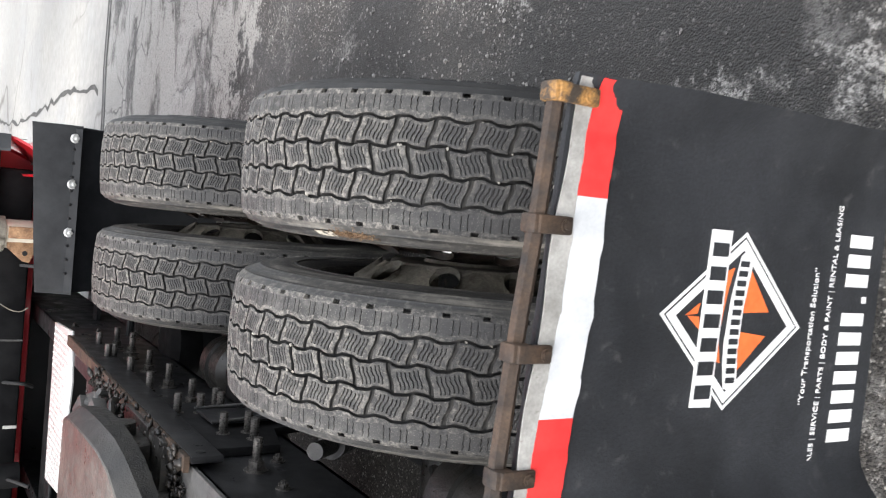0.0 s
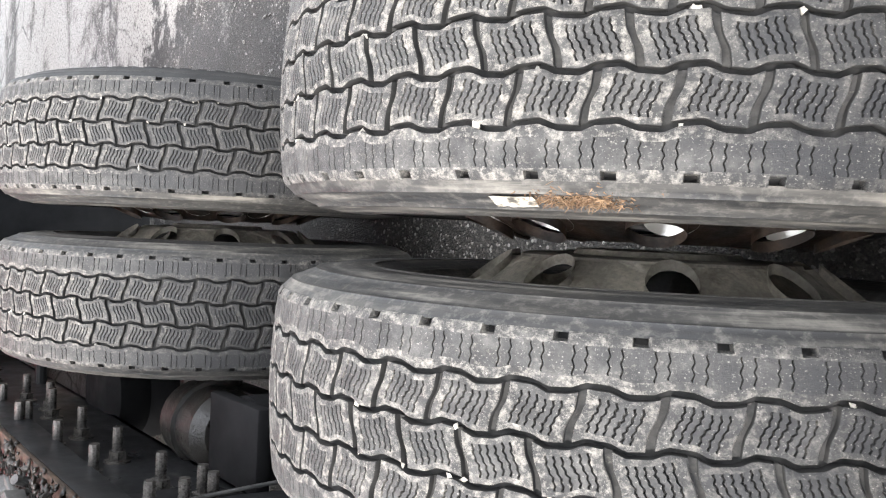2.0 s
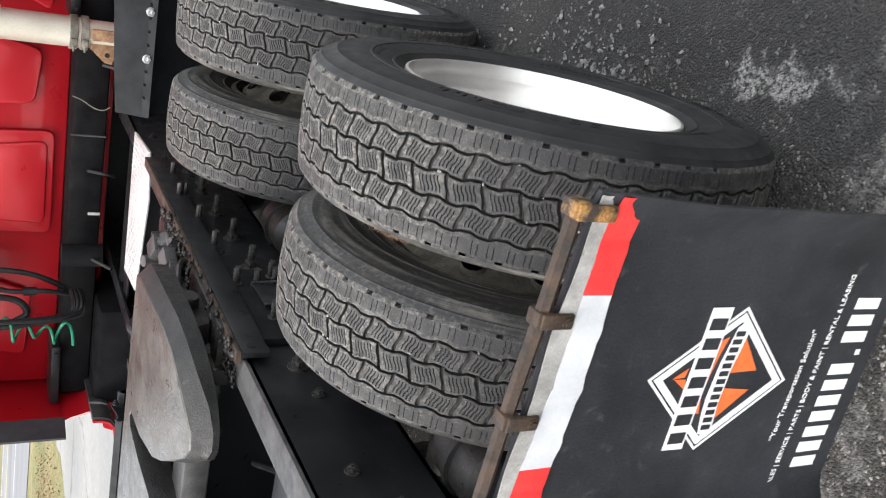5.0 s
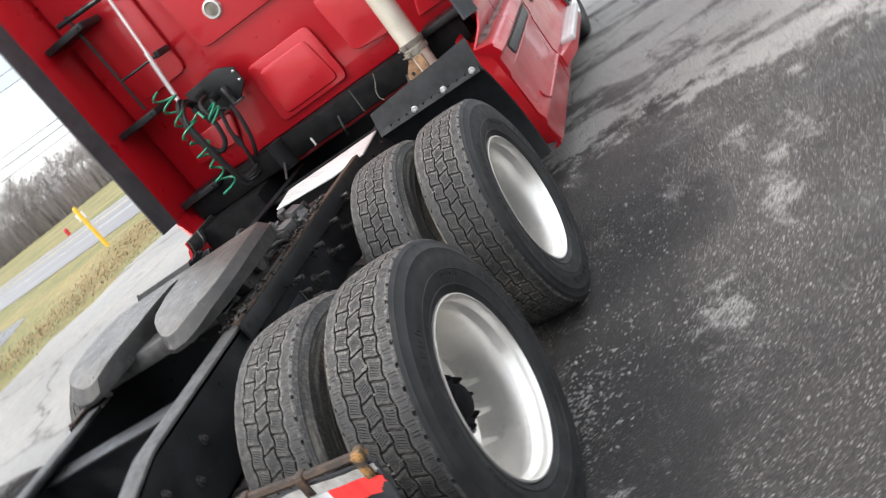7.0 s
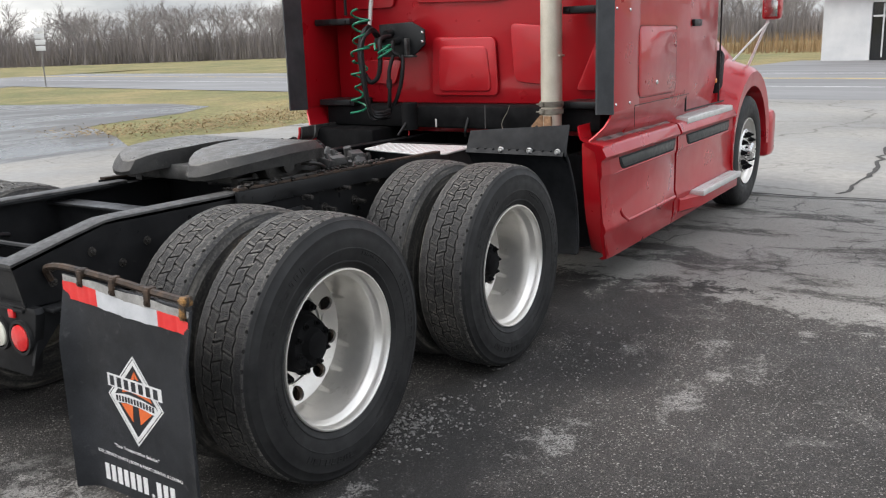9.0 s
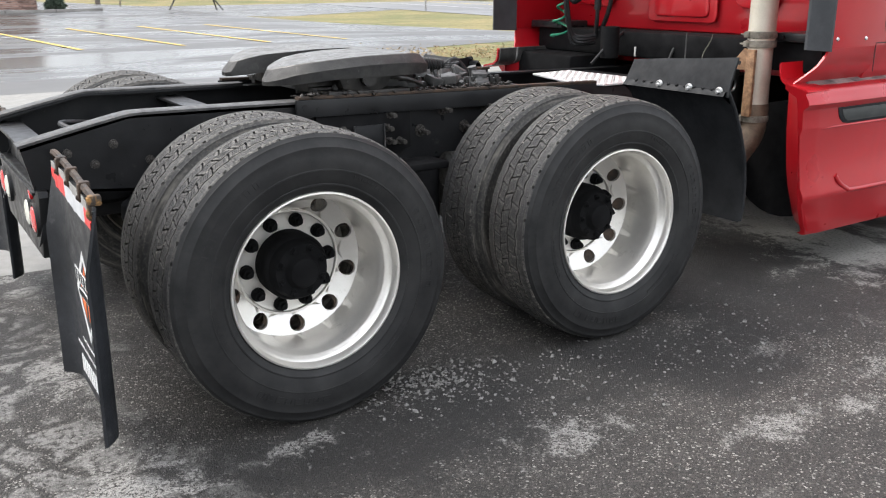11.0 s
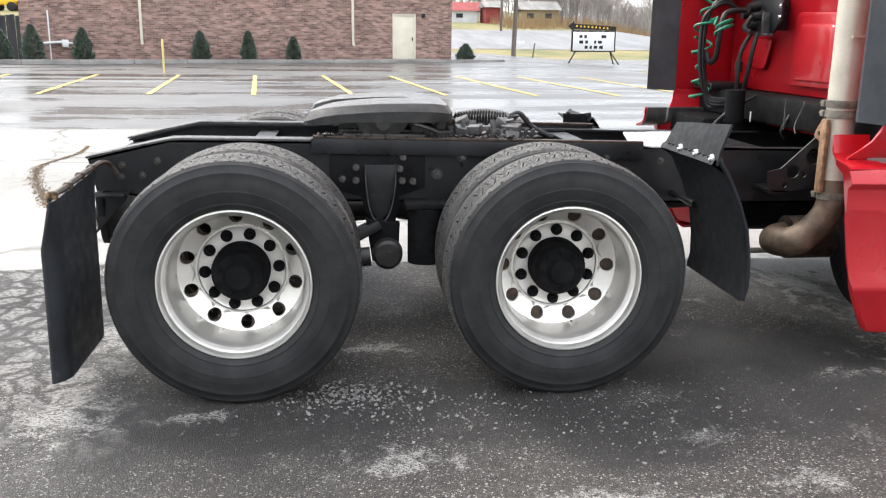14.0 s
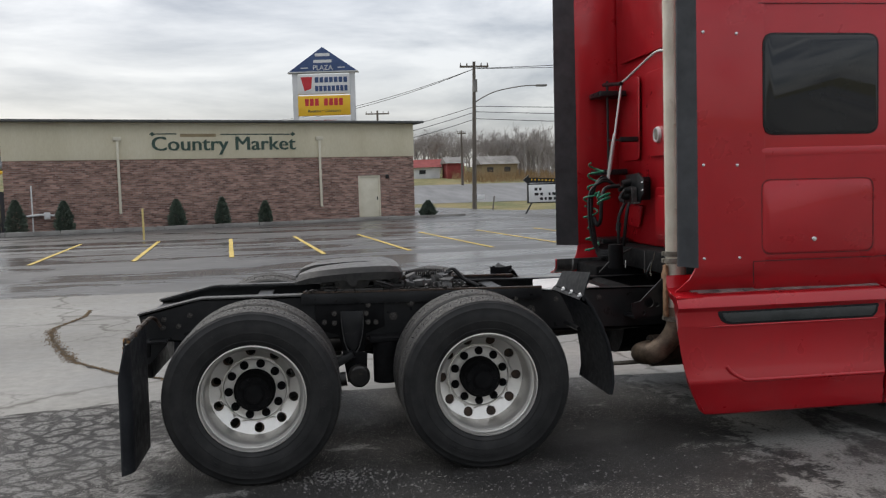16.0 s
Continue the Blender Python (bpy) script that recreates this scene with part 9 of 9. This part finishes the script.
scrub("undergrowth", 110000, belt, (0.6, 4.4), BRUSH, "tangled brown undergrowth below the trees", 41)
scrub("dry_reeds", 9000, lambda r2: (r2.uniform(58, 74), r2.uniform(-40, 30), -0.1), (0.6, 1.6), REEDS, "belt of dry brown reeds and weeds", 42)
def far_weeds(r2):
    x, y = r2.uniform(19, 48), r2.uniform(100, 122)
    return x, y, hill(x, y) - 0.05


scrub("dry_reeds", 7000, far_weeds, (0.4, 1.5), REEDS, "belt of dry brown reeds and weeds", 43)

# ---- leaf litter along the grass edge, gravel on the asphalt ----
r2 = random.Random(51)
verts, faces = [], []
for k in range(5200):
    t = r2.random()
    x = 8.0 + 9.0 * t + r2.gauss(0, 0.4)
    y = 11.6 - 1.7 * math.sin(t * 2.2) + 2.3 * t * t + r2.gauss(0, 0.8)
    s, a = r2.uniform(0.012, 0.042), r2.uniform(0, 6.28)
    z = 0.004 + rise(x, y) + r2.uniform(0, 0.02)
    m = len(verts)
    verts += [(x + s * math.cos(a), y + s * math.sin(a), z + r2.uniform(0, s)), (x - s * 0.6 * math.sin(a), y + s * 0.6 * math.cos(a), z), (x - s * math.cos(a), y - s * math.sin(a), z + r2.uniform(0, s)), (x + s * 0.6 * math.sin(a), y - s * 0.6 * math.cos(a), z)]
    faces.append((m, m + 1, m + 2, m + 3))
me = bpy.data.meshes.new("leaf_litter")
me.from_pydata(verts, [], faces)
me.materials.append(LEAVES)
tagged(new("leaf_litter", me), "drift of dry brown fallen leaves by the kerbless edge", "leaves", kind="stuff")


def pebbles(name, n, place, size, label, seed, mat):
    r2 = random.Random(seed)
    verts, faces = [], []
    octa = [(0, 2, 4), (2, 1, 4), (1, 3, 4), (3, 0, 4), (2, 0, 5), (1, 2, 5), (3, 1, 5), (0, 3, 5)]
    for k in range(n):
        c = Vector(place(r2))
        s = r2.uniform(*size) * (1.6 if r2.random() < 0.08 else 1)
        ax = [Vector((r2.uniform(0.6, 1.2), 0, 0)), Vector((0, r2.uniform(0.5, 1.0), 0)), Vector((0, 0, r2.uniform(0.35, 0.75)))]
        e = Euler((r2.uniform(-0.4, 0.4), r2.uniform(-0.4, 0.4), r2.uniform(0, 6.28))).to_matrix()
        m = len(verts)
        for v in (ax[0], -ax[0], ax[1], -ax[1], ax[2], -ax[2]):
            j = Vector((r2.uniform(-0.25, 0.25), r2.uniform(-0.25, 0.25), r2.uniform(-0.15, 0.15)))
            verts.append(tuple(c + e @ (v + j) * s))
        faces += [(m + a, m + b, m + d) for a, b, d in octa]
    me = bpy.data.meshes.new(name)
    me.from_pydata(verts, [], faces)
    me.materials.append(mat)
    return tagged(new(name, me), label, "gravel", kind="stuff")


def near_wheels(r2):
    c = r2.choice(((0.42, -1.12, 0.10, 0.05), (0.45, -1.20, 0.14, 0.07), (0.75, -1.35, 0.30, 0.12), (1.25, -1.50, 0.5, 0.18), (1.9, -1.75, 0.6, 0.3), (2.4, -2.0, 0.5, 0.3)))
    return r2.gauss(c[0], c[2]), r2.gauss(c[1], c[3]), 0.003


pebbles("loose_gravel", 1200, near_wheels, (0.004, 0.0095), "grey loose gravel scattered beside the wheels", 61, STONE)
pebbles("loose_gravel", 2600, lambda r2: (r2.uniform(-1.6, 4.5), -1.2 - abs(r2.gauss(0, 1.0)), 0.002), (0.002, 0.0050), "fine grit scattered over the asphalt", 62, GRIT)


def in_tread(r2):
    n = r2.choice((0, 1))
    out = r2.random() < 0.5
    a = radians(r2.uniform(-75, 25))
    g = r2.choice((-1.5, -0.5, 0.5, 1.5)) * RIB
    y = -(DUAL_OUT if out else DUAL_IN) + g
    r = TYRE_R - 0.004 - 0.008 * (g / 0.111) ** 2
    return AXLES[n] + r * math.sin(a), y, AXLE_Z + r * math.cos(a)


pebbles("tread_stones", 70, in_tread, (0.0026, 0.0056), "small pale stones wedged in the tyre grooves", 63, surface("pale_stone", (0.13, 0.125, 0.11), (0.42, 0.39, 0.34), 60, (0.7, 0.9)))


CRUST = surface("brown_grease_crust", (0.004, 0.0037, 0.0033), (0.020, 0.0152, 0.011), 40, (0.3, 0.65), fine=0.3)


def on_rack(r2):
    x = r2.uniform(0.30, 1.35)
    y = r2.choice((r2.uniform(0.335, 0.375), r2.uniform(0.425, 0.465), r2.uniform(0.35, 0.43), r2.uniform(0.35, 0.43)))
    return x, -y, (0.985 if y > 0.42 or y < 0.345 else 0.972) - 0.02 * (x - 0.36) + r2.uniform(-0.004, 0.012)


pebbles("grease_crust", 560, on_rack, (0.005, 0.0145), "brown lumps of old grease on the slide rail", 66, CRUST).data.shade_smooth()
CRACK = [Vector(p) for p in ((-2.95, 7.4), (-2.85, 6.65), (-2.98, 5.6), (-2.74, 4.7), (-2.35, 3.75), (-2.08, 3.1), (-1.48, 2.35), (-0.9, 1.9))]


def in_crack(r2):
    k = r2.randrange(len(CRACK) - 1)
    p = CRACK[k].lerp(CRACK[k + 1], r2.random())
    w = 0.040 if 2 <= k <= 4 else 0.014
    return p.x + r2.gauss(0, w), p.y + r2.gauss(0, w), -0.006


pebbles("crack_litter", 2600, in_crack, (0.003, 0.011), "brown leaf crumbs caught along a pavement crack", 64, surface("rotten_leaf_crumbs", (0.07, 0.045, 0.024), (0.22, 0.15, 0.08), 30, (0.8, 0.95)))
TAR = surface("dark_crack_fill", (0.02, 0.019, 0.017), (0.06, 0.056, 0.05), 9, (0.8, 0.95), fine=0.3, fine_scale=60)
r2 = random.Random(65)


def crack_strip(points, width, z):
    """A dark ragged crack along points."""
    pts = [Vector(p) for p in points]
    dense = [a.lerp(c, k / 9) for a, c in zip(pts, pts[1:]) for k in range(9)] + [pts[-1]]
    left, right = [], []
    for k, p in enumerate(dense):
        d = (dense[min(k + 1, len(dense) - 1)] - dense[max(k - 1, 0)]).normalized()
        side = Vector((-d.y, d.x))
        p = p + side * r2.gauss(0, width * 0.7)
        w = width * r2.uniform(0.35, 1.3)
        left.append(p + side * w)
        right.append(p - side * w)
    bm = bmesh.new()
    lv = [bm.verts.new((p.x, p.y, z)) for p in left]
    rv = [bm.verts.new((p.x, p.y, z)) for p in right]
    for k in range(len(lv) - 1):
        bm.faces.new((rv[k], rv[k + 1], lv[k + 1], lv[k]))
    return solid("pavement_crack", bm, TAR, "dark ragged crack in the pavement", "crack", kind="structure", smooth=0)


crack_strip(CRACK, 0.022, -0.008)
crack_strip([(6.75, -1.85), (8.3, -1.92), (10.2, -1.83), (12.4, -1.75), (14.6, -1.9), (17.2, -1.6)], 0.026, -0.008)
crack_strip([(6.62, -9.0), (6.55, -5.0), (6.48, -2.0), (6.35, 0.2), (6.27, 0.86)], 0.045, 0.004)

# ---- a dry grass clump and a torn label on the rear outer tyre ----
r2 = random.Random(71)
verts, faces = [], []
for k in range(1300):
    a = math.atan2(-0.205, 0.375) + r2.gauss(0, 0.045)
    r = r2.gauss(0.452, 0.012)
    c = Vector((r * math.sin(a), -0.966 - 0.35 * max(0, r - 0.452), 0.49 + r * math.cos(a)))
    d = Vector((r2.uniform(-1, 1), r2.uniform(0.0, 0.5), r2.uniform(-1, 1))).normalized() * r2.uniform(0.003, 0.011)
    w = d.cross(Vector((r2.uniform(-1, 1), r2.uniform(-1, 1), r2.uniform(-1, 1)))).normalized() * 0.0007
    m = len(verts)
    verts += [tuple(c - w), tuple(c + w), tuple(c + d)]
    faces.append((m, m + 1, m + 2))
me = bpy.data.meshes.new("dry_grass_clump")
me.from_pydata(verts, [], faces)
me.materials.append(surface("dry_straw", (0.09, 0.048, 0.026), (0.27, 0.175, 0.10), 90, (0.8, 0.95)))
tagged(new("dry_grass_clump", me), "rusty brown dry grass stuck on the tyre shoulder", "dry grass", kind="stuff")

bm = bmesh.new()
grid = []
for i in range(9):
    a = -0.375 + 0.011 * (i - 4)
    row = []
    for k in range(4):
        r = 0.452 + 0.0065 * k + r2.uniform(-0.0015, 0.0015)
        y = -1.095 + float(np.interp(r, [0.445, 0.460, 0.467, 0.473, 0.480], [0.1345, 0.1285, 0.1245, 0.1235, 0.1185])) + 0.0006
        row.append(bm.verts.new((r * math.sin(a), y, 0.49 + r * math.cos(a))))
    grid.append(row)
for a, c in zip(grid, grid[1:]):
    for k in range(3):
        bm.faces.new((a[k], a[k + 1], c[k + 1], c[k]))
bmesh.ops.recalc_face_normals(bm, faces=bm.faces[:])
solid("torn_label", bm, surface("torn_paper", (0.06, 0.054, 0.045), (0.46, 0.42, 0.34), 70, (0.8, 0.95), lo=0.42, hi=0.55), "torn pale paper label on the tyre shoulder", "label", smooth=60)

# ---- keep every piece within thing, part and sub-part ----
for ob in list(scene.objects):
    while ob.parent and ob.parent.parent and ob.parent.parent.parent:
        ob.matrix_local, ob.parent = ob.parent.matrix_local @ ob.matrix_local, ob.parent.parent
